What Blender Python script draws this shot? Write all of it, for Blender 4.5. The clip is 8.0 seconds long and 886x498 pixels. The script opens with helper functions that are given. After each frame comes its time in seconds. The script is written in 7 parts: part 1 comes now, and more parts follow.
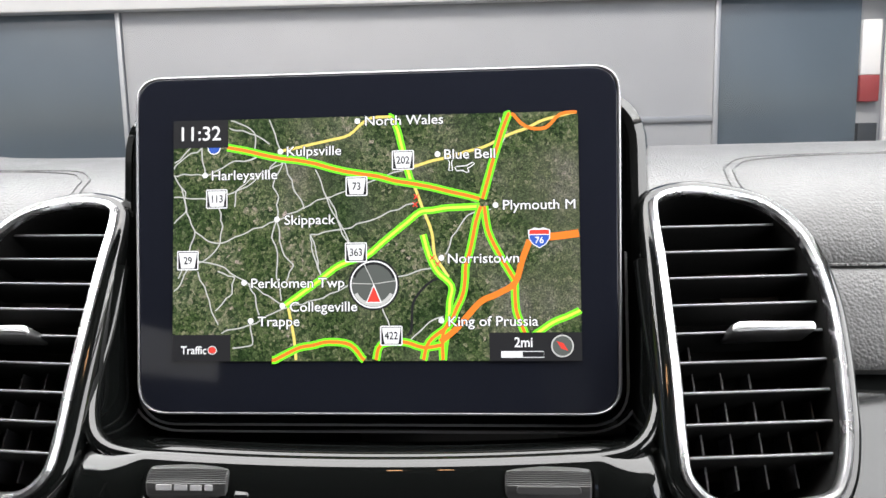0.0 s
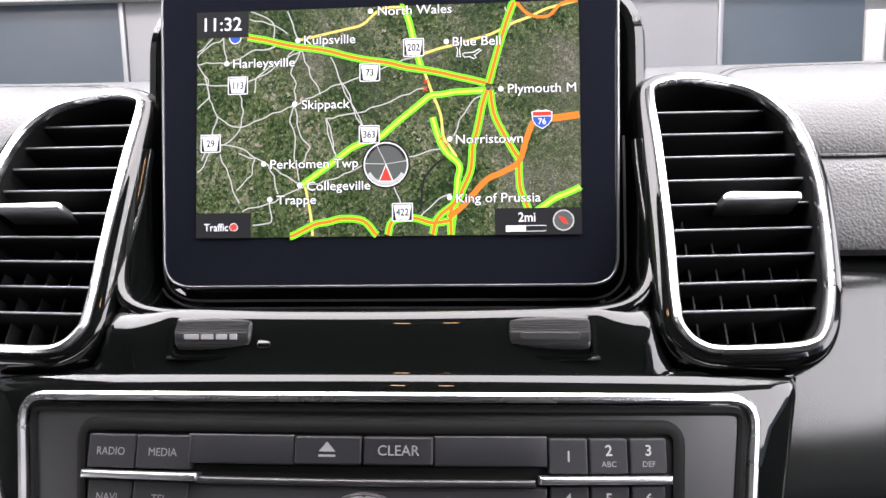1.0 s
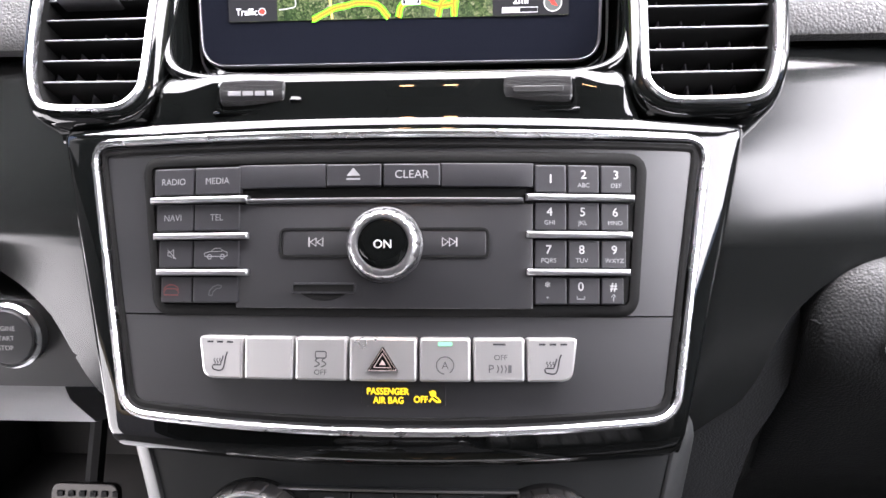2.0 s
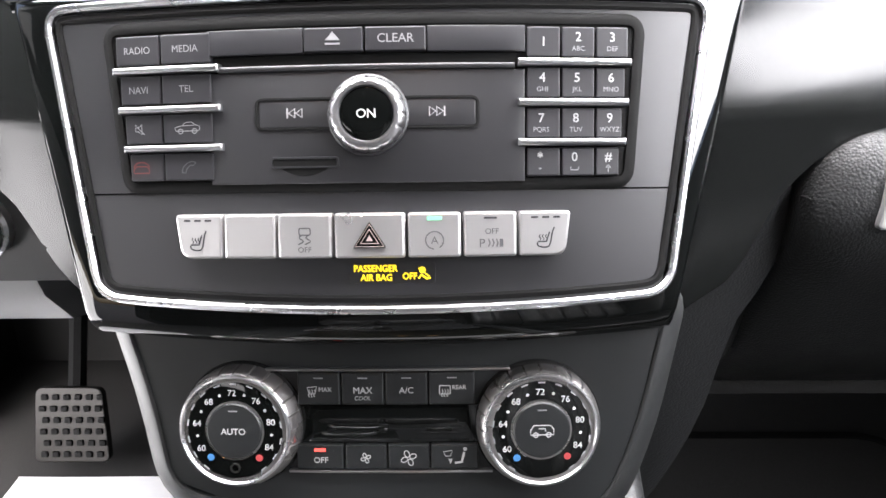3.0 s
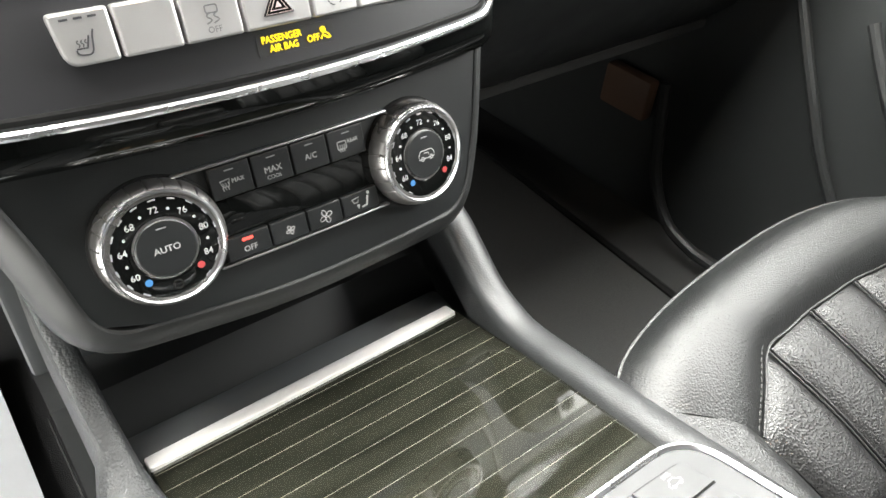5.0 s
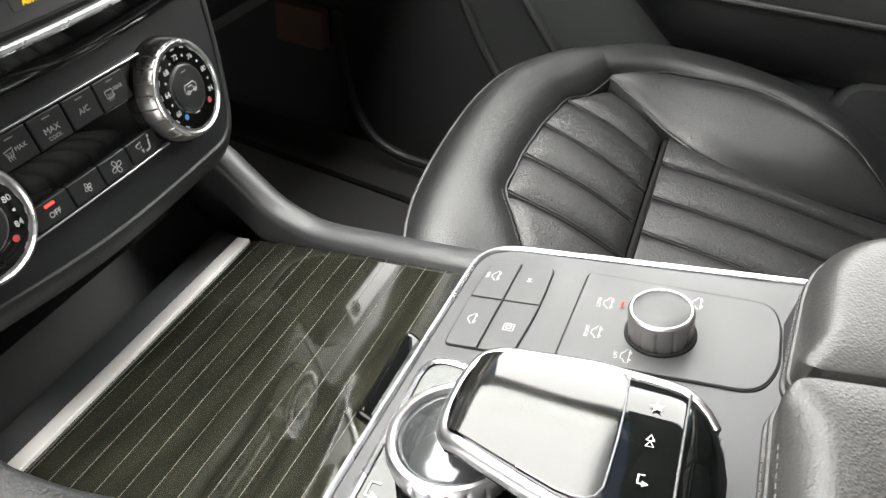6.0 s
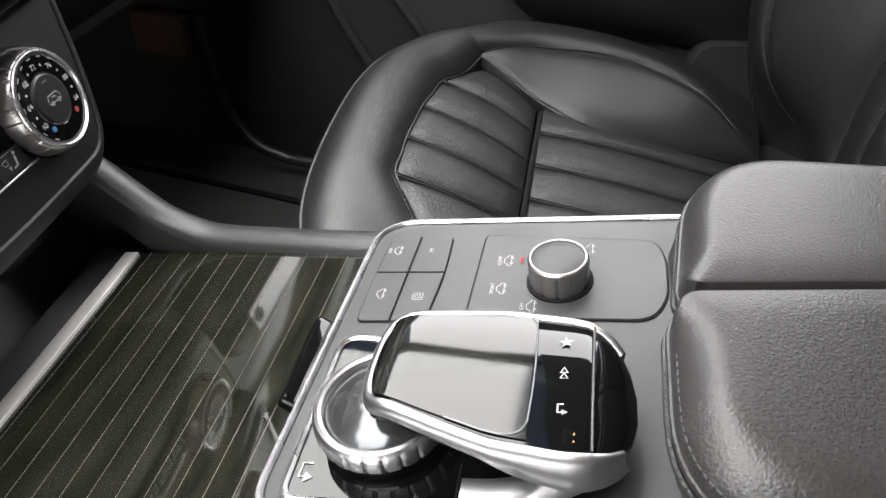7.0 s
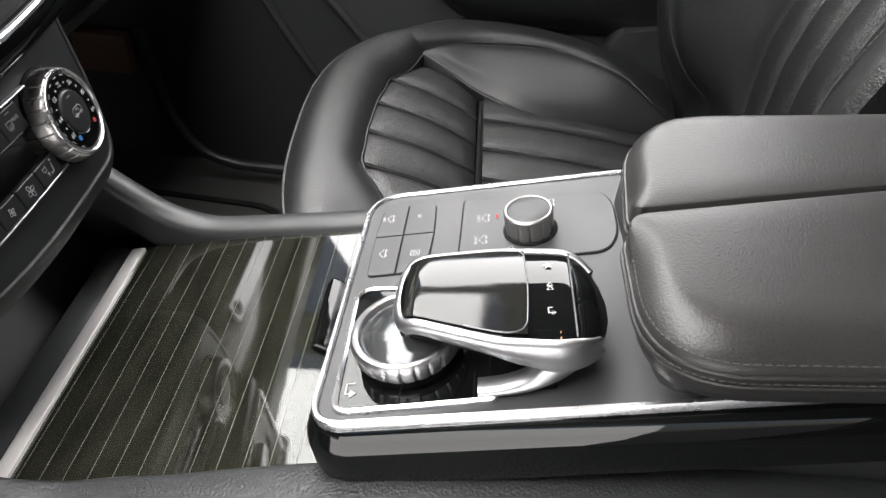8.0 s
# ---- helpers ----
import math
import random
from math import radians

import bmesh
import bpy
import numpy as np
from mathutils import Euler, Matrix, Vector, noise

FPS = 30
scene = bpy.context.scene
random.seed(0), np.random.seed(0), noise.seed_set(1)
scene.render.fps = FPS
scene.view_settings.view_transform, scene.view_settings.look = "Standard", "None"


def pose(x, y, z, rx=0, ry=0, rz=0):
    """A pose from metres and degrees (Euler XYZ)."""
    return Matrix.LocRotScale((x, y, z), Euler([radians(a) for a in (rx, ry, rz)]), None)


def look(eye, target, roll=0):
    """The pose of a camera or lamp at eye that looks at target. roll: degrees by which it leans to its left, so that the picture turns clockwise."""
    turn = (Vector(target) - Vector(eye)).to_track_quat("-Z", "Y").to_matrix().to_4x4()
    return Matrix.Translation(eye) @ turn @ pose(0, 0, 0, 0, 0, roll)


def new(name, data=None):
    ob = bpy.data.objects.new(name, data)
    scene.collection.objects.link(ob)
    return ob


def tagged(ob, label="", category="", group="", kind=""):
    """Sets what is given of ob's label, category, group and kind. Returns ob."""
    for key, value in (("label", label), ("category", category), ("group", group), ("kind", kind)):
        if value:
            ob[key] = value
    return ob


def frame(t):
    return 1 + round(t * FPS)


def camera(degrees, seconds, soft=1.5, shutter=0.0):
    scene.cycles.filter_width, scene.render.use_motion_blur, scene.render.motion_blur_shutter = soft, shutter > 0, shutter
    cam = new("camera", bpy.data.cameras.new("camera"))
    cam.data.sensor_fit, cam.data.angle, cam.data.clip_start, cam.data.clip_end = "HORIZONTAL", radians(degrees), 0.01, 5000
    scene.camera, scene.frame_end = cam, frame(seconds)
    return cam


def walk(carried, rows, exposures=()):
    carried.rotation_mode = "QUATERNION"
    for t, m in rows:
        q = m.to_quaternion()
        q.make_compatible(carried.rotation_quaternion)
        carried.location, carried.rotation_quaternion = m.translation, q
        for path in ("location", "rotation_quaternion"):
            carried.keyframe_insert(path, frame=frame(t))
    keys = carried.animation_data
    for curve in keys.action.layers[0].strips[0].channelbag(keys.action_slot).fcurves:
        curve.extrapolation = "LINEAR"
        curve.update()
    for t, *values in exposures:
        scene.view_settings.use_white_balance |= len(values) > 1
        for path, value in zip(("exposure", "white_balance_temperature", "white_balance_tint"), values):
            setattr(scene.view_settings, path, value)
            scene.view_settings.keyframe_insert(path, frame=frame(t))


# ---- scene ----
cam = camera(64.0, 8.0)
PATH = [
    (0, (0.051, 0.01, 1.249), (-0.088, 1.986, 0.968), -1.3),
    (0.5, (0.055, -0.002, 1.242), (-0.087, 1.974, 0.97), -1.3),
    (1, (0.049, -0.016, 1.201), (-0.096, 1.957, 0.907), -1.2),
    (1.5, (0.056, -0.066, 1.171), (-0.091, 1.894, 0.802), -1.2),
    (2, (0.049, -0.082, 1.151), (-0.089, 1.828, 0.576), -1.2),
    (2.2, (0.044, -0.088, 1.146), (-0.083, 1.808, 0.521), -1.2),
    (3.3, (0.042, -0.064, 1.124), (0.013, 1.733, 0.246), -1.3),
    (3.5, (0.041, -0.058, 1.119), (0.051, 1.721, 0.204), -1.1),
    (4, (0.032, -0.058, 1.127), (0.189, 1.644, 0.089), -1.4),
    (4.2, (0.011, -0.059, 1.129), (0.272, 1.594, 0.034), -1.2),
    (5.3, (-0.162, -0.065, 1.129), (1.067, 0.824, -0.175), 7.1),
    (5.5, (-0.177, -0.064, 1.128), (1.132, 0.687, -0.184), 7.0),
    (6, (-0.203, -0.062, 1.127), (1.247, 0.391, -0.174), 6.8),
    (6.5, (-0.205, -0.064, 1.117), (1.3, 0.207, -0.172), 6.3),
    (7, (-0.215, -0.063, 1.123), (1.31, 0.106, -0.16), 6.4),
    (7.5, (-0.245, -0.057, 1.132), (1.29, 0.038, -0.147), 6.4),
    (7.8, (-0.259, -0.047, 1.137), (1.283, -0.015, -0.136), 6.1),
    (8, (-0.285, -0.04, 1.148), (1.263, -0.054, -0.118), 5.8),
]
walk(cam, [(t, look(eye, target, roll)) for t, eye, target, roll in PATH],
     exposures=[(0, 0.42, 6350, 12), (0.5, 0.48, 6330, 15), (0.9, 0.58, 6300, 18), (1.5, 1.02, 6250, 20), (2.0, 1.65, 6200, 20), (2.2, 1.75, 6200, 19), (3.3, 1.75, 6300, 15), (4.2, 1.58, 6400, 11),
                (5.2, 1.85, 6550, 8), (5.5, 1.78, 6550, 8), (6.0, 1.1, 6550, 9), (6.5, 0.7, 6500, 11), (7.0, 0.5, 6450, 13), (8.0, 0.55, 6450, 13)])


# ---- world and light ----
world = bpy.data.worlds.new("sky")
scene.world = world
world.use_nodes = True
wn, wl = world.node_tree.nodes, world.node_tree.links
sky = wn.new("ShaderNodeTexSky")
sky.sky_type, sky.sun_disc = "NISHITA", False
sky.sun_elevation, sky.sun_rotation = radians(48), radians(200)
sky.air_density, sky.dust_density, sky.ozone_density = 1.0, 4.0, 1.0
wn["Background"].inputs[1].default_value = 0.15
wl.new(sky.outputs[0], wn["Background"].inputs[0])


def opening_light(name, at, turn, wide, high, radiance):
    """The sky's light in a window opening; radiance as seen from inside."""
    data = bpy.data.lights.new(name, "AREA")
    data.shape, data.size, data.size_y = "RECTANGLE", wide, high
    data.energy = radiance * math.pi * wide * high
    data.color = (1.0, 0.985, 0.93)
    ob = new(name, data)
    ob.matrix_world = pose(*at, *turn)


opening_light("windscreen_light", (0, 0.315, 1.515), (-24.4, 0, 0), 1.20, 0.50, 8.5)
opening_light("driver_door_light", (-0.80, 0.20, 0.77), (0, -90, 0), 0.50, 0.82, 3.1)
opening_light("rear_door_light", (-0.745, -1.00, 1.42), (0, -90, 0), 0.40, 0.85, 1.3)
opening_light("passenger_window_light", (0.775, -0.02, 1.43), (0, 90, 0), 0.40, 0.85, 7.0)

sun = new("sun", bpy.data.lights.new("sun", "SUN"))
sun.data.energy, sun.data.angle, sun.data.color = 1.5, radians(12), (1.0, 0.96, 0.9)
sun.rotation_euler = (radians(42), 0, radians(-20))


# ---- materials ----
def material(name, base, rough, metal=0.0, grain=None, bump=0.0, depth=0.0003, spread=0.0, coat=0.0, cells=False, stain=0.0, ior=1.5, pores=0.0):
    """A surface with grain of that size per metre, relief, colour spread, slow stains and duller pores."""
    m = bpy.data.materials.new(name)
    m.use_nodes = True
    n, l = m.node_tree.nodes, m.node_tree.links
    b = n["Principled BSDF"]
    b.inputs["Base Color"].default_value = (*base, 1)
    b.inputs["Roughness"].default_value = rough
    b.inputs["Metallic"].default_value = metal
    b.inputs["IOR"].default_value = ior
    b.inputs["Coat Weight"].default_value = coat
    b.inputs["Coat Roughness"].default_value = 0.03
    tc = n.new("ShaderNodeTexCoord")
    if grain:
        if cells:
            t = n.new("ShaderNodeTexVoronoi")
            t.feature = "F1"
            t.inputs["Scale"].default_value = grain
            warp = n.new("ShaderNodeTexNoise")
            warp.inputs["Scale"].default_value = grain * 0.6
            mix = n.new("ShaderNodeMixRGB")
            mix.blend_type = "LINEAR_LIGHT"
            mix.inputs[0].default_value = 0.25 / grain
            l.new(tc.outputs["Object"], mix.inputs[1])
            l.new(warp.outputs["Color"], mix.inputs[2])
            l.new(tc.outputs["Object"], warp.inputs["Vector"])
            l.new(mix.outputs[0], t.inputs["Vector"])
            out = t.outputs["Distance"]
        else:
            t = n.new("ShaderNodeTexNoise")
            t.inputs["Scale"].default_value = grain
            t.inputs["Detail"].default_value = 3
            l.new(tc.outputs["Object"], t.inputs["Vector"])
            out = t.outputs["Fac"]
        if bump:
            k = n.new("ShaderNodeBump")
            k.inputs["Strength"].default_value = bump
            k.inputs["Distance"].default_value = depth
            k.invert = cells
            l.new(out, k.inputs["Height"])
            l.new(k.outputs[0], b.inputs["Normal"])
        if pores:
            dim = n.new("ShaderNodeMapRange")
            dim.inputs["From Max"].default_value = 0.65
            dim.inputs["To Min"].default_value, dim.inputs["To Max"].default_value = rough - 0.4 * pores, rough + pores
            l.new(out, dim.inputs["Value"])
            l.new(dim.outputs[0], b.inputs["Roughness"])
        if spread:
            ramp = n.new("ShaderNodeMapRange")
            ramp.inputs["To Min"].default_value = 1 - spread
            ramp.inputs["To Max"].default_value = 1 + spread
            l.new(out, ramp.inputs["Value"])
            mul = n.new("ShaderNodeMixRGB")
            mul.blend_type = "MULTIPLY"
            mul.inputs[0].default_value = 1
            mul.inputs[1].default_value = (*base, 1)
            l.new(ramp.outputs[0], mul.inputs[2])
            l.new(mul.outputs[0], b.inputs["Base Color"])
    if stain:
        s = n.new("ShaderNodeTexNoise")
        s.inputs["Scale"].default_value = 28
        s.inputs["Detail"].default_value = 5
        l.new(tc.outputs["Object"], s.inputs["Vector"])
        r = n.new("ShaderNodeMapRange")
        r.inputs["From Min"].default_value, r.inputs["From Max"].default_value = 0.3, 0.7
        r.inputs["To Min"].default_value, r.inputs["To Max"].default_value = max(rough - stain, 0.01), rough + stain
        l.new(s.outputs["Fac"], r.inputs["Value"])
        l.new(r.outputs[0], b.inputs["Roughness"])
    return m


def dull(m, level_of_gloss):
    m.node_tree.nodes["Principled BSDF"].inputs["Specular IOR Level"].default_value = level_of_gloss
    return m


def glow(name, colour, strength):
    m = bpy.data.materials.new(name)
    m.use_nodes = True
    b = m.node_tree.nodes["Principled BSDF"]
    b.inputs["Base Color"].default_value = (0.01, 0.01, 0.01, 1)
    b.inputs["Roughness"].default_value = 0.6
    b.inputs["Specular IOR Level"].default_value = 0.05
    b.inputs["Emission Color"].default_value = (*colour, 1)
    b.inputs["Emission Strength"].default_value = strength
    return m


GLOSS = material("piano_black", (0.0030, 0.0034, 0.0033), 0.03, grain=9, bump=0.012, depth=0.004, stain=0.012)
DECOR = material("decor_gloss", (0.0130, 0.0140, 0.0138), 0.19, grain=9, bump=0.02, depth=0.004, stain=0.03)
SOFT = material("soft_black_plastic", (0.017, 0.018, 0.0185), 0.48, grain=1600, bump=0.25, depth=0.0002, spread=0.15, stain=0.06)
PANEL = material("satin_black_panel", (0.019, 0.019, 0.021), 0.37, grain=2600, bump=0.12, depth=0.0001, spread=0.1, stain=0.05)
PANEL.node_tree.nodes["Principled BSDF"].inputs["Specular IOR Level"].default_value = 0.75
CLIMATE_BLACK = material("climate_black", (0.010, 0.0112, 0.0118), 0.40, grain=2600, bump=0.12, depth=0.0001, spread=0.1, stain=0.05)
KEY = material("key_plastic", (0.018, 0.018, 0.021), 0.45, grain=2600, bump=0.12, depth=0.0001, spread=0.12, stain=0.05)
CONSOLE = material("console_grey_plastic", (0.031, 0.032, 0.034), 0.42, grain=2600, bump=0.15, depth=0.0001, spread=0.08, stain=0.05)
GRAINED = material("grained_plastic", (0.020, 0.021, 0.022), 0.46, grain=680, bump=0.60, depth=0.0005, cells=True, stain=0.05)
LEATHER = material("black_leather", (0.0080, 0.0080, 0.0083), 0.25, grain=640, bump=0.75, depth=0.0006, cells=True, pores=0.18, spread=0.3)
LID_LEATHER = material("armrest_leather", (0.019, 0.0183, 0.0182), 0.30, grain=950, bump=0.34, depth=0.0003, cells=True, pores=0.12, spread=0.2)
RAIL = material("soft_rail_skin", (0.026, 0.027, 0.028), 0.37, grain=1050, bump=0.40, depth=0.0003, cells=True, stain=0.08)
DASH = material("dashboard_leather", (0.048, 0.048, 0.049), 0.46, grain=700, bump=0.60, depth=0.0005, cells=True, stain=0.05)
LEATHER_FINE = material("fine_black_leather", (0.0080, 0.0086, 0.0088), 0.29, grain=720, bump=0.55, depth=0.0005, cells=True, pores=0.14, spread=0.3)
for leather in (LEATHER, LEATHER_FINE):
    leather.node_tree.nodes["Principled BSDF"].inputs["Specular IOR Level"].default_value = 0.7
STITCH = material("grey_thread", (0.055, 0.055, 0.055), 0.8, grain=2500, spread=0.3)
SILVER = material("satin_silver", (0.44, 0.44, 0.452), 0.35, metal=1.0, grain=260, spread=0.03, stain=0.04)
SATIN = material("satin_aluminium", (0.66, 0.66, 0.67), 0.42, metal=0.7, grain=260, spread=0.03, stain=0.04)
CHROME = material("chrome", (0.76, 0.76, 0.78), 0.27, metal=1.0, grain=260, spread=0.02, stain=0.03)
KEYMETAL = material("silver_key", (0.60, 0.59, 0.59), 0.32, metal=0.80, grain=2200, bump=0.06, depth=0.0001, stain=0.06)
# Near-black, low gloss: shade of gaps and recesses put into the colour; also rubber
SHADE = dull(material("shade_black", (0.007, 0.007, 0.007), 0.7, grain=900, bump=0.2, spread=0.3), 0.12)
ROLLER = dull(material("roller_plastic", (0.035, 0.035, 0.036), 0.34, grain=1500, bump=0.05, stain=0.05), 0.55)
# The shade deep in the vents, put into the colour
VOID = dull(material("vent_well_shade", (0.008, 0.008, 0.008), 0.8, grain=900, spread=0.3), 0.05)
SLAT_EDGE = material("slat_edge", (0.17, 0.17, 0.18), 0.38, metal=0.6, grain=1500, bump=0.05, stain=0.06)
SLAT = material("vent_slat", (0.05, 0.05, 0.05), 0.35, grain=1500, bump=0.1, stain=0.06)
CARPET = dull(material("black_carpet", (0.058, 0.058, 0.057), 0.95, grain=900, bump=0.9, depth=0.002, spread=0.5), 0.05)
LEGEND = material("printed_white", (0.41, 0.41, 0.41), 0.5, grain=3000, spread=0.08)
LEGEND_DIM = material("printed_grey", (0.26, 0.26, 0.27), 0.5, grain=3000, spread=0.08)
COVER_STRIP = material("cover_strip_metal", (0.72, 0.70, 0.69), 0.44, metal=0.35, grain=900, bump=0.15, spread=0.06, stain=0.06)
INLAY_LINE = material("inlaid_metal_line", (0.115, 0.112, 0.096), 0.45, metal=0.2, grain=900, spread=0.3)
INK_SOFT = material("printed_mid", (0.075, 0.075, 0.08), 0.5, grain=3000, spread=0.1)
GRIP_METAL = material("dark_chrome_grip", (0.34, 0.33, 0.325), 0.27, metal=0.9, grain=900, bump=0.05, depth=0.0001, stain=0.06)
INK = material("printed_dark", (0.03, 0.03, 0.035), 0.5, grain=3000, spread=0.1)
RED_INK = material("printed_red", (0.13, 0.03, 0.028), 0.5, grain=3000, spread=0.1)
ROSE_INK = material("printed_rose", (0.36, 0.27, 0.26), 0.5, grain=3000, spread=0.1)
BLUE_DOT = glow("blue_mark", (0.10, 0.35, 0.75), 0.3)
RED_DOT = glow("red_mark", (0.75, 0.10, 0.10), 0.3)
AMBER = glow("amber_sign", (1.0, 0.68, 0.02), 0.62)
RED_LED = glow("red_led", (1.0, 0.08, 0.06), 0.9)
GREEN_LED = glow("green_led", (0.35, 1.0, 0.55), 0.5)
DOOR_BLACK = dull(material("black_door_plastic", (0.030, 0.032, 0.0325), 0.5, grain=1200, bump=0.2, stain=0.05), 0.3)
TRAY = material("tray_plastic", (0.060, 0.063, 0.066), 0.38, grain=1800, bump=0.15, depth=0.0002, stain=0.06)
LINER = material("dark_headliner", (0.030, 0.030, 0.029), 0.9, grain=1200, bump=0.3, depth=0.0005, spread=0.1)
DOME = material("polished_dark_metal", (0.09, 0.094, 0.098), 0.12, metal=0.7, grain=260, spread=0.03, stain=0.05)
PEDAL = material("brushed_steel_pedal", (0.034, 0.033, 0.032), 0.40, metal=1.0, grain=700, bump=0.2)
PAPER = material("white_paper", (0.82, 0.82, 0.82), 0.8, grain=60, bump=0.15, depth=0.003, spread=0.04)
BLUE_INK = material("blue_ink", (0.05, 0.06, 0.28), 0.7, grain=900, spread=0.1)


def wood():
    """Dark lacquered wood with faint open grain that runs along the car's width."""
    m = material("dark_lacquered_wood", (0.02, 0.02, 0.015), 0.05, coat=0.5)
    n, l = m.node_tree.nodes, m.node_tree.links
    tc = n.new("ShaderNodeTexCoord")
    mp = n.new("ShaderNodeMapping")
    mp.inputs["Scale"].default_value = (16, 60, 30)
    t = n.new("ShaderNodeTexNoise")
    t.inputs["Scale"].default_value, t.inputs["Detail"].default_value = 1.6, 6
    r = n.new("ShaderNodeValToRGB")
    r.color_ramp.elements[0].position, r.color_ramp.elements[0].color = 0.35, (0.008, 0.0082, 0.0060, 1)
    r.color_ramp.elements[1].position, r.color_ramp.elements[1].color = 0.75, (0.019, 0.0188, 0.0138, 1)
    l.new(tc.outputs["Object"], mp.inputs[0])
    l.new(mp.outputs[0], t.inputs["Vector"])
    l.new(t.outputs["Fac"], r.inputs[0])
    l.new(r.outputs[0], n["Principled BSDF"].inputs["Base Color"])
    return m


WOOD = wood()


def clear_glass(name):
    m = bpy.data.materials.new(name)
    m.use_nodes = True
    b = m.node_tree.nodes["Principled BSDF"]
    b.inputs["Base Color"].default_value = (0.96, 0.98, 0.97, 1)
    b.inputs["Roughness"].default_value = 0.0
    b.inputs["IOR"].default_value = 1.45
    b.inputs["Transmission Weight"].default_value = 1.0
    return m


def satellite():
    """The lit map: dark green and brown patchwork of fields and woods."""
    m = bpy.data.materials.new("lit_map_ground")
    m.use_nodes = True
    n, l = m.node_tree.nodes, m.node_tree.links
    b = n["Principled BSDF"]
    b.inputs["Base Color"].default_value = (0.004, 0.004, 0.004, 1)
    b.inputs["Roughness"].default_value = 0.6
    b.inputs["Specular IOR Level"].default_value = 0.05
    tc = n.new("ShaderNodeTexCoord")
    warp = n.new("ShaderNodeTexNoise")
    warp.inputs["Scale"].default_value, warp.inputs["Detail"].default_value = 700, 2
    bend = n.new("ShaderNodeMixRGB")
    bend.blend_type = "LINEAR_LIGHT"
    bend.inputs[0].default_value = 0.0011
    fine = n.new("ShaderNodeTexNoise")
    fine.inputs["Scale"].default_value, fine.inputs["Detail"].default_value, fine.inputs["Roughness"].default_value = 1500, 4, 0.75
    big = n.new("ShaderNodeTexNoise")
    big.inputs["Scale"].default_value, big.inputs["Detail"].default_value = 42, 5
    field = n.new("ShaderNodeTexVoronoi")
    field.inputs["Scale"].default_value = 760
    r1, r2, r3 = (n.new("ShaderNodeValToRGB") for _ in range(3))
    for ramp, rows in ((r1, ((0.12, (0.010, 0.020, 0.007)), (0.34, (0.026, 0.043, 0.015)), (0.62, (0.062, 0.080, 0.034)), (0.82, (0.100, 0.105, 0.058)), (0.97, (0.20, 0.175, 0.13)))),
                       (r2, ((0.36, (0.50, 0.66, 0.50)), (0.5, (0.92, 1.0, 0.85)), (0.66, (1.55, 1.40, 1.70)))),
                       (r3, ((0.30, (0.22, 0.26, 0.22)), (0.5, (0.95, 0.97, 0.95)), (0.68, (2.3, 2.2, 2.1))))):
        e = ramp.color_ramp.elements
        while len(e) < len(rows):
            e.new(0.5)
        for k, (p, c) in zip(e, rows):
            k.position, k.color = p, (*c, 1)
    l.new(tc.outputs["Object"], warp.inputs["Vector"])
    l.new(tc.outputs["Object"], bend.inputs[1])
    l.new(warp.outputs["Color"], bend.inputs[2])
    l.new(bend.outputs[0], field.inputs["Vector"])
    for t in (fine, big):
        l.new(tc.outputs["Object"], t.inputs["Vector"])
    l.new(field.outputs["Color"], r1.inputs[0])
    l.new(big.outputs["Fac"], r2.inputs[0])
    l.new(fine.outputs["Fac"], r3.inputs[0])
    town = n.new("ShaderNodeTexNoise")
    town.inputs["Scale"].default_value, town.inputs["Detail"].default_value = 30, 4
    l.new(tc.outputs["Object"], town.inputs["Vector"])
    split = n.new("ShaderNodeSeparateXYZ")
    l.new(tc.outputs["Object"], split.inputs[0])
    slope = n.new("ShaderNodeMath")
    slope.operation, slope.inputs[1].default_value = "MULTIPLY_ADD", 1.0
    l.new(split.outputs[0], slope.inputs[0])
    l.new(town.outputs["Fac"], slope.inputs[2])
    mask = n.new("ShaderNodeMapRange")
    mask.inputs["From Min"].default_value, mask.inputs["From Max"].default_value, mask.inputs["To Max"].default_value = 0.50, 0.68, 0.6
    l.new(slope.outputs[0], mask.inputs["Value"])
    grey = n.new("ShaderNodeMixRGB")
    grey.inputs[2].default_value = (0.085, 0.083, 0.062, 1)
    l.new(mask.outputs[0], grey.inputs[0])
    l.new(r1.outputs[0], grey.inputs[1])
    a, c = n.new("ShaderNodeMixRGB"), n.new("ShaderNodeMixRGB")
    for k in (a, c):
        k.blend_type = "MULTIPLY"
        k.inputs[0].default_value = 1
    l.new(grey.outputs[0], a.inputs[1])
    l.new(r2.outputs[0], a.inputs[2])
    l.new(a.outputs[0], c.inputs[1])
    l.new(r3.outputs[0], c.inputs[2])
    l.new(c.outputs[0], b.inputs["Emission Color"])
    b.inputs["Emission Strength"].default_value = 1.25
    return m


MAP_GROUND = satellite()
MAP_WHITE = glow("lit_white", (0.92, 0.92, 0.92), 0.95)
MAP_GREY = glow("lit_grey_road", (0.60, 0.60, 0.57), 0.9)
MAP_YELLOW = glow("lit_yellow_road", (0.95, 0.75, 0.18), 0.9)
MAP_GREEN = glow("lit_green_road", (0.20, 0.95, 0.02), 0.95)
MAP_LIME = glow("lit_lime_road", (0.80, 0.92, 0.08), 1.0)
MAP_ORANGE = glow("lit_orange_road", (0.95, 0.22, 0.02), 1.0)
MAP_BLACK = glow("lit_black", (0.012, 0.012, 0.014), 1.0)
MAP_RED = glow("lit_red", (0.85, 0.06, 0.04), 0.9)
MAP_BLUE = glow("lit_blue", (0.04, 0.12, 0.55), 0.9)
MAP_DISC = glow("lit_disc", (0.10, 0.11, 0.10), 1.0)
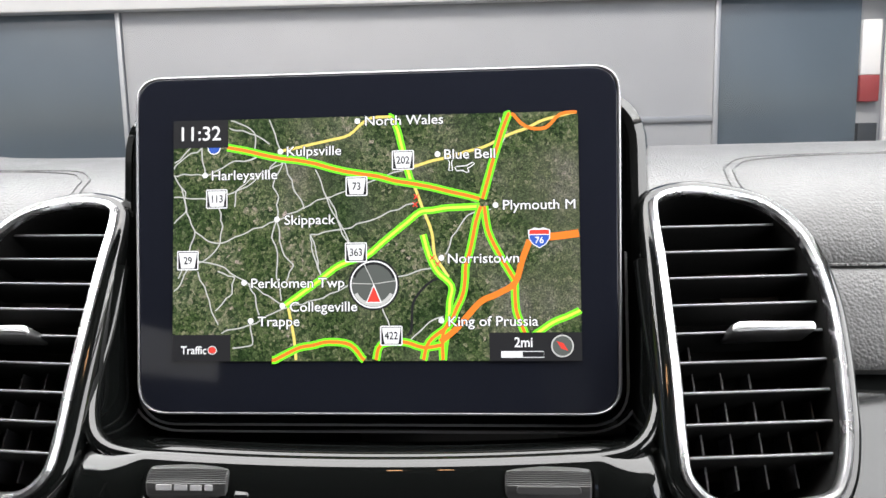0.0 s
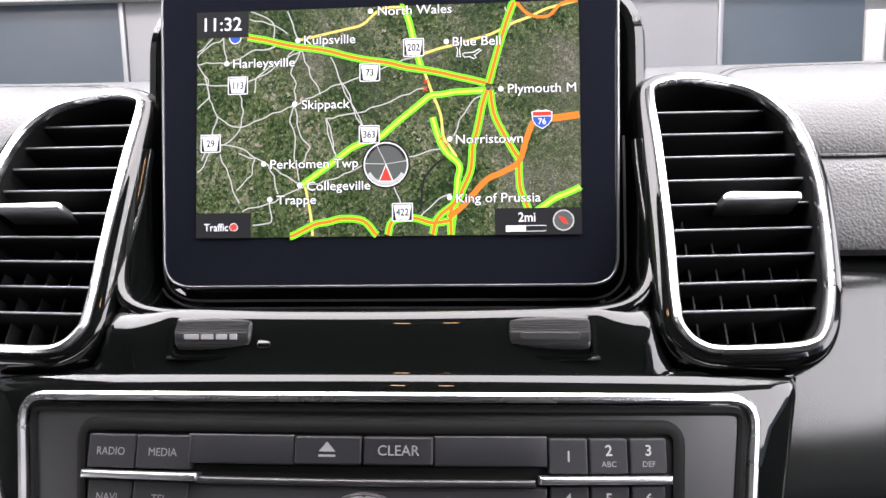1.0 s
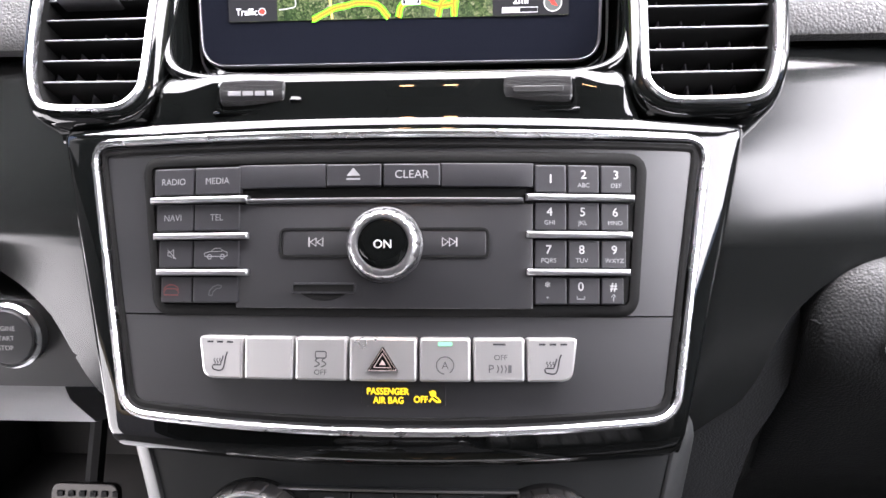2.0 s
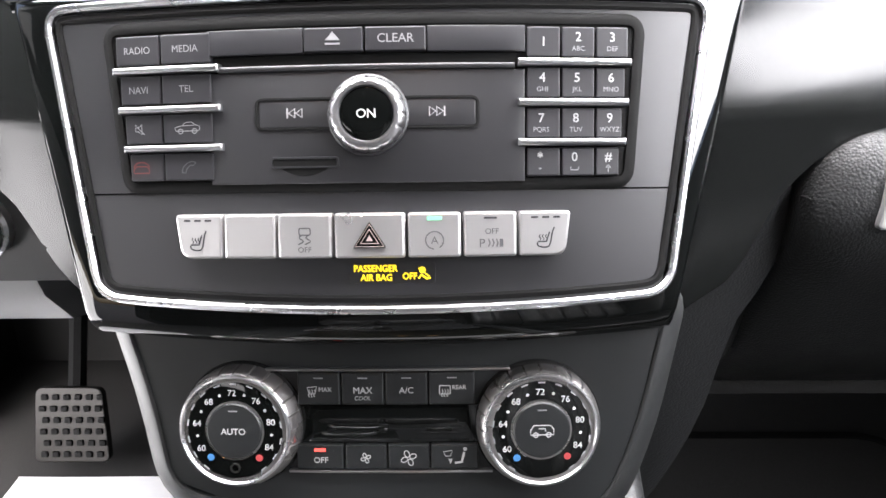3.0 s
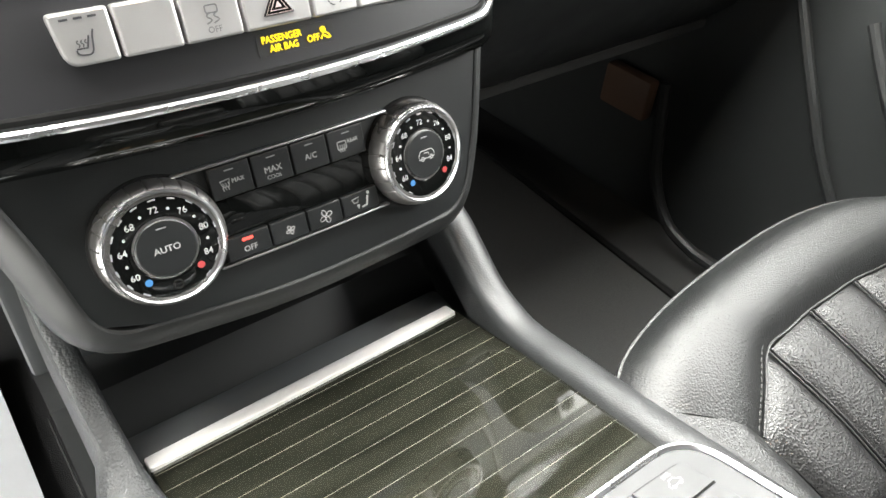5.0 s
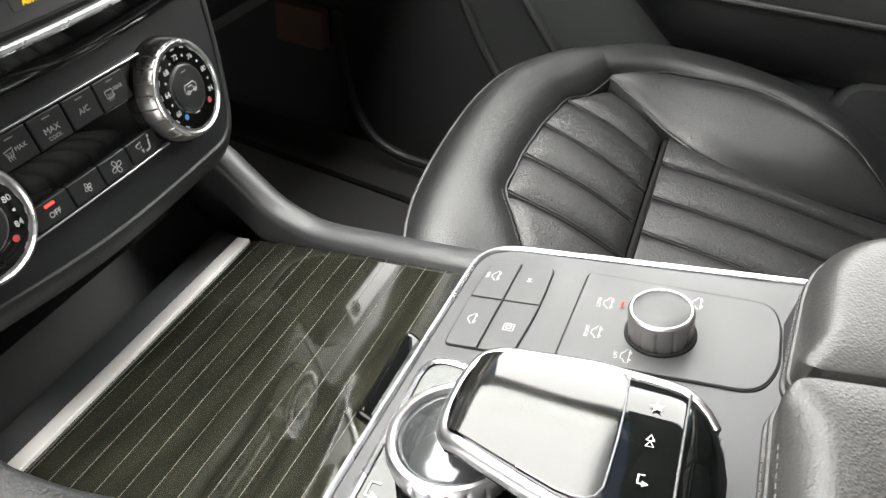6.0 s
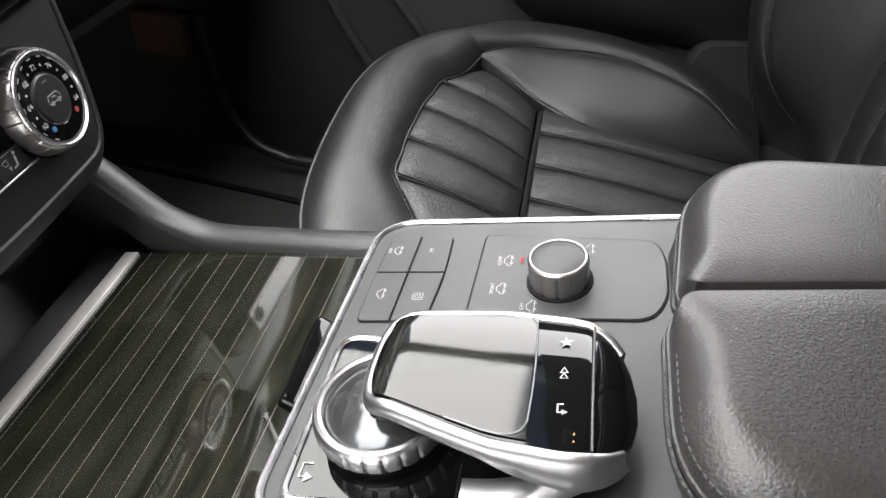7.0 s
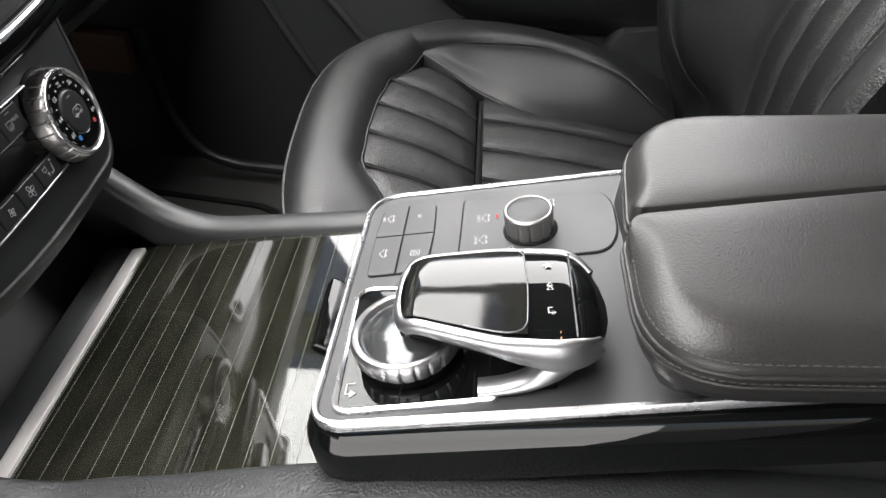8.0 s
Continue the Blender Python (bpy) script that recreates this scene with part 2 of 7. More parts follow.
SCREEN_BLACK = material("screen_glass_black", (0.008, 0.009, 0.014), 0.06, grain=5, bump=0.0, stain=0.03)
SCREEN_BLACK.node_tree.nodes["Principled BSDF"].inputs["Specular IOR Level"].default_value = 0.25


# ---- builders ----
def span(a, b, n):
    return [a + (b - a) * i / (n - 1) for i in range(n)]


def lerp(a, b, t):
    return a + (b - a) * t


origin = {}


def thing(name, at, label, category, group="", kind=""):
    ob = new(name)
    ob.location = at
    origin[ob.name] = Vector(at)
    return tagged(ob, label, category, group, kind)


def part(name, bm, mat, parent=None, label="", angle=35):
    me = bpy.data.meshes.new(name)
    bmesh.ops.recalc_face_normals(bm, faces=bm.faces)
    bm.to_mesh(me)
    bm.free()
    me.materials.append(mat)
    me.set_sharp_from_angle(angle=radians(angle))
    me.polygons.foreach_set("use_smooth", [len(p.vertices) < 5 for p in me.polygons])
    ob = new(name, me)
    if parent:
        ob.parent = parent
        ob.matrix_parent_inverse = Matrix.Translation(-origin.get(parent.name, Vector()))
    return tagged(ob, label)


def flat(u, v, w=0.0):
    return Vector((u, v, w))


class Face:
    """A panel face: u along x, v up its slope, w outwards; it may bow back towards its sides (bow), lean back to one side (lean) or turn (side)."""

    def __init__(self, at, tangent, bow=0.0, side=0.0, lean=0.0):
        self.at, self.t, self.bow, self.side, self.lean = Vector(at), Vector(tangent).normalized(), bow, side, lean
        self.back = -Vector((1, 0, 0)).cross(self.t).normalized()

    def __call__(self, u, v, w=0.0):
        du = Vector((1, self.side, 0)) + self.back * (2 * self.bow * u + self.lean)
        n = du.cross(self.t).normalized()
        return self.at + Vector((u, self.side * u, 0)) + self.back * (self.bow * u * u + self.lean * u) + v * self.t + w * n


RADIO = Face((0, 0.2147, 1.0633), (0, 0.36, 1), bow=0.85)
CLIMATE = Face((0, 0.1924, 0.9428), (0, 0.37, 1), bow=0.55)
SCREEN = Face((0, 0.300, 1.16), (0, math.tan(radians(10.5)), 1))
VENT_R = Face((0.122, 0.254, 1.124), (0, 0.70, 1), side=0.1)
VENT_L = Face((-0.122, 0.254, 1.124), (0, 0.70, 1), side=-0.1)
DECK = Face((-0.007, -0.008, 0.886), (0, 1, -0.25))


def level(face, u, v):
    """A flat face that touches a bowed one at (u, v); it counts from there."""
    return Face(face(u, v, 0), face.t, side=face.side, lean=2 * face.bow * u + face.lean)


def fillet(pts, r, n=5):
    """A closed outline with rounded corners; r is one radius or one a corner."""
    out, k = [], len(pts)
    for i in range(k):
        p, a, b = Vector(pts[i]), Vector(pts[i - 1]), Vector(pts[(i + 1) % k])
        rr = r[i] if isinstance(r, (list, tuple)) else r
        da, db = (a - p), (b - p)
        rr = min(rr, da.length * 0.49, db.length * 0.49)
        if rr < 1e-6:
            out.append(p)
            continue
        s, e = p + da.normalized() * rr, p + db.normalized() * rr
        for j in range(n + 1):
            t = j / n
            out.append((1 - t) ** 2 * s + 2 * t * (1 - t) * p + t * t * e)
    return out


def box2(u0, v0, u1, v1, r=0.001, n=4):
    return fillet([(u0, v0), (u1, v0), (u1, v1), (u0, v1)], r, n)


def disc(cu, cv, r, n=40, r2=None):
    r2 = r2 or r
    return [Vector((cu + r * math.cos(2 * math.pi * i / n), cv + r2 * math.sin(2 * math.pi * i / n))) for i in range(n)]


def smooth_loop(pts, n=6, closed=True):
    """A smooth curve through points of any dimension."""
    k, out = len(pts), []
    P = [Vector(p) for p in pts]
    for i in range(k if closed else k - 1):
        if closed:
            p0, p1, p2, p3 = P[i - 1], P[i], P[(i + 1) % k], P[(i + 2) % k]
        else:
            p0, p1, p2, p3 = P[max(i - 1, 0)], P[i], P[i + 1], P[min(i + 2, k - 1)]
        for j in range(n):
            t = j / n
            out.append(0.5 * (2 * p1 + (p2 - p0) * t + (2 * p0 - 5 * p1 + 4 * p2 - p3) * t * t + (3 * p1 - p0 - 3 * p2 + p3) * t ** 3))
    if not closed:
        out.append(P[-1])
    return out


def outward(outline):
    k = len(outline)
    area = sum(outline[i - 1].x * outline[i].y - outline[i].x * outline[i - 1].y for i in range(k))
    sgn = 1 if area > 0 else -1
    res = []
    for i in range(k):
        d1 = (outline[i] - outline[i - 1])
        d2 = (outline[(i + 1) % k] - outline[i])
        d = (d1.normalized() if d1.length > 1e-9 else Vector((0, 0))) + (d2.normalized() if d2.length > 1e-9 else Vector((0, 0)))
        d = d.normalized() if d.length > 1e-9 else Vector((1, 0))
        res.append(Vector((d.y, -d.x)) * sgn)
    return res


def ring(face, outline, profile, bm=None, closed=True, cap=False, cap0=False):
    """Sweeps a profile of (out, w) along an outline on a face."""
    bm = bm or bmesh.new()
    outline = [Vector((p[0], p[1])) for p in outline]
    nrm = outward(outline)
    rows = [[bm.verts.new(face(p.x + a * q.x, p.y + a * q.y, w)) for a, w in profile] for p, q in zip(outline, nrm)]
    k, m = len(rows), len(profile)
    for i in range(k):
        r, s = rows[i], rows[(i + 1) % k]
        for j in range(m if closed else m - 1):
            bm.faces.new((r[j], r[(j + 1) % m], s[(j + 1) % m], s[j]))
    if cap:
        bm.faces.new([r[-1] for r in rows])
    if cap0:
        bm.faces.new([r[0] for r in rows])
    return bm


def plate(face, outline, w0, w1, edge=0.0006, bm=None, back=True):
    """A slab on a face with a rounded upper edge."""
    e = edge
    return ring(face, outline, [(0, w0), (0, w1 - e), (-0.3 * e, w1 - 0.3 * e), (-e, w1)], bm, closed=False, cap=True, cap0=back)


def lathe(face, cu, cv, profile, n=48, bm=None, wave=None):
    """Turned shape about the face's normal at (cu, cv): rows of (radius, w)."""
    bm = bm or bmesh.new()
    rows = []
    for r, w in profile:
        row = []
        for i in range(n):
            a = 2 * math.pi * i / n
            k = wave(i, r, w) if wave else 1.0
            row.append(bm.verts.new(face(cu + r * k * math.cos(a), cv + r * k * math.sin(a), w)))
        rows.append(row)
    for r, s in zip(rows, rows[1:]):
        for i in range(n):
            bm.faces.new((r[i], r[(i + 1) % n], s[(i + 1) % n], s[i]))
    bm.faces.new(rows[0])
    bm.faces.new(rows[-1])
    return bm


def surface(fn, us, vs, bm=None, thick=None):
    """A sheet fn(u, v) over a grid; thick: a vector that gives it a back."""
    bm = bm or bmesh.new()
    g = [[bm.verts.new(fn(u, v)) for v in vs] for u in us]
    for i in range(len(us) - 1):
        for j in range(len(vs) - 1):
            bm.faces.new((g[i][j], g[i + 1][j], g[i + 1][j + 1], g[i][j + 1]))
    if thick is not None:
        h = [[bm.verts.new(Vector(fn(u, v)) + Vector(thick)) for v in vs] for u in us]
        a, b = len(us) - 1, len(vs) - 1
        for i in range(a):
            for j in range(b):
                bm.faces.new((h[i][j], h[i][j + 1], h[i + 1][j + 1], h[i + 1][j]))
        for i in range(a):
            bm.faces.new((g[i][0], h[i][0], h[i + 1][0], g[i + 1][0]))
            bm.faces.new((g[i][b], g[i + 1][b], h[i + 1][b], h[i][b]))
        for j in range(b):
            bm.faces.new((g[0][j], g[0][j + 1], h[0][j + 1], h[0][j]))
            bm.faces.new((g[a][j], h[a][j], h[a][j + 1], g[a][j + 1]))
    return bm


def slab(face, u0, v0, u1, v1, w0, w1, edge=0.0005, nu=None, nv=None):
    """A rectangular plate that follows a bowed face, with rounded edges."""
    e = edge
    nu = nu or max(2, int(abs(u1 - u0) / 0.006))
    nv = nv or max(2, int(abs(v1 - v0) / 0.012))
    us = [u0, u0 + 0.15 * e, u0 + 0.5 * e] + span(u0 + e, u1 - e, nu) + [u1 - 0.5 * e, u1 - 0.15 * e, u1]
    vs = [v0, v0 + 0.15 * e, v0 + 0.5 * e] + span(v0 + e, v1 - e, nv) + [v1 - 0.5 * e, v1 - 0.15 * e, v1]

    def drop(d):
        return e * (1 - math.sqrt(max(0.0, 1 - max(0.0, 1 - d / e) ** 2)))

    bm = bmesh.new()
    g = [[bm.verts.new(face(u, v, w1 - max(drop(min(u - u0, u1 - u)), drop(min(v - v0, v1 - v))))) for v in vs] for u in us]
    for i in range(len(us) - 1):
        for j in range(len(vs) - 1):
            bm.faces.new((g[i][j], g[i + 1][j], g[i + 1][j + 1], g[i][j + 1]))
    loop = [(i, 0) for i in range(len(us))] + [(len(us) - 1, j) for j in range(1, len(vs))] + [(i, len(vs) - 1) for i in range(len(us) - 2, -1, -1)] + [(0, j) for j in range(len(vs) - 2, 0, -1)]
    low = [bm.verts.new(face(us[i], vs[j], w0)) for i, j in loop]
    for k in range(len(loop)):
        (i, j), (p, q) = loop[k], loop[(k + 1) % len(loop)]
        bm.faces.new((g[i][j], g[p][q], low[(k + 1) % len(loop)], low[k]))
    return bm


def tube(path, r, bm=None, n=8, up=(0, 0, 1), r2=None, closed=False):
    """A rod along points; r across, r2 along up."""
    bm = bm or bmesh.new()
    P = [Vector(p) for p in path]
    rows = []
    for i, p in enumerate(P):
        if closed:
            d = (P[(i + 1) % len(P)] - P[i - 1]).normalized()
        else:
            d = (P[min(i + 1, len(P) - 1)] - P[max(i - 1, 0)]).normalized()
        s = d.cross(Vector(up))
        s = s.normalized() if s.length > 1e-6 else Vector((1, 0, 0))
        t = s.cross(d)
        rows.append([bm.verts.new(p + s * r * math.cos(2 * math.pi * k / n) + t * (r2 or r) * math.sin(2 * math.pi * k / n)) for k in range(n)])
    m = len(rows)
    for i in range(m if closed else m - 1):
        a, b = rows[i], rows[(i + 1) % m]
        for k in range(n):
            bm.faces.new((a[k], a[(k + 1) % n], b[(k + 1) % n], b[k]))
    if not closed:
        bm.faces.new(rows[0])
        bm.faces.new(rows[-1])
    return bm


def block(x0, y0, z0, x1, y1, z1, r=0.004, seg=2, bm=None):
    """A box with rounded edges."""
    b = bmesh.new()
    bmesh.ops.create_cube(b, size=1)
    for v in b.verts:
        v.co = Vector((x0 + (v.co.x + 0.5) * (x1 - x0), y0 + (v.co.y + 0.5) * (y1 - y0), z0 + (v.co.z + 0.5) * (z1 - z0)))
    if r:
        bmesh.ops.bevel(b, geom=b.edges[:], offset=r, segments=seg, affect="EDGES", profile=0.5)
    return b


def profile_solid(pts_fn, xs, close=True):
    """A solid swept along x: pts_fn(x) gives the section's (y, z) points at x."""
    bm = bmesh.new()
    rows = [[bm.verts.new((x, y, z)) for y, z in pts_fn(x)] for x in xs]
    m = len(rows[0])
    for a, b in zip(rows, rows[1:]):
        for j in range(m if close else m - 1):
            bm.faces.new((a[j], a[(j + 1) % m], b[(j + 1) % m], b[j]))
    if close:
        bm.faces.new(rows[0])
        bm.faces.new(rows[-1])
    return bm


def ribbon(face, pts, width, w, bm=None, closed=False):
    """A flat line of that width printed on a face."""
    bm = bm or bmesh.new()
    P = [Vector((p[0], p[1])) for p in pts]
    rows, k = [], len(P)
    for i, p in enumerate(P):
        a = P[i - 1] if (closed or i > 0) else p
        b = P[(i + 1) % k] if (closed or i < k - 1) else p
        d = (b - a)
        d = d.normalized() if d.length > 1e-9 else Vector((1, 0))
        s = Vector((-d.y, d.x)) * width / 2
        rows.append((bm.verts.new(face(p.x + s.x, p.y + s.y, w)), bm.verts.new(face(p.x - s.x, p.y - s.y, w))))
    for i in range(k if closed else k - 1):
        r, s = rows[i], rows[(i + 1) % k]
        bm.faces.new((r[0], r[1], s[1], s[0]))
    return bm


def patch(face, outline, w, bm=None):
    bm = bm or bmesh.new()
    bm.faces.new([bm.verts.new(face(p[0], p[1], w)) for p in outline])
    return bm


WORDS = ("RADIO", "MEDIA", "NAVI", "TEL", "CLEAR", "ON", "1", "2", "3", "4", "5", "6", "7", "8", "9", "0", "#", "*", "+", "ABC", "DEF", "GHI", "JKL",
         "MNO", "PQRS", "TUV", "WXYZ", "OFF", "PASSENGER", "AIR BAG", "AUTO", "MAX", "COOL", "A/C", "REAR", "60", "64", "68", "72", "76", "80", "84",
         "11:32", "Traffic", "2mi", "North Wales", "Kulpsville", "Harleysville", "Skippack", "Perkiomen Twp", "Collegeville", "Trappe", "Blue Bell",
         "Plymouth M", "Norristown", "King of Prussia", "202", "73", "113", "29", "363", "422", "P", "A", "Take Pride", "ENGINE", "START", "STOP",
         "SPORT", "COMF", "DSR", "M", "H")
made = []
for word in WORDS:
    curve = bpy.data.curves.new("word", "FONT")
    curve.body, curve.size, curve.resolution_u = word, 1.0, 3
    curve.align_x, curve.align_y = "CENTER", "CENTER"
    made.append((word, new("word", curve)))
graph = bpy.context.evaluated_depsgraph_get()
GLYPHS = {}
for word, ob in made:
    me = bpy.data.meshes.new_from_object(ob.evaluated_get(graph))
    GLYPHS[word] = ([v.co.copy() for v in me.vertices], [tuple(p.vertices) for p in me.polygons])
    bpy.data.meshes.remove(me)
for word, ob in made:
    data = ob.data
    bpy.data.objects.remove(ob)
    bpy.data.curves.remove(data)
CAP = max(v.y for v in GLYPHS["H"][0]) - min(v.y for v in GLYPHS["H"][0])
MIDDLE = (max(v.y for v in GLYPHS["H"][0]) + min(v.y for v in GLYPHS["H"][0])) / 2


def lettering(face, word, u, v, height, w, bm=None, wide=1.0, bold=0.0, turn=0.0, left=False, slant=0.0):
    """A word on a face; height: of its capitals."""
    bm = bm or bmesh.new()
    co, polys = GLYPHS[word]
    k = height / CAP
    x0 = min(c.x for c in co) if left else 0
    ca, sa = math.cos(turn), math.sin(turn)
    for du, dv in ([(0, 0)] if not bold else [(-bold, 0), (bold, 0), (0, bold), (0, -bold)]):
        vs = []
        for c in co:
            a, b = (c.x - x0) * k * wide + du, (c.y - MIDDLE) * k + dv
            a += slant * b
            vs.append(bm.verts.new(face(u + a * ca - b * sa, v + a * sa + b * ca, w)))
        for p in polys:
            bm.faces.new([vs[i] for i in p])
        w += 0.00001
    return bm


# ---- the setting: ground, facade, cabin shell ----
def setting(name, bm, mat, label, category, parent=None):
    ob = part(name, bm, mat, parent)
    return tagged(ob, label, category, kind="structure")


ASPHALT = material("wet_asphalt", (0.06, 0.06, 0.062), 0.8, grain=60, bump=0.4, depth=0.01, spread=0.25)
WALL_GREY = material("grey_wall_panel", (0.40, 0.41, 0.42), 0.5, grain=2.0, bump=0.1, depth=0.02, spread=0.10)
WALL_WHITE = material("white_fascia", (0.85, 0.85, 0.84), 0.6, grain=3, spread=0.05)
TINTED = material("tinted_window", (0.10, 0.13, 0.155), 0.08, grain=0.8, bump=0.05, depth=0.02, spread=0.25)
FRAME_GREY = material("aluminium_frame", (0.45, 0.46, 0.47), 0.4, metal=0.6, grain=20, spread=0.05)
SIGN_RED = material("red_panel", (0.30, 0.04, 0.04), 0.5, grain=8, spread=0.1)
SIGN_DARK = material("dark_panel", (0.03, 0.035, 0.04), 0.4, grain=8, spread=0.1)

bm = bmesh.new()
bmesh.ops.create_circle(bm, cap_ends=True, radius=400, segments=64)
setting("ground", bm, ASPHALT, "grey asphalt forecourt round the car", "ground")

facade = thing("facade", (0, 7.0, 0), "light grey panelled building with tinted windows", "building", kind="structure")
part("wall", block(-14, 7.06, 0, 14, 7.4, 4.6, 0.01), WALL_GREY, facade)
bm = block(-14, 6.86, 2.600, 14, 7.06, 3.9, 0.02)
for p in bm.verts:
    p.co.z -= 0.0108 * p.co.x
part("fascia", bm, WALL_WHITE, facade, "white fascia band")
part("panel", block(-3.55, 6.98, 0.02, 2.14, 7.06, 2.66, 0.01), WALL_GREY, facade)
for x in (-3.576, 2.162):
    part("post", block(x - 0.024, 6.95, 0, x + 0.024, 7.06, 2.70, 0.006), FRAME_GREY, facade)
part("ledge", block(-3.54, 6.95, 1.445, 2.138, 6.985, 1.505, 0.01), FRAME_GREY, facade)
for x0, x1 in ((-6.2, -3.60), (2.186, 3.46), (4.2, 6.0)):
    part("window", block(x0, 7.0, 0.4, x1, 7.06, 2.70, 0.005), TINTED, facade, "blue-grey tinted window")
part("sign_panel", block(3.465, 6.97, 1.838, 3.64, 7.05, 2.335, 0.01), WALL_WHITE, facade, "white upper panel")
part("sign_panel", block(3.465, 6.968, 1.595, 3.64, 7.05, 1.838, 0.01), SIGN_RED, facade, "red panel")
part("sign_panel", block(3.465, 6.966, 1.0, 3.64, 7.05, 1.40, 0.01), SIGN_DARK, facade, "dark lower panel")
part("post", block(3.655, 6.9, 0, 3.70, 6.96, 3.0, 0.01), WALL_WHITE, facade)

setting("floor", block(-0.80, -2.3, 0.40, 0.80, 1.0, 0.45, 0.0), CARPET, "black carpeted car floor", "floor")
setting("firewall", block(-0.80, 0.98, 0.40, 0.80, 1.02, 1.22, 0.0), CARPET, "black carpeted firewall of the footwells", "wall")


def roof_z(x, y):
    return 1.70 - 0.10 * (x / 0.68) ** 4 - 0.05 * max(0, (y + 0.3) / 0.4) ** 2


for n, x0, x1, y0, y1 in (("ceiling", -0.70, 0.70, -2.3, 0.06),):
    setting(n, surface(lambda u, v: Vector((u, v, roof_z(u, v))), span(x0, x1, 11), span(y0, y1, 40), thick=(0, 0, 0.05)), LINER, "dark fabric headliner above the seats", "ceiling")
for s, n in ((-1, "wall_west"), (1, "wall_east")):
    for y0, y1, v0 in (((-2.3, 1.02, 0.0),) if s > 0 else ((-2.3, -0.50, 0.0), (-0.50, 0.62, 0.64), (0.62, 1.02, 0.0))):
        setting(n, surface(lambda u, v: Vector((s * (0.76 - 0.02 * math.sin(v * 3)), u, 0.40 + v)), span(y0, y1, 12), span(v0, 0.80, 9), thick=(s * 0.06, 0, 0)), DOOR_BLACK if s > 0 else SOFT,
                "black soft-touch side panelling", "side panel")
    for y0, x0, y1, x1, w, n2 in ((0.08, 0.66, 0.98, 0.76, 0.05, "pillar_front"), (-0.55, 0.68, -0.50, 0.76, 0.07, "pillar_middle"), (-1.6, 0.68, -1.55, 0.76, 0.10, "pillar_rear")):
        setting(n2, tube([(s * x0, y0, 1.64), (s * (x0 + x1) / 2, (y0 + y1) / 2, 1.43), (s * x1, y1, 1.19)], 0.035, n=10, up=(1, 0, 0), r2=w), LINER,
                "dark trimmed roof pillar", "pillar")
setting("wall_south", block(-0.80, -2.34, 0.40, 0.80, -2.3, 1.72, 0.0), SOFT, "black rear panel behind the seats", "wall")
PRIVACY = material("dark_privacy_glass", (0.012, 0.014, 0.014), 0.05, grain=6, bump=0.01, depth=0.01, stain=0.02)
for s, n, y1 in ((-1, "window_2", 0.30), (1, "window_3", -0.56)):
    setting(n, surface(lambda u, v: Vector((s * lerp(0.765, 0.70, v), u, lerp(1.19, 1.64, v))), span(-2.3, y1, 8), span(0, 1, 6), thick=(s * 0.004, 0, 0)), PRIVACY, "dark tinted side window", "window")
GLASS = clear_glass("windscreen_glass")
pane = setting("window_1", surface(lambda u, v: Vector((u * lerp(0.66, 0.76, v), lerp(0.06, 1.0, v) - 0.06 * u * u, lerp(1.645, 1.19, v))), span(-1, 1, 9), span(0, 1, 7), thick=(0, 0.004, 0.004)),
               GLASS, "clear laminated windscreen above the dashboard", "windscreen")
pane.visible_shadow = False

# roof console with two warm reading lamps
roof_console = thing("overhead_console", (0.0, -0.10, 1.66), "black overhead console with two lit reading lamps", "overhead console")
part("housing", block(-0.10, -0.22, 1.630, 0.10, 0.02, 1.70, 0.012, 3), SOFT, roof_console)
LAMP = glow("warm_lamp", (1.0, 0.55, 0.25), 26.0)
for x in (-0.045, 0.045):
    part("lamp_lens", block(x - 0.014, -0.09, 1.624, x + 0.014, -0.072, 1.634, 0.003), LAMP, roof_console, "warm lit lamp lens")


# ---- dashboard ----
dashboard = thing("dashboard", (0, 0.45, 1.10), "black leather dashboard with gloss black trim and stitched seams", "dashboard")


def hood(x):
    """The rise of the instrument hood over the driver's side."""
    return 0.030 * math.exp(-((x + 0.47) / 0.10) ** 2)


def top_section(x):
    h = hood(x)
    f = 0.05 * max(0.0, abs(x) - 0.25)
    return [(0.347 + f, 1.192), (0.3475 + f, 1.1965), (0.3525 + f, 1.2055), (0.3600 + f, 1.2155 + h * 0.2), (0.3700 + f, 1.2245 + h * 0.4), (0.385, 1.2330 + h * 0.7), (0.41, 1.2405 + h), (0.46, 1.2468 + h), (0.52, 1.2476 + h * 0.8),
            (0.60, 1.2450 + h * 0.3), (0.75, 1.235), (0.985, 1.19), (0.985, 1.12), (0.45, 1.12), (0.36, 1.185)]


part("top_pad", profile_solid(top_section, span(-0.75, 0.75, 61)), DASH, dashboard, "grained leather top pad")


def face_section(x):
    f = 0.05 * max(0.0, abs(x) - 0.25)
    return [(0.3465 + f, 1.1905), (0.3420 + f, 1.1870), (0.3355 + f, 1.176), (0.3290 + f, 1.163), (0.3240 + f, 1.152), (0.3240 + f, 1.148), (0.3285 + f, 1.1445), (0.40, 1.144), (0.40, 1.1905)]


WING = ((0.140, 0.915), (0.1653, 0.9234), (0.1784, 0.9333), (0.1918, 0.9430), (0.2010, 0.9590), (0.2075, 0.9800), (0.2125, 0.9950), (0.2186, 1.0040), (0.2274, 1.0142), (0.2419, 1.0248), (0.2620, 1.0324), (0.300, 1.0355), (0.80, 1.036))


def wing_low(x):
    """Lower edge of the gloss strip: level, then sweeping down beside the stack."""
    for (x0, z0), (x1, z1) in zip(WING, WING[1:]):
        if x <= x1:
            return lerp(z0, z1, (x - x0) / (x1 - x0))
    return WING[-1][1]


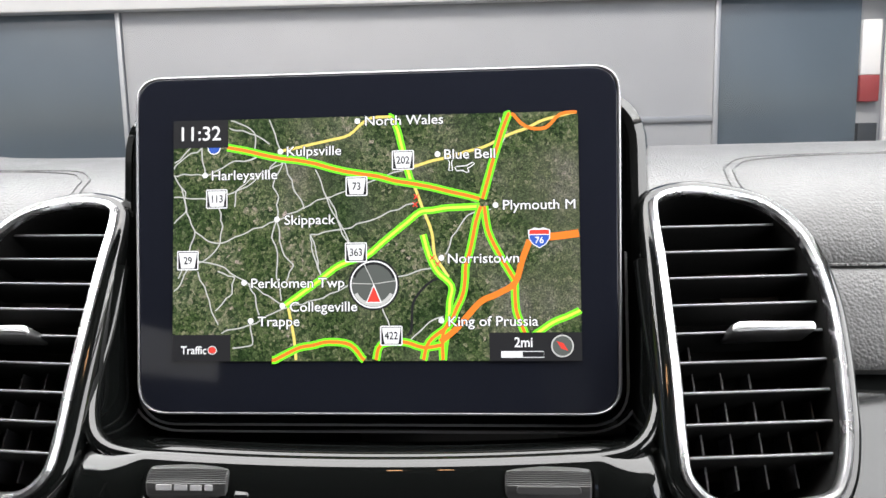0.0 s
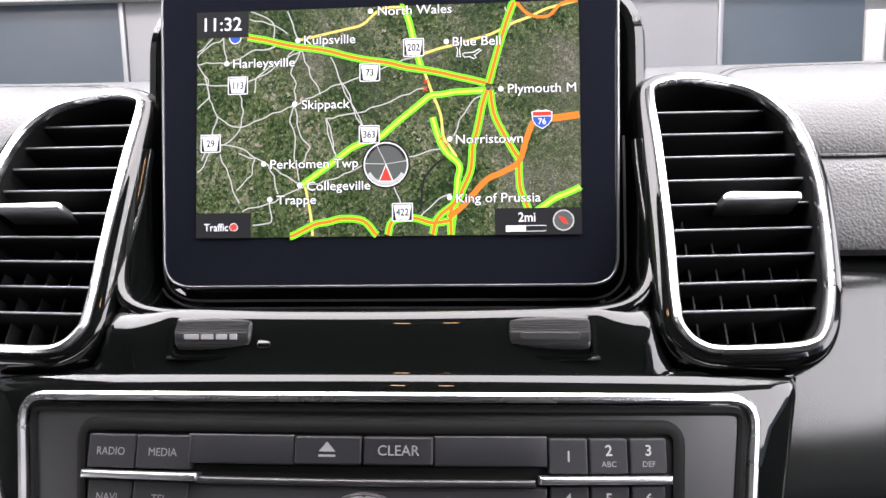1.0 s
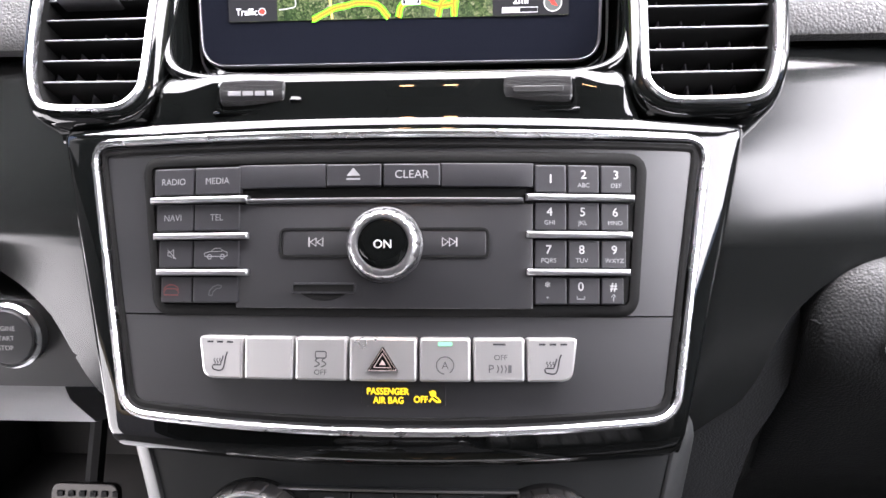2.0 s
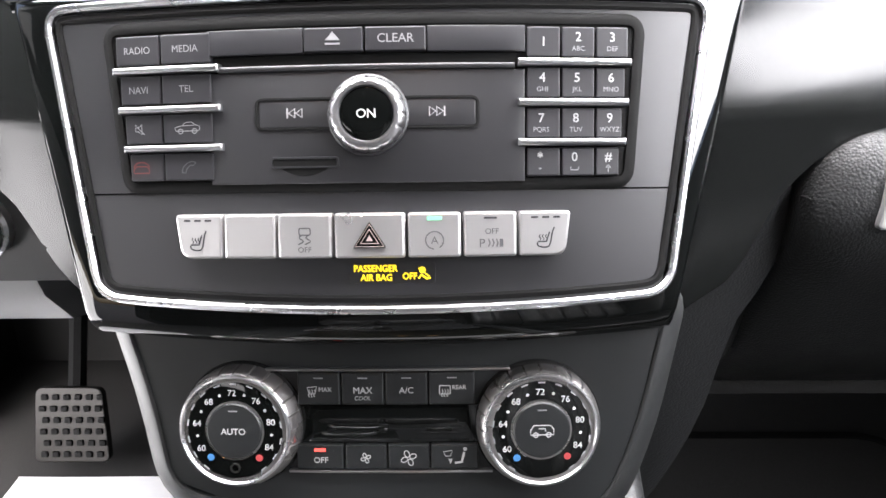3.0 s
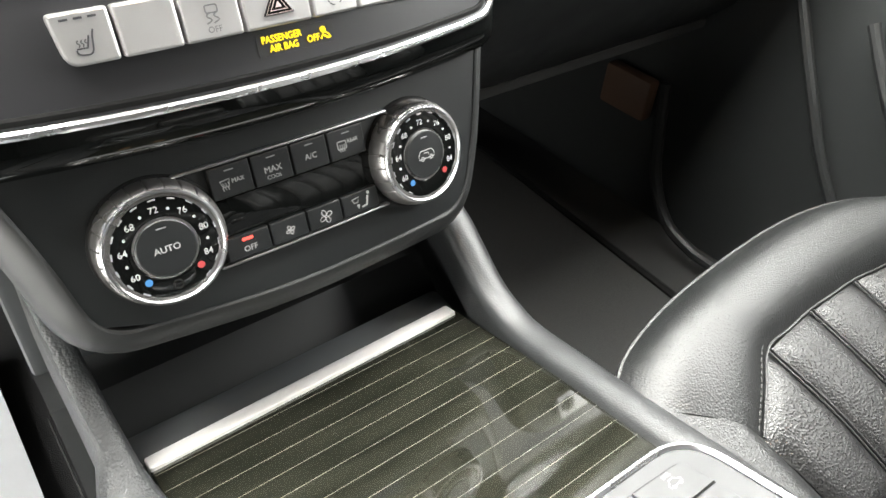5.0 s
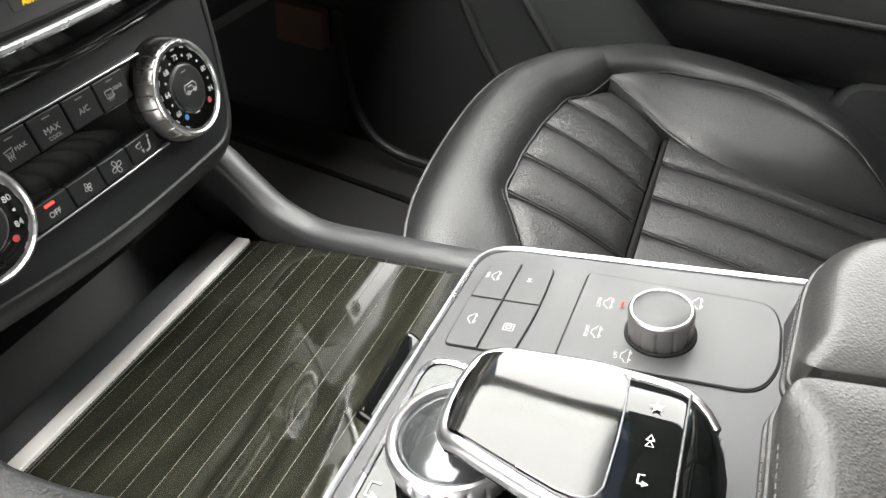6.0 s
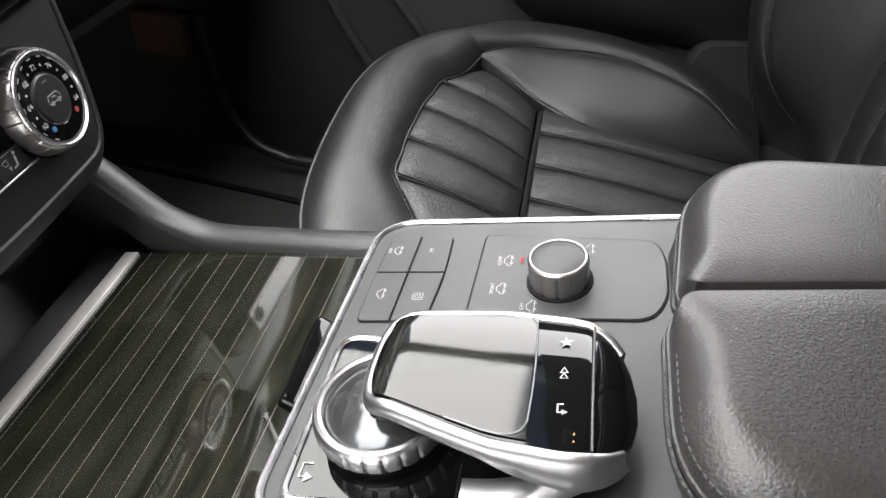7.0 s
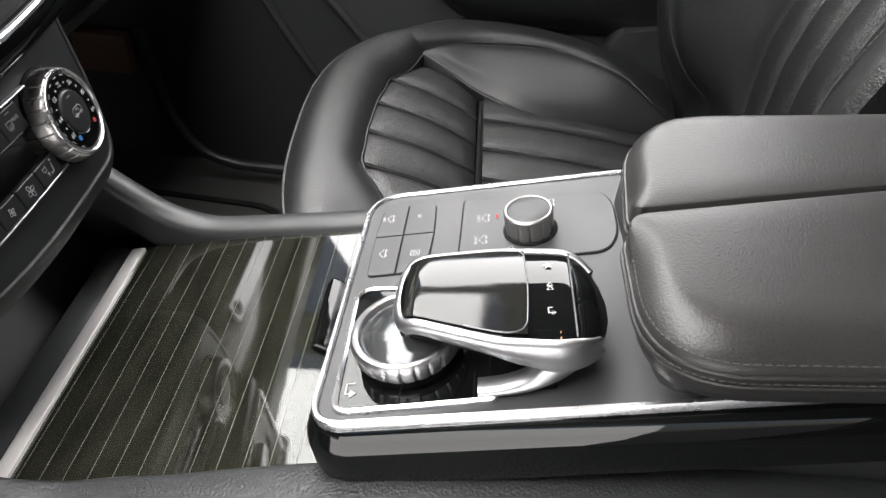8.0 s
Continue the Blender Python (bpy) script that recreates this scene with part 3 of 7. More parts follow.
def trim_section(x):
    f = 0.16 * max(0.0, abs(x) - 0.17)
    rows = [(0.352, 0.0), (0.331, 0.0004), (0.3255, 0.0022), (0.3205, 0.0065), (0.3160, 0.0145), (0.3130, 0.0225), (0.3090, 0.0335), (0.3042, 0.0455), (0.2985, 0.0595), (0.2935, 0.0735), (0.2892, 0.0875), (0.2862, 0.1000), (0.2845, 0.1090), (0.2836, 0.1150), (0.2838, 0.1190)]
    low = wing_low(abs(x))
    z0 = 1.1415 - 0.85 * 0.1190
    under = [(0.2838 + 0.10 * (z0 - z), z) for z in (lerp(z0, low, k / 7) for k in range(1, 8))]
    return [(y + f, 1.1415 - 0.85 * d) for y, d in rows] + [(y + f, z) for y, z in under] + [(under[-1][0] + f + 0.004, low - 0.0012), (0.44, low), (0.44, 1.1415)]


for s, near in ((1, 0.14), (-1, 0.14)):
    xs = [s * x for x in span(near, 0.27, 40) + span(0.28, 0.75, 16)]
    part("face_pad", profile_solid(face_section, xs), DASH, dashboard, "leather face pad")
    part("decor_trim", profile_solid(trim_section, xs), DECOR, dashboard, "gloss black decor strip")
    part("core", profile_solid(lambda x: [(0.36, 1.195), (0.36, 0.90), (0.97, 0.80), (0.97, 1.19)], xs), SHADE, dashboard)
for z, y in ((1.1912, 0.3460),):
    for s in (1, -1):
        part("seam", tube([(s * x, y + 0.05 * max(0.0, x - 0.25), z) for x in span(0.15, 0.74, 24)], 0.0011), LEATHER, dashboard, "sewn seam")
def dash_z(x, y):
    """Height of the top pad at x, y."""
    prof = top_section(x)[1:12]
    for (y0, z0), (y1, z1) in zip(prof, prof[1:]):
        if y0 <= y <= y1:
            return lerp(z0, z1, (y - y0) / (y1 - y0))
    return prof[-1][1]


for turn in (1, -1):
    path = smooth_loop([Vector((turn * 0.184, 0.349, 0)), Vector((turn * 0.177, 0.362, 0)), Vector((turn * 0.173, 0.379, 0)), Vector((turn * 0.178, 0.397, 0)), Vector((turn * 0.202, 0.410, 0)), Vector((turn * 0.30, 0.416, 0)), Vector((turn * 0.60, 0.42, 0))], 7, closed=False)
    nrm = [Vector((-(b - a).y, (b - a).x, 0)).normalized() for a, b in zip(path, path[1:])]
    nrm.append(nrm[-1])
    for off in (-0.0022, 0.0022):
        line = [p + n * off for p, n in zip(path, nrm)]
        part("seam", tube([(p.x, p.y, dash_z(p.x, p.y) + 0.0001) for p in line], 0.0006), LEATHER, dashboard, "double sewn seam")

# glovebox with its latch
glovebox = thing("glovebox", (0.45, 0.28, 0.90), "black leather-grained glovebox with a silver latch", "glovebox")


def glove_section(x):
    e = max(0.0, (0.2640 - x) / 0.040)
    e = 1 - math.sqrt(max(0.0, 1 - e * e))
    top = 1.0375 - 0.03 * e
    return [(0.330, top), (0.305 + 0.01 * e, top - 0.003), (0.292 + 0.012 * e, top - 0.010), (0.284 + 0.014 * e, top - 0.021), (0.2785 + 0.016 * e, 0.997), (0.2775 + 0.016 * e, 0.986), (0.2805 + 0.016 * e, 0.973), (0.288 + 0.016 * e, 0.958), (0.302 + 0.014 * e, 0.938), (0.325 + 0.012 * e, 0.905), (0.350, 0.865), (0.385, 0.820), (0.42, 0.790), (0.44, 0.790), (0.44, top)]


part("lid", profile_solid(glove_section, span(0.2240, 0.2640, 15) + span(0.272, 0.72, 16)), GRAINED, glovebox, "leather-grained lid")
GLOVE = Face((0.3068, 0.2775, 0.9955), (0, 0.12, 1))
part("latch", plate(GLOVE, fillet([(-0.050, -0.0115), (0.10, -0.0080), (0.10, 0.0200), (-0.046, 0.0178)], 0.004), -0.004, 0.0030, 0.0015), SATIN, glovebox, "satin silver latch plate")
part("lock", lathe(GLOVE, -0.0355, 0.0035, [(0.0090, 0.002), (0.0090, 0.0034), (0.0083, 0.0038), (0.0077, 0.0032)], 28), CHROME, glovebox, "round key lock")
part("key_slot", plate(GLOVE, box2(-0.0368, -0.0010, -0.0342, 0.0080, 0.001), 0.0030, 0.0041, 0.0002), SHADE, glovebox)
part("lock_face", plate(GLOVE, disc(-0.0355, 0.0035, 0.0077, 24), 0.0020, 0.0036, 0.0003), SLAT, glovebox, "dark lock face")
BOLSTER = ((1.003, 0.2212), (0.975, 0.2240), (0.9506, 0.2226), (0.930, 0.2150), (0.9126, 0.2066), (0.880, 0.2010), (0.846, 0.1971), (0.820, 0.1910), (0.800, 0.1847), (0.768, 0.1717), (0.740, 0.155))


def bolster(u, j):
    """The padded side that goes on below the gloss wing, beside the climate panel."""
    z, right = BOLSTER[int(j)]
    x = lerp(0.100, right, u)
    return Vector((x, 0.2862 + 0.16 * max(0.0, x - 0.17) + 0.10 * (1.04 - z) + 0.003 * max(0.0, (u - 0.75) / 0.25) ** 2, z))


part("side_bolster", surface(bolster, span(0, 0.7, 6) + span(0.75, 1, 8), range(len(BOLSTER)), thick=(0, 0.04, 0)), GRAINED, dashboard, "leather-grained side bolster")
part("lower_cover", block(0.17, 0.42, 0.775, 0.74, 0.95, 0.79, 0.004), CARPET, dashboard, "footwell cover below the glovebox")


# ---- centre stack: gloss fascia ----
stack = thing("centre_stack", (0, 0.26, 1.0), "gloss black centre stack fascia with chrome frame", "dashboard console")
C0 = 0.0022


def stack_half(v):
    return lerp(0.1330, 0.1655, (v + 0.0885) / 0.1440)


def sag(u):
    """How far the lower edge of the panel hangs down at u."""
    return -0.0050 * max(0.0, 1 - ((u - 0.0045) / 0.125) ** 2)


rows_v = [(-0.081, -0.075), (-0.089, -0.055), (-0.0935, -0.030), (-0.0945, -0.012), (-0.0925, -0.004), (-0.0885, 0.0005), (-0.083, 0.002)] + [(v, 0.002) for v in span(-0.075, 0.0495, 12)] + [(0.0540, 0.0015), (0.0570, -0.001), (0.0580, -0.006), (0.0580, -0.03)]


def fascia(u, j):
    v, w = rows_v[int(j)]
    h = stack_half(v)
    k = abs(u)
    q = u * h + C0
    drop = 0.0 if k < 0.955 else -((k - 0.955) / 0.045) ** 2 * 0.006
    return RADIO(q, v + (0.8 * sag(q) if v < -0.06 else 0.0), w + drop)


us = span(-0.955, 0.955, 40)
us = [-1.0, -0.995, -0.985, -0.97] + us + [0.97, 0.985, 0.995, 1.0]
part("lower_fascia", surface(fascia, us, range(len(rows_v)), thick=(0, 0.03, 0)), GLOSS, stack, "piano black surround")
for s in (1, -1):
    part("side_cheek", surface(lambda u, j: RADIO(s * stack_half(rows_v[int(j)][0]) + C0, rows_v[int(j)][0], min(rows_v[int(j)][1], -0.002) - 0.003) + Vector((s * -0.02 * u, u * 0.12, 0)),
                               span(0, 1, 6), range(4, len(rows_v)), thick=(-s * 0.004, 0, 0)), GLOSS, stack, "piano black side")

# upper gloss fascia below the screen
upper_rows = [(0.262, 1.094), (0.2375, 1.1030), (0.2372, 1.1060), (0.2390, 1.1090), (0.2420, 1.1120), (0.2450, 1.1165), (0.2475, 1.1215), (0.2500, 1.1270), (0.2522, 1.1310), (0.2538, 1.1332), (0.2556, 1.1347), (0.2580, 1.1354), (0.2605, 1.1348), (0.2625, 1.1330), (0.2650, 1.1300), (0.2700, 1.1268), (0.2790, 1.1255), (0.2900, 1.1255)]
shelf_rows = [(0.262, 1.094), (0.2375, 1.1030), (0.2372, 1.1060), (0.2374, 1.1090), (0.2378, 1.1130), (0.2383, 1.1180), (0.2390, 1.1225), (0.2402, 1.1255), (0.2422, 1.1275), (0.2460, 1.1295), (0.2510, 1.1318), (0.2570, 1.1340), (0.2605, 1.1348), (0.2625, 1.1330), (0.2650, 1.1300), (0.2700, 1.1268), (0.2790, 1.1255), (0.2900, 1.1255)]


def upper(u, j):
    """The fascia below the screen: a rounded lip, which widens to a sloping shelf beside each thumb wheel."""
    (y, z), (y2, z2) = upper_rows[int(j)], shelf_rows[int(j)]
    k = 0.45 * min(max((abs(u - 0.003) - 0.0865) / 0.012, 0.0), 1.0)
    y, z = lerp(y, y2, k), lerp(z, z2, k)
    e = min(max((abs(u) - 0.110) / 0.008, 0.0), 1.0)
    return Vector((u, y + 0.88 * u * u, lerp(z, min(z, 1.112), e)))


part("upper_fascia", surface(upper, span(-0.166, -0.121, 8) + span(-0.118, -0.109, 7) + span(-0.107, -0.090, 6) + span(-0.0880, -0.0830, 5) + span(-0.078, 0.084, 25) + span(0.0890, 0.0940, 5) + span(0.096, 0.107, 4) + span(0.109, 0.118, 7) + span(0.121, 0.166, 8), range(len(upper_rows)), thick=(0, 0.02, -0.006)), GLOSS, stack, "piano black shelf below the screen")
lip_path = smooth_loop([(-0.1140, 0.312, 1.200), (-0.1150, 0.299, 1.175), (-0.1160, 0.2860, 1.1560), (-0.1120, 0.2745, 1.1425), (-0.1030, 0.2670, 1.1350)] + [(u, 0.2580 + 0.88 * u * u, 1.1322) for u in span(-0.090, 0.090, 13)] + [(0.1030, 0.2670, 1.1350), (0.1120, 0.2745, 1.1425), (0.1160, 0.2860, 1.1560), (0.1150, 0.299, 1.175), (0.1140, 0.312, 1.200)], 4, closed=False)
part("fascia_lip", tube(lip_path, 0.0034, n=16, up=(0, 1, 0.4)), GLOSS, stack, "rounded gloss lip below the screen")

cradle = box2(-0.1185, -0.0315, 0.1185, 0.118, 0.026, 8)
part("screen_cradle", ring(SCREEN, cradle, [(-0.012, -0.03), (0.002, -0.03), (0.003, -0.022), (0.001, -0.0165), (-0.003, -0.0145), (-0.008, -0.017), (-0.011, -0.022), (-0.013, -0.019), (-0.016, -0.018), (-0.020, -0.022), (-0.024, -0.03)], cap=False), GLOSS, stack, "stepped piano black cradle")
# thin ridges in pale grey metal: highlights of the cradle's gloss steps, painted in
for half, low, r, w in ((0.1085, -0.0292, 0.018, -0.0100), (0.1150, -0.0330, 0.026, -0.0135)):
    u_line = [(-half, 0.045)] + [tuple(p) for p in fillet([(-half, 0.045), (-half, low), (half, low), (half, 0.045)], [0.0005, r, r, 0.0005], 8)[1:-1]] + [(half, 0.045)]
    part("cradle_glint", tube([SCREEN(u, v, w) for u, v in u_line], 0.0006), SLAT_EDGE, stack, "fine grey ridge that draws the highlight on the cradle's step")
part("cradle_back", plate(SCREEN, box2(-0.118, -0.036, 0.118, 0.110, 0.03), -0.045, -0.026, 0.002), GLOSS, stack)


frame_line = fillet([(-0.1390, 0.0490), (0.1448, 0.0490), (0.1285, -0.0755)] + [(u, -0.0755 + sag(u)) for u in span(0.1045, -0.0955, 9)] + [(-0.1185, -0.0755)], [0.011, 0.011, 0.015] + [0.0] * 9 + [0.015], 7)


def dense(outline, step=0.012):
    """Adds points along an outline, so that it follows a bowed face."""
    out, k = [], len(outline)
    for i in range(k):
        a, b = outline[i], outline[(i + 1) % k]
        m = max(1, int((b - a).length / step))
        out += [a + (b - a) * (j / m) for j in range(m)]
    return out


frame_line = dense(frame_line)
part("chrome_frame", ring(RADIO, frame_line, [(-0.0017, 0.001), (-0.0018, 0.0045), (-0.0008, 0.0057), (0.0006, 0.0057), (0.0017, 0.0045), (0.0018, 0.001)]), CHROME, stack, "bright chrome frame")
part("frame_groove", ring(RADIO, frame_line, [(-0.0065, 0.001), (-0.0062, 0.0035), (-0.0050, 0.0040), (-0.0030, 0.0035), (-0.0026, 0.001)]), SHADE, stack)


def inside(v):
    return lerp(0.1205, 0.1395, (v + 0.0755) / 0.1245)


def thumb_wheel(cu, marked):
    """A ridged roller in a small gloss saddle."""
    cy, cz = 0.2575 + 0.88 * cu * cu, 1.1265
    saddle = part("wheel_saddle", ring(Face((cu, cy - 0.0075, cz), (0, 0.55, 1)), box2(-0.0172, -0.0088, 0.0172, 0.0070, 0.004), [(-0.0012, -0.006), (-0.0012, -0.0006), (-0.0004, 0.0003), (0.0008, 0.0), (0.0014, -0.006)]), GLOSS, stack, "gloss wheel surround")
    side = 1 if cu < 0 else -1
    slope = Face((cu + side * 0.0196, cy - 0.0050, cz + 0.0012), (0, 0.9, 0.42) if marked else (0, 0.66, 0.75))
    part("saddle_wing", plate(slope, fillet([(-0.0030 + side * 0.0016, -0.0080), (0.0030 + side * 0.0016, -0.0080), (0.0022 - side * 0.0012, 0.0080), (-0.0022 - side * 0.0012, 0.0080)], 0.0010), -0.006, 0.0, 0.0008), GLOSS, saddle, "sloping gloss wing of the wheel surround")
    part("saddle_sill", tube([(cu - side * 0.019, cy - 0.0105, cz - 0.0085), (cu + side * 0.016, cy - 0.0115, cz - 0.0088)], 0.0010, n=10), GLOSS, saddle)
    bm = bmesh.new()
    n, rows = 120, []

    def tooth(i):
        """Knurling in two bands, above and below the smooth middle."""
        a = abs(((i / n + 0.5) % 1.0) - 0.5) * 360
        return 0.0003 if i % 2 and 20 < a < 75 else 0.0

    for x, r in ((-0.0156, 0.0040), (-0.0155, 0.0054), (-0.0148, 0.0061), (-0.0110, 0.0065), (-0.005, 0.0067), (0, 0.0068), (0.005, 0.0067), (0.0110, 0.0065), (0.0148, 0.0061), (0.0155, 0.0054), (0.0156, 0.0040)):
        rows.append([bm.verts.new((cu + x, cy - 0.0046 - (1.0 * r + tooth(i)) * math.cos(2 * math.pi * i / n), cz - 0.0004 + (1.0 * r + tooth(i)) * math.sin(2 * math.pi * i / n))) for i in range(n)])
    for a, b in zip(rows, rows[1:]):
        for i in range(n):
            bm.faces.new((a[i], a[(i + 1) % n], b[(i + 1) % n], b[i]))
    bm.faces.new(rows[0])
    bm.faces.new(rows[-1])
    wheel = part("thumb_wheel", bm, ROLLER, stack, "ridged thumb wheel", 20)
    FW = Face((cu, cy - 0.0112, cz + 0.0006), (0, 0.25, 1))
    if marked:
        for a, b in ((-0.0110, -0.0050), (-0.0040, 0.0010), (0.0020, 0.0065), (0.0075, 0.0105)):
            part("wheel_mark", plate(FW, box2(a, -0.0011, b, 0.0011, 0.0004), -0.001, 0.0004, 0.0002), LEGEND_DIM, wheel, "pale wheel marking")
    else:
        part("wheel_mark", plate(FW, box2(-0.0115, -0.0014, 0.0115, 0.0014, 0.0012), -0.001, 0.0006, 0.0003), ROLLER, wheel)


thumb_wheel(-0.0635, True)
thumb_wheel(0.0700, False)


# ---- navigation screen ----
screen = thing("navigation_screen", (0, 0.31, 1.21), "black framed navigation screen showing a lit road map", "screen")
body = fillet([(-0.1035, -0.0225), (0.1035, -0.0225), (0.1057, 0.1245), (-0.1057, 0.1245)], [0.013, 0.013, 0.012, 0.012], 7)
part("shell", ring(SCREEN, body, [(-0.004, -0.0135), (-0.001, -0.012), (0.0002, -0.009), (0.0006, -0.004), (0.0004, -0.001)], closed=False, cap0=True), SOFT, screen, "matt black shell")
part("bezel_edge", ring(SCREEN, body, [(-0.0009, -0.0010), (0.0006, -0.0010), (0.0004, 0.0003), (-0.0003, 0.0008), (-0.0009, 0.0003)]), SLAT_EDGE, screen, "thin grey edge")
glass = part("glass", plate(SCREEN, [p * 0.9885 + Vector((0, 0.0005)) for p in body], -0.001, 0.0008, 0.0003), SCREEN_BLACK, screen, "black glass front")


def spot(x, y):
    """Display grid (1440 wide, 850 high, from the upper left) to the screen's face."""
    return (-0.0880 + 0.1757 * x / 1440, 0.1050 - 0.1050 * y / 850)


display = part("display", patch(SCREEN, [spot(0, 0), spot(1440, 0), spot(1440, 850), spot(0, 850)], 0.0012), MAP_GROUND, screen, "lit satellite map")


wander = random.Random(11)


def winding(pts, step, swing):
    """Points along a road every step or so, each a little off the straight line."""
    out = [pts[0]]
    for a, b in zip(pts, pts[1:]):
        k = max(1, round(math.hypot(b[0] - a[0], b[1] - a[1]) / step))
        for i in range(1, k):
            out.append((lerp(a[0], b[0], i / k) + wander.uniform(-swing, swing), lerp(a[1], b[1], i / k) + wander.uniform(-swing, swing)))
        out.append(b)
    return out


def road(pts, width, mat, w, name="road_line", bend=4):
    px = smooth_loop([Vector(spot(*p)) for p in pts], bend, closed=False)
    (x0, y1), (x1, y0) = spot(4, 4), spot(1436, 846)
    px = [Vector((min(max(p.x, x0), x1), min(max(p.y, y0), y1))) for p in px]
    px = [p for i, p in enumerate(px) if i == 0 or (p - px[i - 1]).length > 1e-6]
    part(name, ribbon(SCREEN, px, width * 0.000122, w), mat, display)


def minor(*pts):
    road(winding(pts, 26, 5), 4.5, MAP_GREY, 0.00125, "minor_road", 2)


def yellow(*pts):
    road(winding(pts, 60, 3), 10, MAP_YELLOW, 0.00130)


def green(*pts):
    way = winding(pts, 60, 3)
    road(way, 25, MAP_GREEN, 0.00135)
    road(way, 9, MAP_LIME, 0.00138)


def jam(*pts):
    way = winding(pts, 60, 3)
    road(way, 28, MAP_GREEN, 0.00140)
    road(way, 12, MAP_ORANGE, 0.00145)


def slow(*pts, width=21):
    road(pts, width, MAP_ORANGE, 0.00145)


minor((211, 0), (269, 26), (300, 57), (302, 138), (271, 147))
minor((351, 3), (373, 58), (394, 116))
minor((-9, 172), (42, 133), (104, 97))
minor((-9, 197), (64, 194), (116, 199))
minor((104, 97), (116, 175), (116, 199))
minor((116, 199), (229, 147), (332, 135))
minor((-7, 274), (76, 279), (159, 281), (272, 238), (404, 140))
minor((1, 365), (46, 325), (45, 254), (2, 193))
minor((159, 281), (182, 377), (172, 437), (132, 486), (91, 506))
minor((91, 500), (174, 517), (256, 567), (399, 656))
minor((57, 525), (31, 575), (1, 604))
minor((92, 536), (124, 615), (167, 723))
minor((176, 437), (274, 399), (376, 360), (385, 280), (364, 240), (404, 150))
minor((376, 360), (397, 460), (438, 519), (409, 578))
minor((376, 360), (518, 293), (639, 255))
minor((699, 236), (800, 198), (850, 179))
minor((517, 183), (558, 283), (599, 364), (650, 463))
minor((870, 308), (760, 346), (619, 393), (498, 412), (509, 481), (540, 560))
minor((404, 150), (436, 241), (477, 322))
minor((164, 536), (226, 557), (216, 616), (156, 674))
minor((178, 753), (279, 724), (410, 666))
minor((283, 714), (290, 792), (219, 804))
minor((410, 666), (520, 638), (640, 586))
minor((640, 586), (799, 562), (948, 525))
minor((700, 522), (730, 601), (779, 736))
minor((1136, 332), (1057, 351), (998, 428), (977, 486))
minor((1170, 17), (1189, 77), (1139, 155))
minor((966, 699), (917, 718), (877, 756), (848, 785))
yellow((394, 116), (516, 92), (639, 64), (699, 15), (780, -13))
yellow((830, 189), (980, 152), (1119, 115), (1199, 77), (1318, 30), (1444, 0))
yellow((870, 249), (899, 329), (929, 408), (938, 486), (987, 564))
yellow((420, 666), (437, 754), (447, 851))
green((780, -21), (810, 48), (836, 149), (864, 249))
green((409, 657), (520, 579), (600, 521), (700, 487), (800, 406), (889, 338), (979, 326), (1097, 322))
green((1107, 293), (1142, 175), (1180, 57), (1200, -10))
green((899, 417), (918, 486), (947, 544), (996, 593), (986, 699), (965, 852))
green((1256, 777), (1344, 720), (1440, 679))
jam((198, 99), (332, 129), (517, 163), (679, 202), (860, 239), (999, 271), (1097, 296))
jam((361, 851), (461, 803), (561, 784), (640, 794), (690, 851))
jam((1101, 322), (1072, 429), (1046, 526), (1035, 623), (985, 728), (916, 785), (896, 852))
jam((1113, 322), (1126, 410), (1164, 489), (1215, 576))
jam((1215, 586), (1219, 682), (1256, 777))
jam((1107, 297), (1142, 175), (1180, 57), (1206, -10))
jam((965, 852), (965, 757), (985, 718))
jam((730, 851), (749, 794), (828, 785), (897, 804), (965, 795))
slow((1272, 432), (1349, 429), (1440, 419), width=26)
minor((0, 150), (40, 120), (90, 70), (140, 20))
minor((20, 560), (60, 470), (80, 395), (50, 330), (30, 240))
minor((80, 395), (130, 430), (176, 437))
minor((205, 30), (255, 40), (300, 57), (351, 90))
minor((404, 150), (370, 170), (300, 200), (229, 260), (225, 310))
minor((376, 360), (360, 420), (380, 470), (377, 560), (395, 640))
minor((256, 567), (300, 620), (315, 690))
minor((560, 280), (590, 330), (612, 410), (640, 460))
minor((498, 412), (520, 480), (536, 545))
slow((1268, 441), (1241, 509), (1215, 586), (1152, 624), (1093, 652), (1014, 738), (956, 785))
slow((1210, -2), (1259, 49), (1327, 56), (1377, 12), (1444, -2), width=12)


def label_on_map(word, x, y, dot=None, size=33):
    u, v = spot(x, y)
    part("name_shadow", lettering(SCREEN, word, u, v, size * 0.000122, 0.00160, bold=0.00034, left=True, wide=1.08), MAP_BLACK, display)
    part("place_name", lettering(SCREEN, word, u, v, size * 0.000122, 0.00165, bold=0.00005, left=True, wide=1.08), MAP_WHITE, display)
    if dot:
        part("place_dot", patch(SCREEN, disc(*spot(*dot), 0.00125, 16), 0.00162), MAP_WHITE, display)


for word, x, y, dx, dy in (("North Wales", 697, 17, 669, 17), ("Kulpsville", 416, 118, 392, 118), ("Harleysville", 143, 198, 118, 197), ("Skippack", 407, 359, 380, 356),
                           ("Perkiomen Twp", 287, 579, 261, 577), ("Collegeville", 426, 662, 399, 658), ("Trappe", 311, 712, 285, 710), ("Blue Bell", 976, 140, 952, 139),
                           ("Norristown", 985, 500, 962, 498), ("King of Prussia", 985, 715, 960, 712)):
    label_on_map(word, x, y, (dx, dy))
label_on_map("Plymouth M", 1178, 319, (1152, 319))


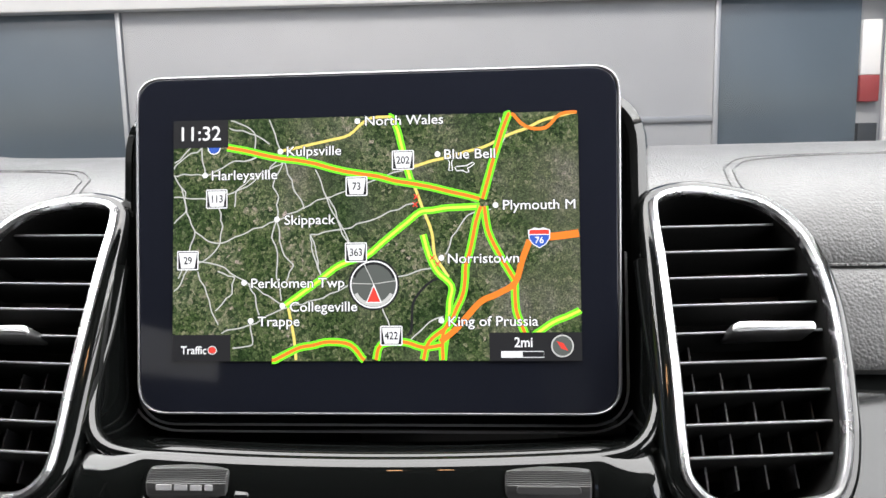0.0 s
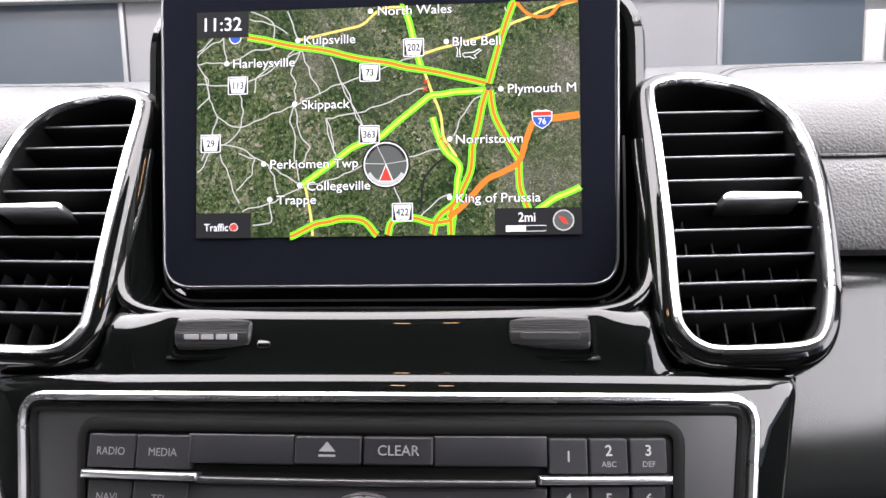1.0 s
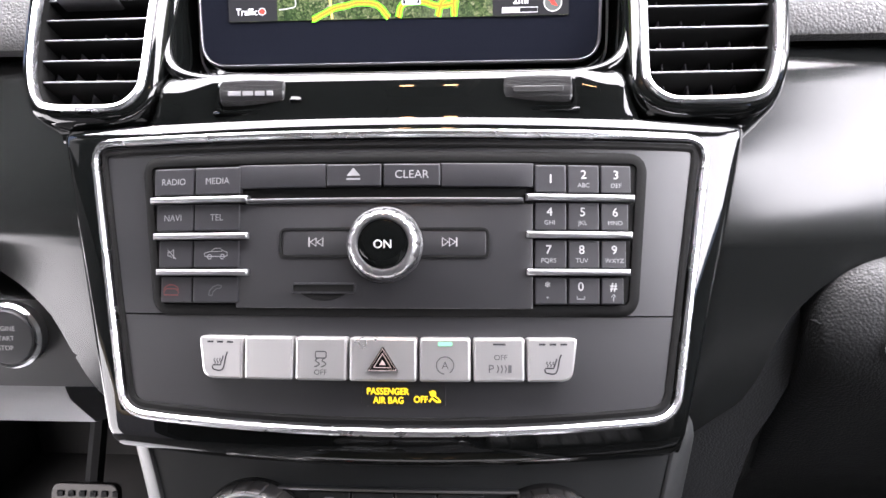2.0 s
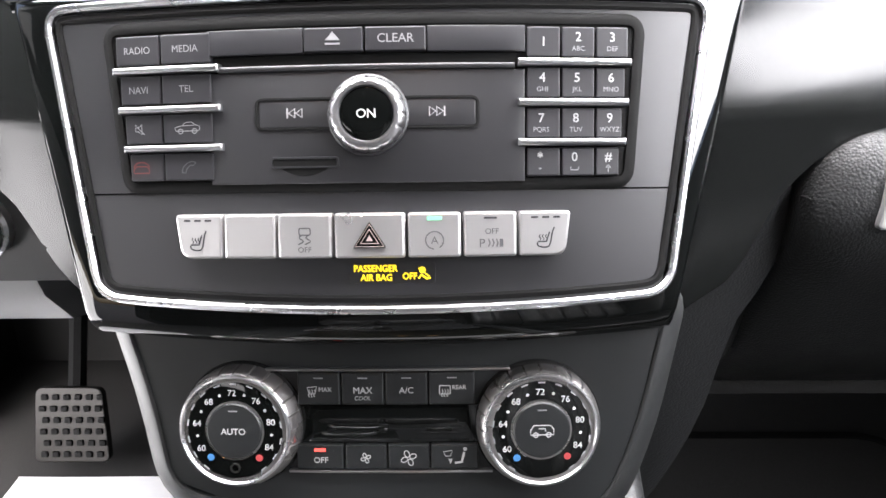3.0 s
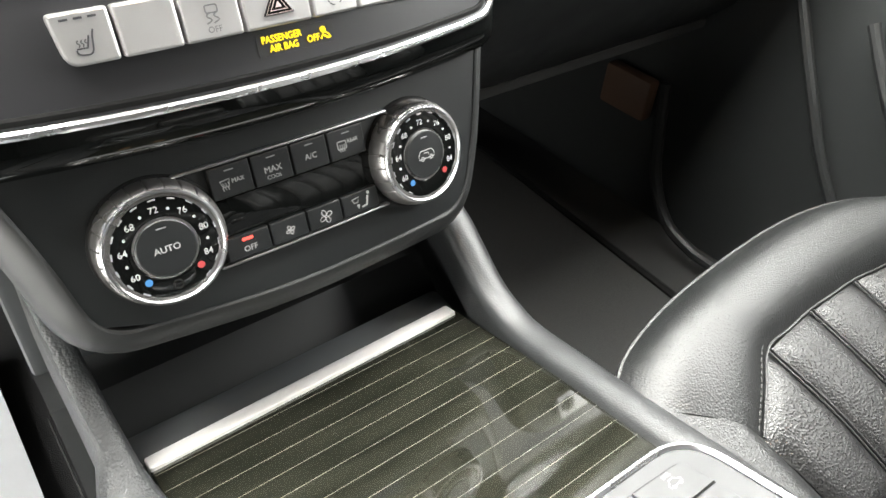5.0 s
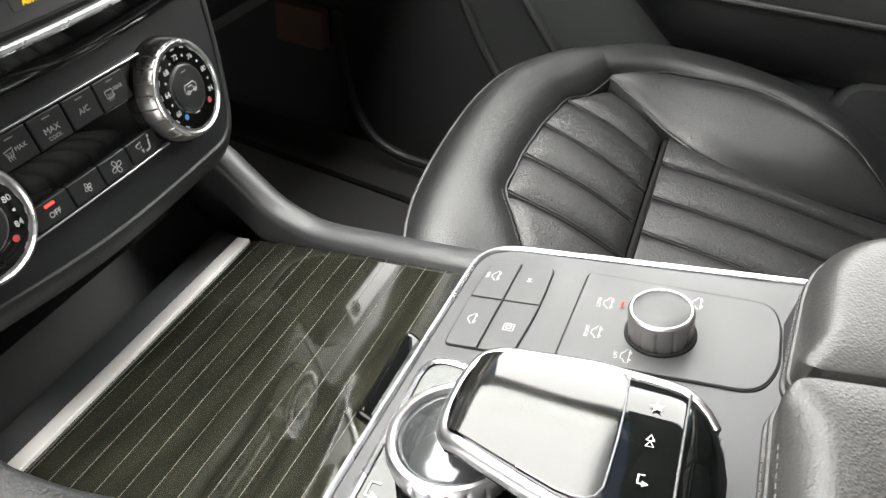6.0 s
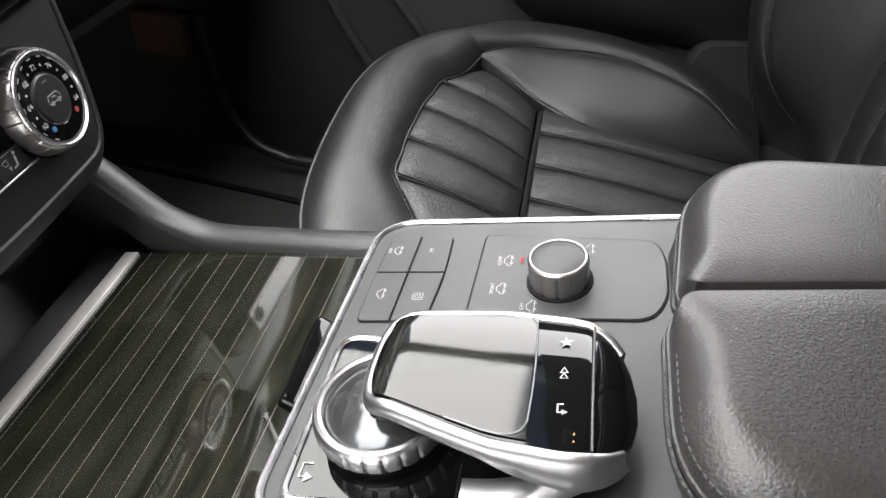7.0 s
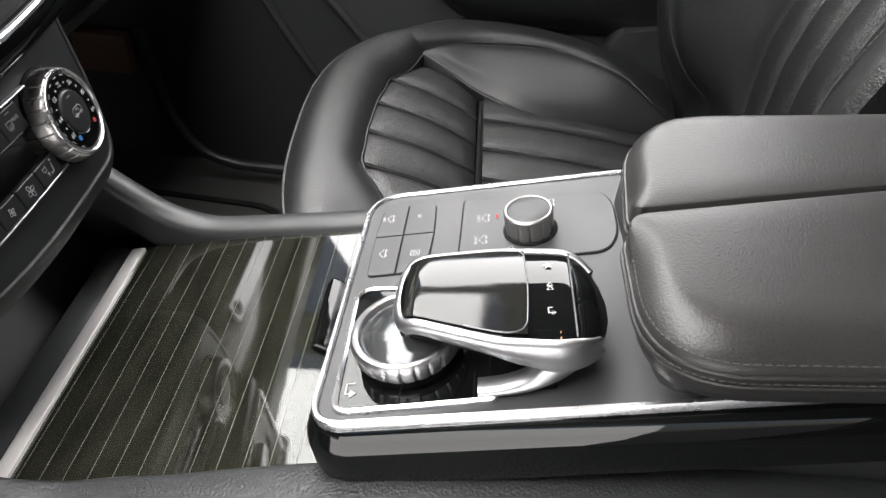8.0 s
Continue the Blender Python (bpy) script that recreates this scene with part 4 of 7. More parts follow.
def shield(word, x, y, w=74, h=64):
    u, v = spot(x, y)
    a, b = w * 0.000061, h * 0.0000618
    back = part("route_shield", patch(SCREEN, box2(u - a, v - b, u + a, v + b, 0.0004), 0.00158), MAP_BLACK, display)
    part("shield_face", patch(SCREEN, fillet([(u - 0.66 * a, v - 0.86 * b), (u + 0.66 * a, v - 0.86 * b), (u + 0.9 * a, v + 0.86 * b), (u - 0.9 * a, v + 0.86 * b)], 0.0004), 0.00162), MAP_WHITE, back)
    part("shield_rim", ribbon(SCREEN, box2(u - a, v - b, u + a, v + b, 0.0004), 0.0005, 0.00163, closed=True), MAP_WHITE, back)
    part("shield_number", lettering(SCREEN, word, u, v, 0.0031, 0.00166, bold=0.00007, wide=0.85), MAP_BLACK, back)


for word, x, y in (("202", 830, 157), ("73", 665, 245), ("113", 161, 281), ("29", 56, 497), ("363", 662, 475), ("422", 785, 763)):
    shield(word, x, y)
u, v = spot(1301, 432)
sh = part("route_shield", patch(SCREEN, [(u + a * 0.0047, v + b * 0.0042) for a, b in ((-1, 0.75), (-0.4, 1), (0, 0.9), (0.4, 1), (1, 0.75), (0.95, -0.1), (0.6, -0.7), (0, -1.1), (-0.6, -0.7), (-0.95, -0.1))], 0.00158), MAP_WHITE, display)
part("shield_face", patch(SCREEN, [(u + a * 0.0042, v - 0.0001 + b * 0.0037) for a, b in ((-1, 0.3), (1, 0.3), (0.95, -0.1), (0.6, -0.7), (0, -1.1), (-0.6, -0.7), (-0.95, -0.1))], 0.00161), MAP_BLUE, sh)
part("shield_band", patch(SCREEN, [(u - 0.0042, v + 0.0014), (u + 0.0042, v + 0.0014), (u + 0.0040, v + 0.0032), (u - 0.0040, v + 0.0032)], 0.00161), MAP_RED, sh)
part("shield_number", lettering(SCREEN, "76", u, v - 0.0011, 0.0026, 0.00166, bold=0.00006), MAP_WHITE, sh)


def map_box(x0, y0, x1, y1):
    a, b = spot(x0, y1), spot(x1, y0)
    return patch(SCREEN, [(a[0], a[1]), (b[0], a[1]), (b[0], b[1]), (a[0], b[1])], 0.00150)


panel = part("clock_panel", map_box(0, 0, 202, 99), MAP_BLACK, display, "black clock field")
part("clock_digits", lettering(SCREEN, "11:32", *spot(97, 48), 0.0060, 0.00165, bold=0.00010, wide=1.0), MAP_WHITE, panel)
panel = part("traffic_panel", map_box(0, 758, 212, 850), MAP_BLACK, display, "black traffic field")
part("traffic_word", lettering(SCREEN, "Traffic", *spot(79, 811), 0.0033, 0.00165, bold=0.00007, wide=0.92), MAP_WHITE, panel)
u, v = spot(146, 811)
part("traffic_ring", ribbon(SCREEN, disc(u, v, 0.0019, 24, 0.0017), 0.0003, 0.00167, closed=True), MAP_WHITE, panel)
part("traffic_car", patch(SCREEN, [(u + a * 0.0016, v + b * 0.0013) for a, b in ((-1, -1), (1, -1), (1, 0.1), (0.6, 1), (-0.6, 1), (-1, 0.1))], 0.00165), MAP_RED, panel)
panel = part("scale_panel", map_box(1125, 754, 1440, 850), MAP_BLACK, display, "black scale field")
part("scale_word", lettering(SCREEN, "2mi", *spot(1242, 787), 0.0040, 0.00165, bold=0.00009, wide=0.9), MAP_WHITE, panel)
a, b = spot(1165, 838), spot(1311, 818)
part("scale_bar", ribbon(SCREEN, [a, (b[0], a[1]), b, (a[0], b[1])], 0.0003, 0.00165, closed=True), MAP_WHITE, panel)
part("scale_fill", patch(SCREEN, [a, ((a[0] + b[0]) / 2, a[1]), ((a[0] + b[0]) / 2, b[1]), (a[0], b[1])], 0.00166), MAP_WHITE, panel)
u, v = spot(1374, 800)
part("compass_disc", patch(SCREEN, disc(u, v, 0.0047), 0.00163), MAP_GREY, panel)
part("compass_face", patch(SCREEN, disc(u, v, 0.0041), 0.00166), MAP_DISC, panel)
part("compass_needle", patch(SCREEN, [(u - 0.0024, v + 0.0020), (u + 0.0004, v + 0.0012), (u + 0.0024, v - 0.0020), (u - 0.0004, v - 0.0012)], 0.0017), MAP_RED, panel)
u, v = spot(724, 587)
me_disc = part("position_disc", patch(SCREEN, disc(u, v, 0.0102), 0.00152), MAP_DISC, display, "round position marker")
part("position_shade", ribbon(SCREEN, disc(u, v, 0.0106), 0.0009, 0.00154, closed=True), MAP_BLACK, me_disc)
part("position_rim", ribbon(SCREEN, disc(u, v, 0.0099), 0.0006, 0.00160, closed=True), MAP_WHITE, me_disc)
part("position_gloss", ribbon(SCREEN, [(u + 0.0086 * math.cos(t), v + 0.0086 * math.sin(t)) for t in span(3.6, 5.8, 16)], 0.0016, 0.00155), MAP_GREY, me_disc)
part("position_ring", ribbon(SCREEN, [(u + 0.0090 * math.cos(t), v + 0.0090 * math.sin(t)) for t in span(0.3, 2.8, 16)], 0.0010, 0.00155), MAP_BLACK, me_disc)
part("position_lines", ribbon(SCREEN, [(u - 0.0098, v + 0.0006), (u, v + 0.0002), (u + 0.0098, v + 0.0016)], 0.00035, 0.00156), MAP_GREY, me_disc)
part("position_lines", ribbon(SCREEN, [(u - 0.0042, v + 0.0090), (u, v + 0.0002), (u + 0.0040, v - 0.0090)], 0.00035, 0.00156), MAP_GREY, me_disc)
part("position_arrow", patch(SCREEN, [(u - 0.0034, v - 0.0078), (u + 0.0034, v - 0.0078), (u, v + 0.0002)], 0.00168), MAP_WHITE, me_disc)
part("position_arrow", patch(SCREEN, [(u - 0.0028, v - 0.0074), (u + 0.0028, v - 0.0074), (u, v - 0.0008)], 0.00171), MAP_RED, me_disc)
u, v = spot(1045, 187)
plane_line = [(-0.9, 0.0), (-0.7, -0.6), (-0.2, -0.5), (0.2, -0.9), (0.45, -0.8), (0.3, -0.2), (0.6, 0.1), (1, 0.7), (0.8, 0.9), (0.2, 0.3), (-0.7, 0.2)]
part("airport_sign", ribbon(SCREEN, [(u + a * 0.0045, v + b * 0.0024) for a, b in plane_line], 0.00045, 0.00155, closed=True), MAP_WHITE, display)
part("airport_tower", ribbon(SCREEN, [(u - 0.0066, v - 0.0012), (u - 0.0062, v + 0.0022), (u - 0.0074, v + 0.0046), (u - 0.0044, v + 0.0046), (u - 0.0054, v + 0.0022), (u - 0.0050, v - 0.0012)], 0.00045, 0.00155, closed=True), MAP_WHITE, display)
u, v = spot(150, 100)
part("route_badge", patch(SCREEN, disc(u, v, 0.0026, 20), 0.00146), MAP_BLUE, display)
part("badge_rim", ribbon(SCREEN, disc(u, v, 0.0027, 20), 0.0005, 0.00147, closed=True), MAP_WHITE, display)
for x, y in ((876, 285), (872, 312), (930, 497), (948, 520)):
    u, v = spot(x, y)
    for s in (1, -1):
        part("closure_mark", ribbon(SCREEN, [(u - 0.0010, v - s * 0.0010), (u + 0.0010, v + s * 0.0010)], 0.0005, 0.00160), MAP_RED, display)
road([(985, 560), (930, 575), (885, 615), (860, 660), (855, 740), (840, 765)], 9, MAP_BLACK, 0.00122, "river_line")


# ---- side air vents ----
def vent(face, s, name_group):
    """A tall vent: gloss pod, chrome ring, dark well, nine slats and a silver tab; s: 1 or -1, the side it leans to."""
    v = thing("air_vent", tuple(face(s * 0.03, 0.06, 0)), "upright air vent in a chrome ring and gloss black pod", "air vent", group=name_group)

    def f(u, vv, w=0.0):
        return face(s * u, vv, w)

    line = smooth_loop([(0.0015, 0.1235), (0.014, 0.1268), (0.030, 0.1248), (0.0465, 0.1190), (0.0580, 0.1070), (0.0632, 0.0930), (0.0656, 0.0740), (0.0648, 0.0560), (0.0628, 0.0380), (0.0598, 0.0190),
                        (0.0540, 0.0030), (0.0455, -0.0030), (0.0250, -0.0040), (0.0080, -0.0030), (-0.0005, 0.0045), (-0.0020, 0.0160), (-0.0008, 0.0480), (-0.0005, 0.0900), (-0.0012, 0.1160)], 5)
    part("pod", ring(f, line, [(0.0005, -0.0015), (0.0026, 0.0004), (0.0044, 0.0002), (0.0060, -0.0012), (0.0072, -0.0040), (0.0078, -0.0090), (0.0078, -0.018), (0.0066, -0.055), (0.0005, -0.055)]), GLOSS, v, "gloss black pod")
    part("chrome_ring", ring(f, line, [(-0.0016, -0.0020), (-0.0017, 0.0010), (-0.0008, 0.0024), (0.0006, 0.0026), (0.0018, 0.0014), (0.0022, -0.0010)]), CHROME, v, "bright chrome ring")
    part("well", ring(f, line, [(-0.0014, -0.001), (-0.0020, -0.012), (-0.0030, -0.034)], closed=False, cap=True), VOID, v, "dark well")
    P = [Vector((p.x, p.y)) for p in line]

    def reach(vv):
        xs = []
        for i in range(len(P)):
            a, b = P[i - 1], P[i]
            if (a.y - vv) * (b.y - vv) < 0:
                xs.append(a.x + (b.x - a.x) * (vv - a.y) / (b.y - a.y))
        return min(xs), max(xs)

    for k in range(9):
        vv = 0.1118 - k * 0.01226
        a, b = reach(vv)
        a, b = a + 0.0024, b - 0.0026
        bm = bmesh.new()
        sect = [(-0.0007, -0.0048), (0.0007, -0.0048), (0.0010, -0.0060), (-0.0016, -0.022), (-0.0026, -0.022), (-0.0012, -0.0060)]
        ra = [bm.verts.new(f(a, vv + q, w)) for q, w in sect]
        rb = [bm.verts.new(f(b, vv + q, w)) for q, w in sect]
        for j in range(len(sect)):
            bm.faces.new((ra[j], ra[(j + 1) % len(sect)], rb[(j + 1) % len(sect)], rb[j]))
        bm.faces.new(ra)
        bm.faces.new(rb)
        # slat bodies take the shade colour, so that only their edges read light
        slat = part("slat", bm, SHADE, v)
        part("slat_edge", slab(f, a, vv - 0.0005, b, vv + 0.0005, -0.0058, -0.0044, 0.0004, 2, 2), SLAT_EDGE, slat, "thin grey slat edge")
    for k in range(5):
        a = 0.010 + k * 0.0115
        part("guide_fin", plate(f, box2(a, 0.003, a + 0.0009, 0.060 - 0.006 * k, 0.0002), -0.026, -0.014, 0.0002), KEY, v)
    part("tab", plate(f, fillet([(0.0225, 0.0600), (0.0565, 0.0600), (0.0565, 0.0640), (0.0260, 0.0650), (0.0225, 0.0630)], 0.0018), -0.010, 0.0035, 0.0016), SILVER, v, "satin silver adjuster tab")
    return v


vent(VENT_R, 1, "vents beside the screen")
vent(VENT_L, -1, "vents beside the screen")


# ---- radio and switch panel ----
radio = thing("radio_unit", tuple(RADIO(0, 0, 0)), "satin black radio and switch panel with silver bars", "radio")


def panel_sheet(lo, hi, w, n=30, inset=0.0):
    bm = bmesh.new()
    vs = span(lo, hi, 8)
    return surface(lambda u, v: RADIO(u * (inside(v) - inset) + 0.0038, v, w), span(-1, 1, n), vs, bm, thick=(0, 0.003, 0))


part("upper_plate", panel_sheet(-0.0305, 0.0462, 0.0030), PANEL, radio, "satin black face plate")
part("lower_plate", surface(lambda u, k: RADIO(u * inside(lerp(-0.0735, -0.0313, k)) + 0.0045, lerp(-0.0735 + sag(u * 0.12 + 0.0045), -0.0313, k), 0.0030), span(-1, 1, 30), span(0, 1, 8), thick=(0, 0.003, 0)), PANEL, radio, "satin black switch plate")
recess = dense(fillet([(-0.1082, 0.0372), (0.1132, 0.0372), (0.1085, -0.0272), (-0.1010, -0.0272)], 0.005, 5))
part("recess_rim", ring(RADIO, recess, [(-0.0010, 0.0030), (-0.0008, 0.0042), (0.0010, 0.0046), (0.0030, 0.0040), (0.0040, 0.0030)]), SHADE, radio, "dark rim of the key field")
part("recess_floor", surface(lambda u, v: RADIO(u * lerp(0.1045, 0.1105, (v + 0.0272) / 0.0644) + 0.0030, v, 0.00335), span(-1, 1, 24), span(-0.0269, 0.0369, 6), thick=(0, 0.0003, 0)), SHADE, radio)


def key(u0, v0, u1, v1, w=0.0062, r=0.0008, mat=None, label="", base=0.0030):
    um, vm, a, b = (u0 + u1) / 2, (v0 + v1) / 2, (u1 - u0) / 2 - 0.0003, (v1 - v0) / 2 - 0.0003
    return part("key", plate(level(RADIO, um, vm), box2(-a, -b, a, b, r), base, w, 0.0006), mat or KEY, radio, label)


def legend(face, k, word, u, v, h, w, mat=None, **more):
    part("legend", lettering(face, word, u, v, h, w, **more), mat or LEGEND_DIM, k)


rows_k = ((0.0225, 0.0352), (0.0062, 0.0188), (-0.0102, 0.0025), (-0.0258, -0.0137))
cols_l = ((-0.1040, -0.0838), (-0.0838, -0.0616))
names_l = (("RADIO", "MEDIA"), ("NAVI", "TEL"), ("", ""), ("", ""))
for r, (v0, v1) in enumerate(rows_k):
    for c, (u0, u1) in enumerate(cols_l):
        k = key(u0 + 0.0015 * r * (1 - c), v0, u1, v1)
        um, vm = (u0 + u1) / 2, (v0 + v1) / 2
        if names_l[r][c]:
            legend(RADIO, k, names_l[r][c], um, vm, 0.0028, 0.0064, wide=0.95)
        elif (r, c) == (2, 0):
            part("legend", ribbon(RADIO, [(um - 0.002, vm - 0.0008), (um - 0.0008, vm - 0.0008), (um + 0.0008, vm - 0.0022), (um + 0.0008, vm + 0.0022), (um - 0.0008, vm + 0.0008), (um - 0.002, vm + 0.0008)], 0.0004, 0.0064, closed=True), LEGEND_DIM, k)
            part("legend", ribbon(RADIO, [(um - 0.0022, vm + 0.0020), (um + 0.0020, vm - 0.0022)], 0.0004, 0.0064), LEGEND_DIM, k)
        elif (r, c) == (2, 1):
            car = [(-0.0052, -0.0010), (-0.0055, 0.0003), (-0.0040, 0.0008), (-0.0022, 0.0011), (-0.0008, 0.0024), (0.0018, 0.0026), (0.0034, 0.0014), (0.0052, 0.0009), (0.0054, -0.0008), (0.0042, -0.0011), (-0.0042, -0.0011)]
            part("legend", ribbon(RADIO, [(um + a, vm + b) for a, b in car], 0.00036, 0.0064, closed=True), LEGEND_DIM, k)
            part("legend", ribbon(RADIO, [(um - 0.0020, vm + 0.0011), (um + 0.0030, vm + 0.0012)], 0.0003, 0.0064), LEGEND_DIM, k)
            for a in (-0.0030, 0.0031):
                part("legend", ribbon(RADIO, disc(um + a, vm - 0.0012, 0.0010, 14), 0.00036, 0.0064, closed=True), LEGEND_DIM, k)
        else:
            ink = RED_INK if c == 0 else INK_SOFT
            hook = [(um + 0.0036 * math.cos(t), vm - 0.0004 + 0.0026 * math.sin(t)) for t in span(0.1, math.pi - 0.1, 9)] if c == 0 else [(um - 0.0030, vm - 0.0024), (um - 0.0026, vm - 0.0004), (um - 0.0008, vm + 0.0014), (um + 0.0012, vm + 0.0022), (um + 0.0032, vm + 0.0018)]
            part("legend", ribbon(RADIO, hook, 0.0005, 0.0064), ink, k)
            low = [(um - 0.0036, vm - 0.0010), (um - 0.0024, vm + 0.0004), (um + 0.0024, vm + 0.0004), (um + 0.0036, vm - 0.0010), (um + 0.0034, vm - 0.0024), (um - 0.0034, vm - 0.0024)] if c == 0 else [(um - 0.0030, vm - 0.0024), (um - 0.0014, vm - 0.0026), (um - 0.0010, vm - 0.0010), (um + 0.0006, vm + 0.0006), (um + 0.0022, vm + 0.0006), (um + 0.0032, vm + 0.0018)]
            part("legend", ribbon(RADIO, low, 0.0005, 0.0064, closed=c == 0), ink, k)
cols_r = ((0.0664, 0.0806), (0.0806, 0.0948), (0.0948, 0.1088))
nums = (("1", "2", "3"), ("4", "5", "6"), ("7", "8", "9"), ("*", "0", "#"))
subs = (("", "ABC", "DEF"), ("GHI", "JKL", "MNO"), ("PQRS", "TUV", "WXYZ"), ("+", "", ""))
for r, (v0, v1) in enumerate(rows_k):
    for c, (u0, u1) in enumerate(cols_r):
        k = key(u0, v0, u1 - 0.0012 * r * (c == 2), v1)
        um, vm = (u0 + u1) / 2 - 0.0005 * r, (v0 + v1) / 2
        one = not subs[r][c] and r == 0
        legend(RADIO, k, nums[r][c], um, vm + (0 if one else 0.0020), 0.0036, 0.0064, LEGEND, bold=0.00006)
        if subs[r][c]:
            legend(RADIO, k, subs[r][c], um, vm - 0.0027, 0.0019, 0.0064)
        elif (r, c) == (3, 1):
            part("legend", ribbon(RADIO, [(um - 0.0016, vm - 0.0022), (um - 0.0016, vm - 0.0034), (um + 0.0016, vm - 0.0034), (um + 0.0016, vm - 0.0022)], 0.0004, 0.0064), LEGEND_DIM, k)
        elif (r, c) == (3, 2):
            part("legend", ribbon(RADIO, [(um, vm - 0.0044), (um, vm - 0.0026), (um - 0.0010, vm - 0.0026), (um, vm - 0.0014), (um + 0.0010, vm - 0.0026)], 0.0004, 0.0064), LEGEND_DIM, k)
for u0, u1, vs in ((-0.1046, -0.0580, (0.0205, 0.0042, -0.0120)), (0.0631, 0.1096, (0.0207, 0.0046, -0.0116))):
    for i, v in enumerate(vs):
        a, b = (u0 + 0.0019 * i, u1 + 0.0004 * i) if u0 < 0 else (u0, u1 - 0.0011 * i)
        part("silver_bar", slab(RADIO, a, v - 0.0014, b, v + 0.0014, 0.003, 0.0085, 0.0012), SILVER, radio, "satin silver bar")

# middle field: eject, clear, disc slot, skip rocker, knob, card slot
part("blank_plate", slab(RADIO, -0.0632, 0.0252, -0.0232, 0.0355, 0.003, 0.0058), KEY, radio)
k = key(-0.0232, 0.0252, 0.0016, 0.0355)
part("legend", patch(RADIO, [(-0.0140, 0.0300), (-0.0080, 0.0300), (-0.0110, 0.0335)], 0.0064), LEGEND_DIM, k)
part("legend", ribbon(RADIO, [(-0.0140, 0.0286), (-0.0080, 0.0286)], 0.0008, 0.0064), LEGEND_DIM, k)
k = key(0.0016, 0.0252, 0.0268, 0.0355)
legend(RADIO, k, "CLEAR", 0.0142, 0.0306, 0.0034, 0.0064, LEGEND_DIM, bold=0.00003)
part("blank_plate", slab(RADIO, 0.0268, 0.0252, 0.0662, 0.0355, 0.003, 0.0058), KEY, radio)
slot = part("disc_slot", slab(RADIO, -0.0605, 0.0196, 0.0632, 0.0248, 0.003, 0.0038, 0.0003), SHADE, radio, "dark disc slot")
part("slot_lip", slab(RADIO, -0.0590, 0.0182, 0.0620, 0.0206, 0.003, 0.0066, 0.0009), PANEL, radio)
part("middle_plate", slab(RADIO, -0.0632, -0.0275, 0.0660, 0.0180, 0.003, 0.0055), PANEL, radio)
rocker = part("skip_rocker", slab(RADIO, -0.0422, -0.0046, 0.0460, 0.0064, 0.005, 0.0057, 0.0004), PANEL, radio, "flush skip rocker")
part("rocker_gap", ring(RADIO, dense(box2(-0.0434, -0.0054, 0.0472, 0.0072, 0.0032)), [(-0.0008, 0.0050), (-0.0008, 0.0060), (-0.0001, 0.0061), (0.0003, 0.0060), (0.0003, 0.0050)]), SHADE, radio)
for s, cu in ((-1, -0.0267), (1, 0.0300)):
    for d in (-0.0014, 0.0016):
        part("legend", ribbon(RADIO, [(cu + s * (d + 0.0014), 0.0012), (cu + s * (d - 0.0012), 0.0012 + 0.0018), (cu + s * (d - 0.0012), 0.0012 - 0.0018)], 0.00058, 0.0062, closed=True), LEGEND, rocker)
    part("legend", ribbon(RADIO, [(cu + s * 0.0035, -0.0008), (cu + s * 0.0035, 0.0032)], 0.0006, 0.0062), LEGEND, rocker)
knob = part("volume_knob", lathe(RADIO, 0.0027, 0.0000, [(0.0166, 0.0055), (0.0164, 0.0066), (0.0156, 0.0070)], 48), PANEL, radio)
part("knob_ring", lathe(RADIO, 0.0027, 0.0000, [(0.0154, 0.0060), (0.0152, 0.0085), (0.0146, 0.0108), (0.0138, 0.0120), (0.0124, 0.0126), (0.0112, 0.0124), (0.0106, 0.0112)], 112,
                        wave=lambda i, r, w: 0.965 if (i % 7 == 0 and r > 0.0130) else 1.0), SILVER, knob, "notched satin silver ring")
part("knob_cap", lathe(RADIO, 0.0027, 0.0000, [(0.0107, 0.009), (0.0106, 0.0114), (0.0098, 0.0118), (0.006, 0.0118), (0.002, 0.0118)], 48), GLOSS, knob, "gloss black cap")
legend(RADIO, knob, "ON", 0.0027, 0.0000, 0.0034, 0.0121, LEGEND, bold=0.00012)
card = part("card_slot", plate(RADIO, box2(-0.0372, -0.0205, -0.0102, -0.0172, 0.0008), 0.005, 0.0060, 0.0003), SHADE, radio, "dark memory card slot")
part("slot_lip", ring(RADIO, box2(-0.0372, -0.0205, -0.0102, -0.0172, 0.0008), [(-0.0002, 0.0052), (-0.0002, 0.0064), (0.0005, 0.0064), (0.0008, 0.0052)]), PANEL, card)
part("card_scoop", plate(RADIO, smooth_loop([(-0.033, -0.0205), (-0.0145, -0.0205), (-0.0185, -0.0235), (-0.0238, -0.0243), (-0.029, -0.0235)], 4), 0.005, 0.0057, 0.0001), SHADE, card)

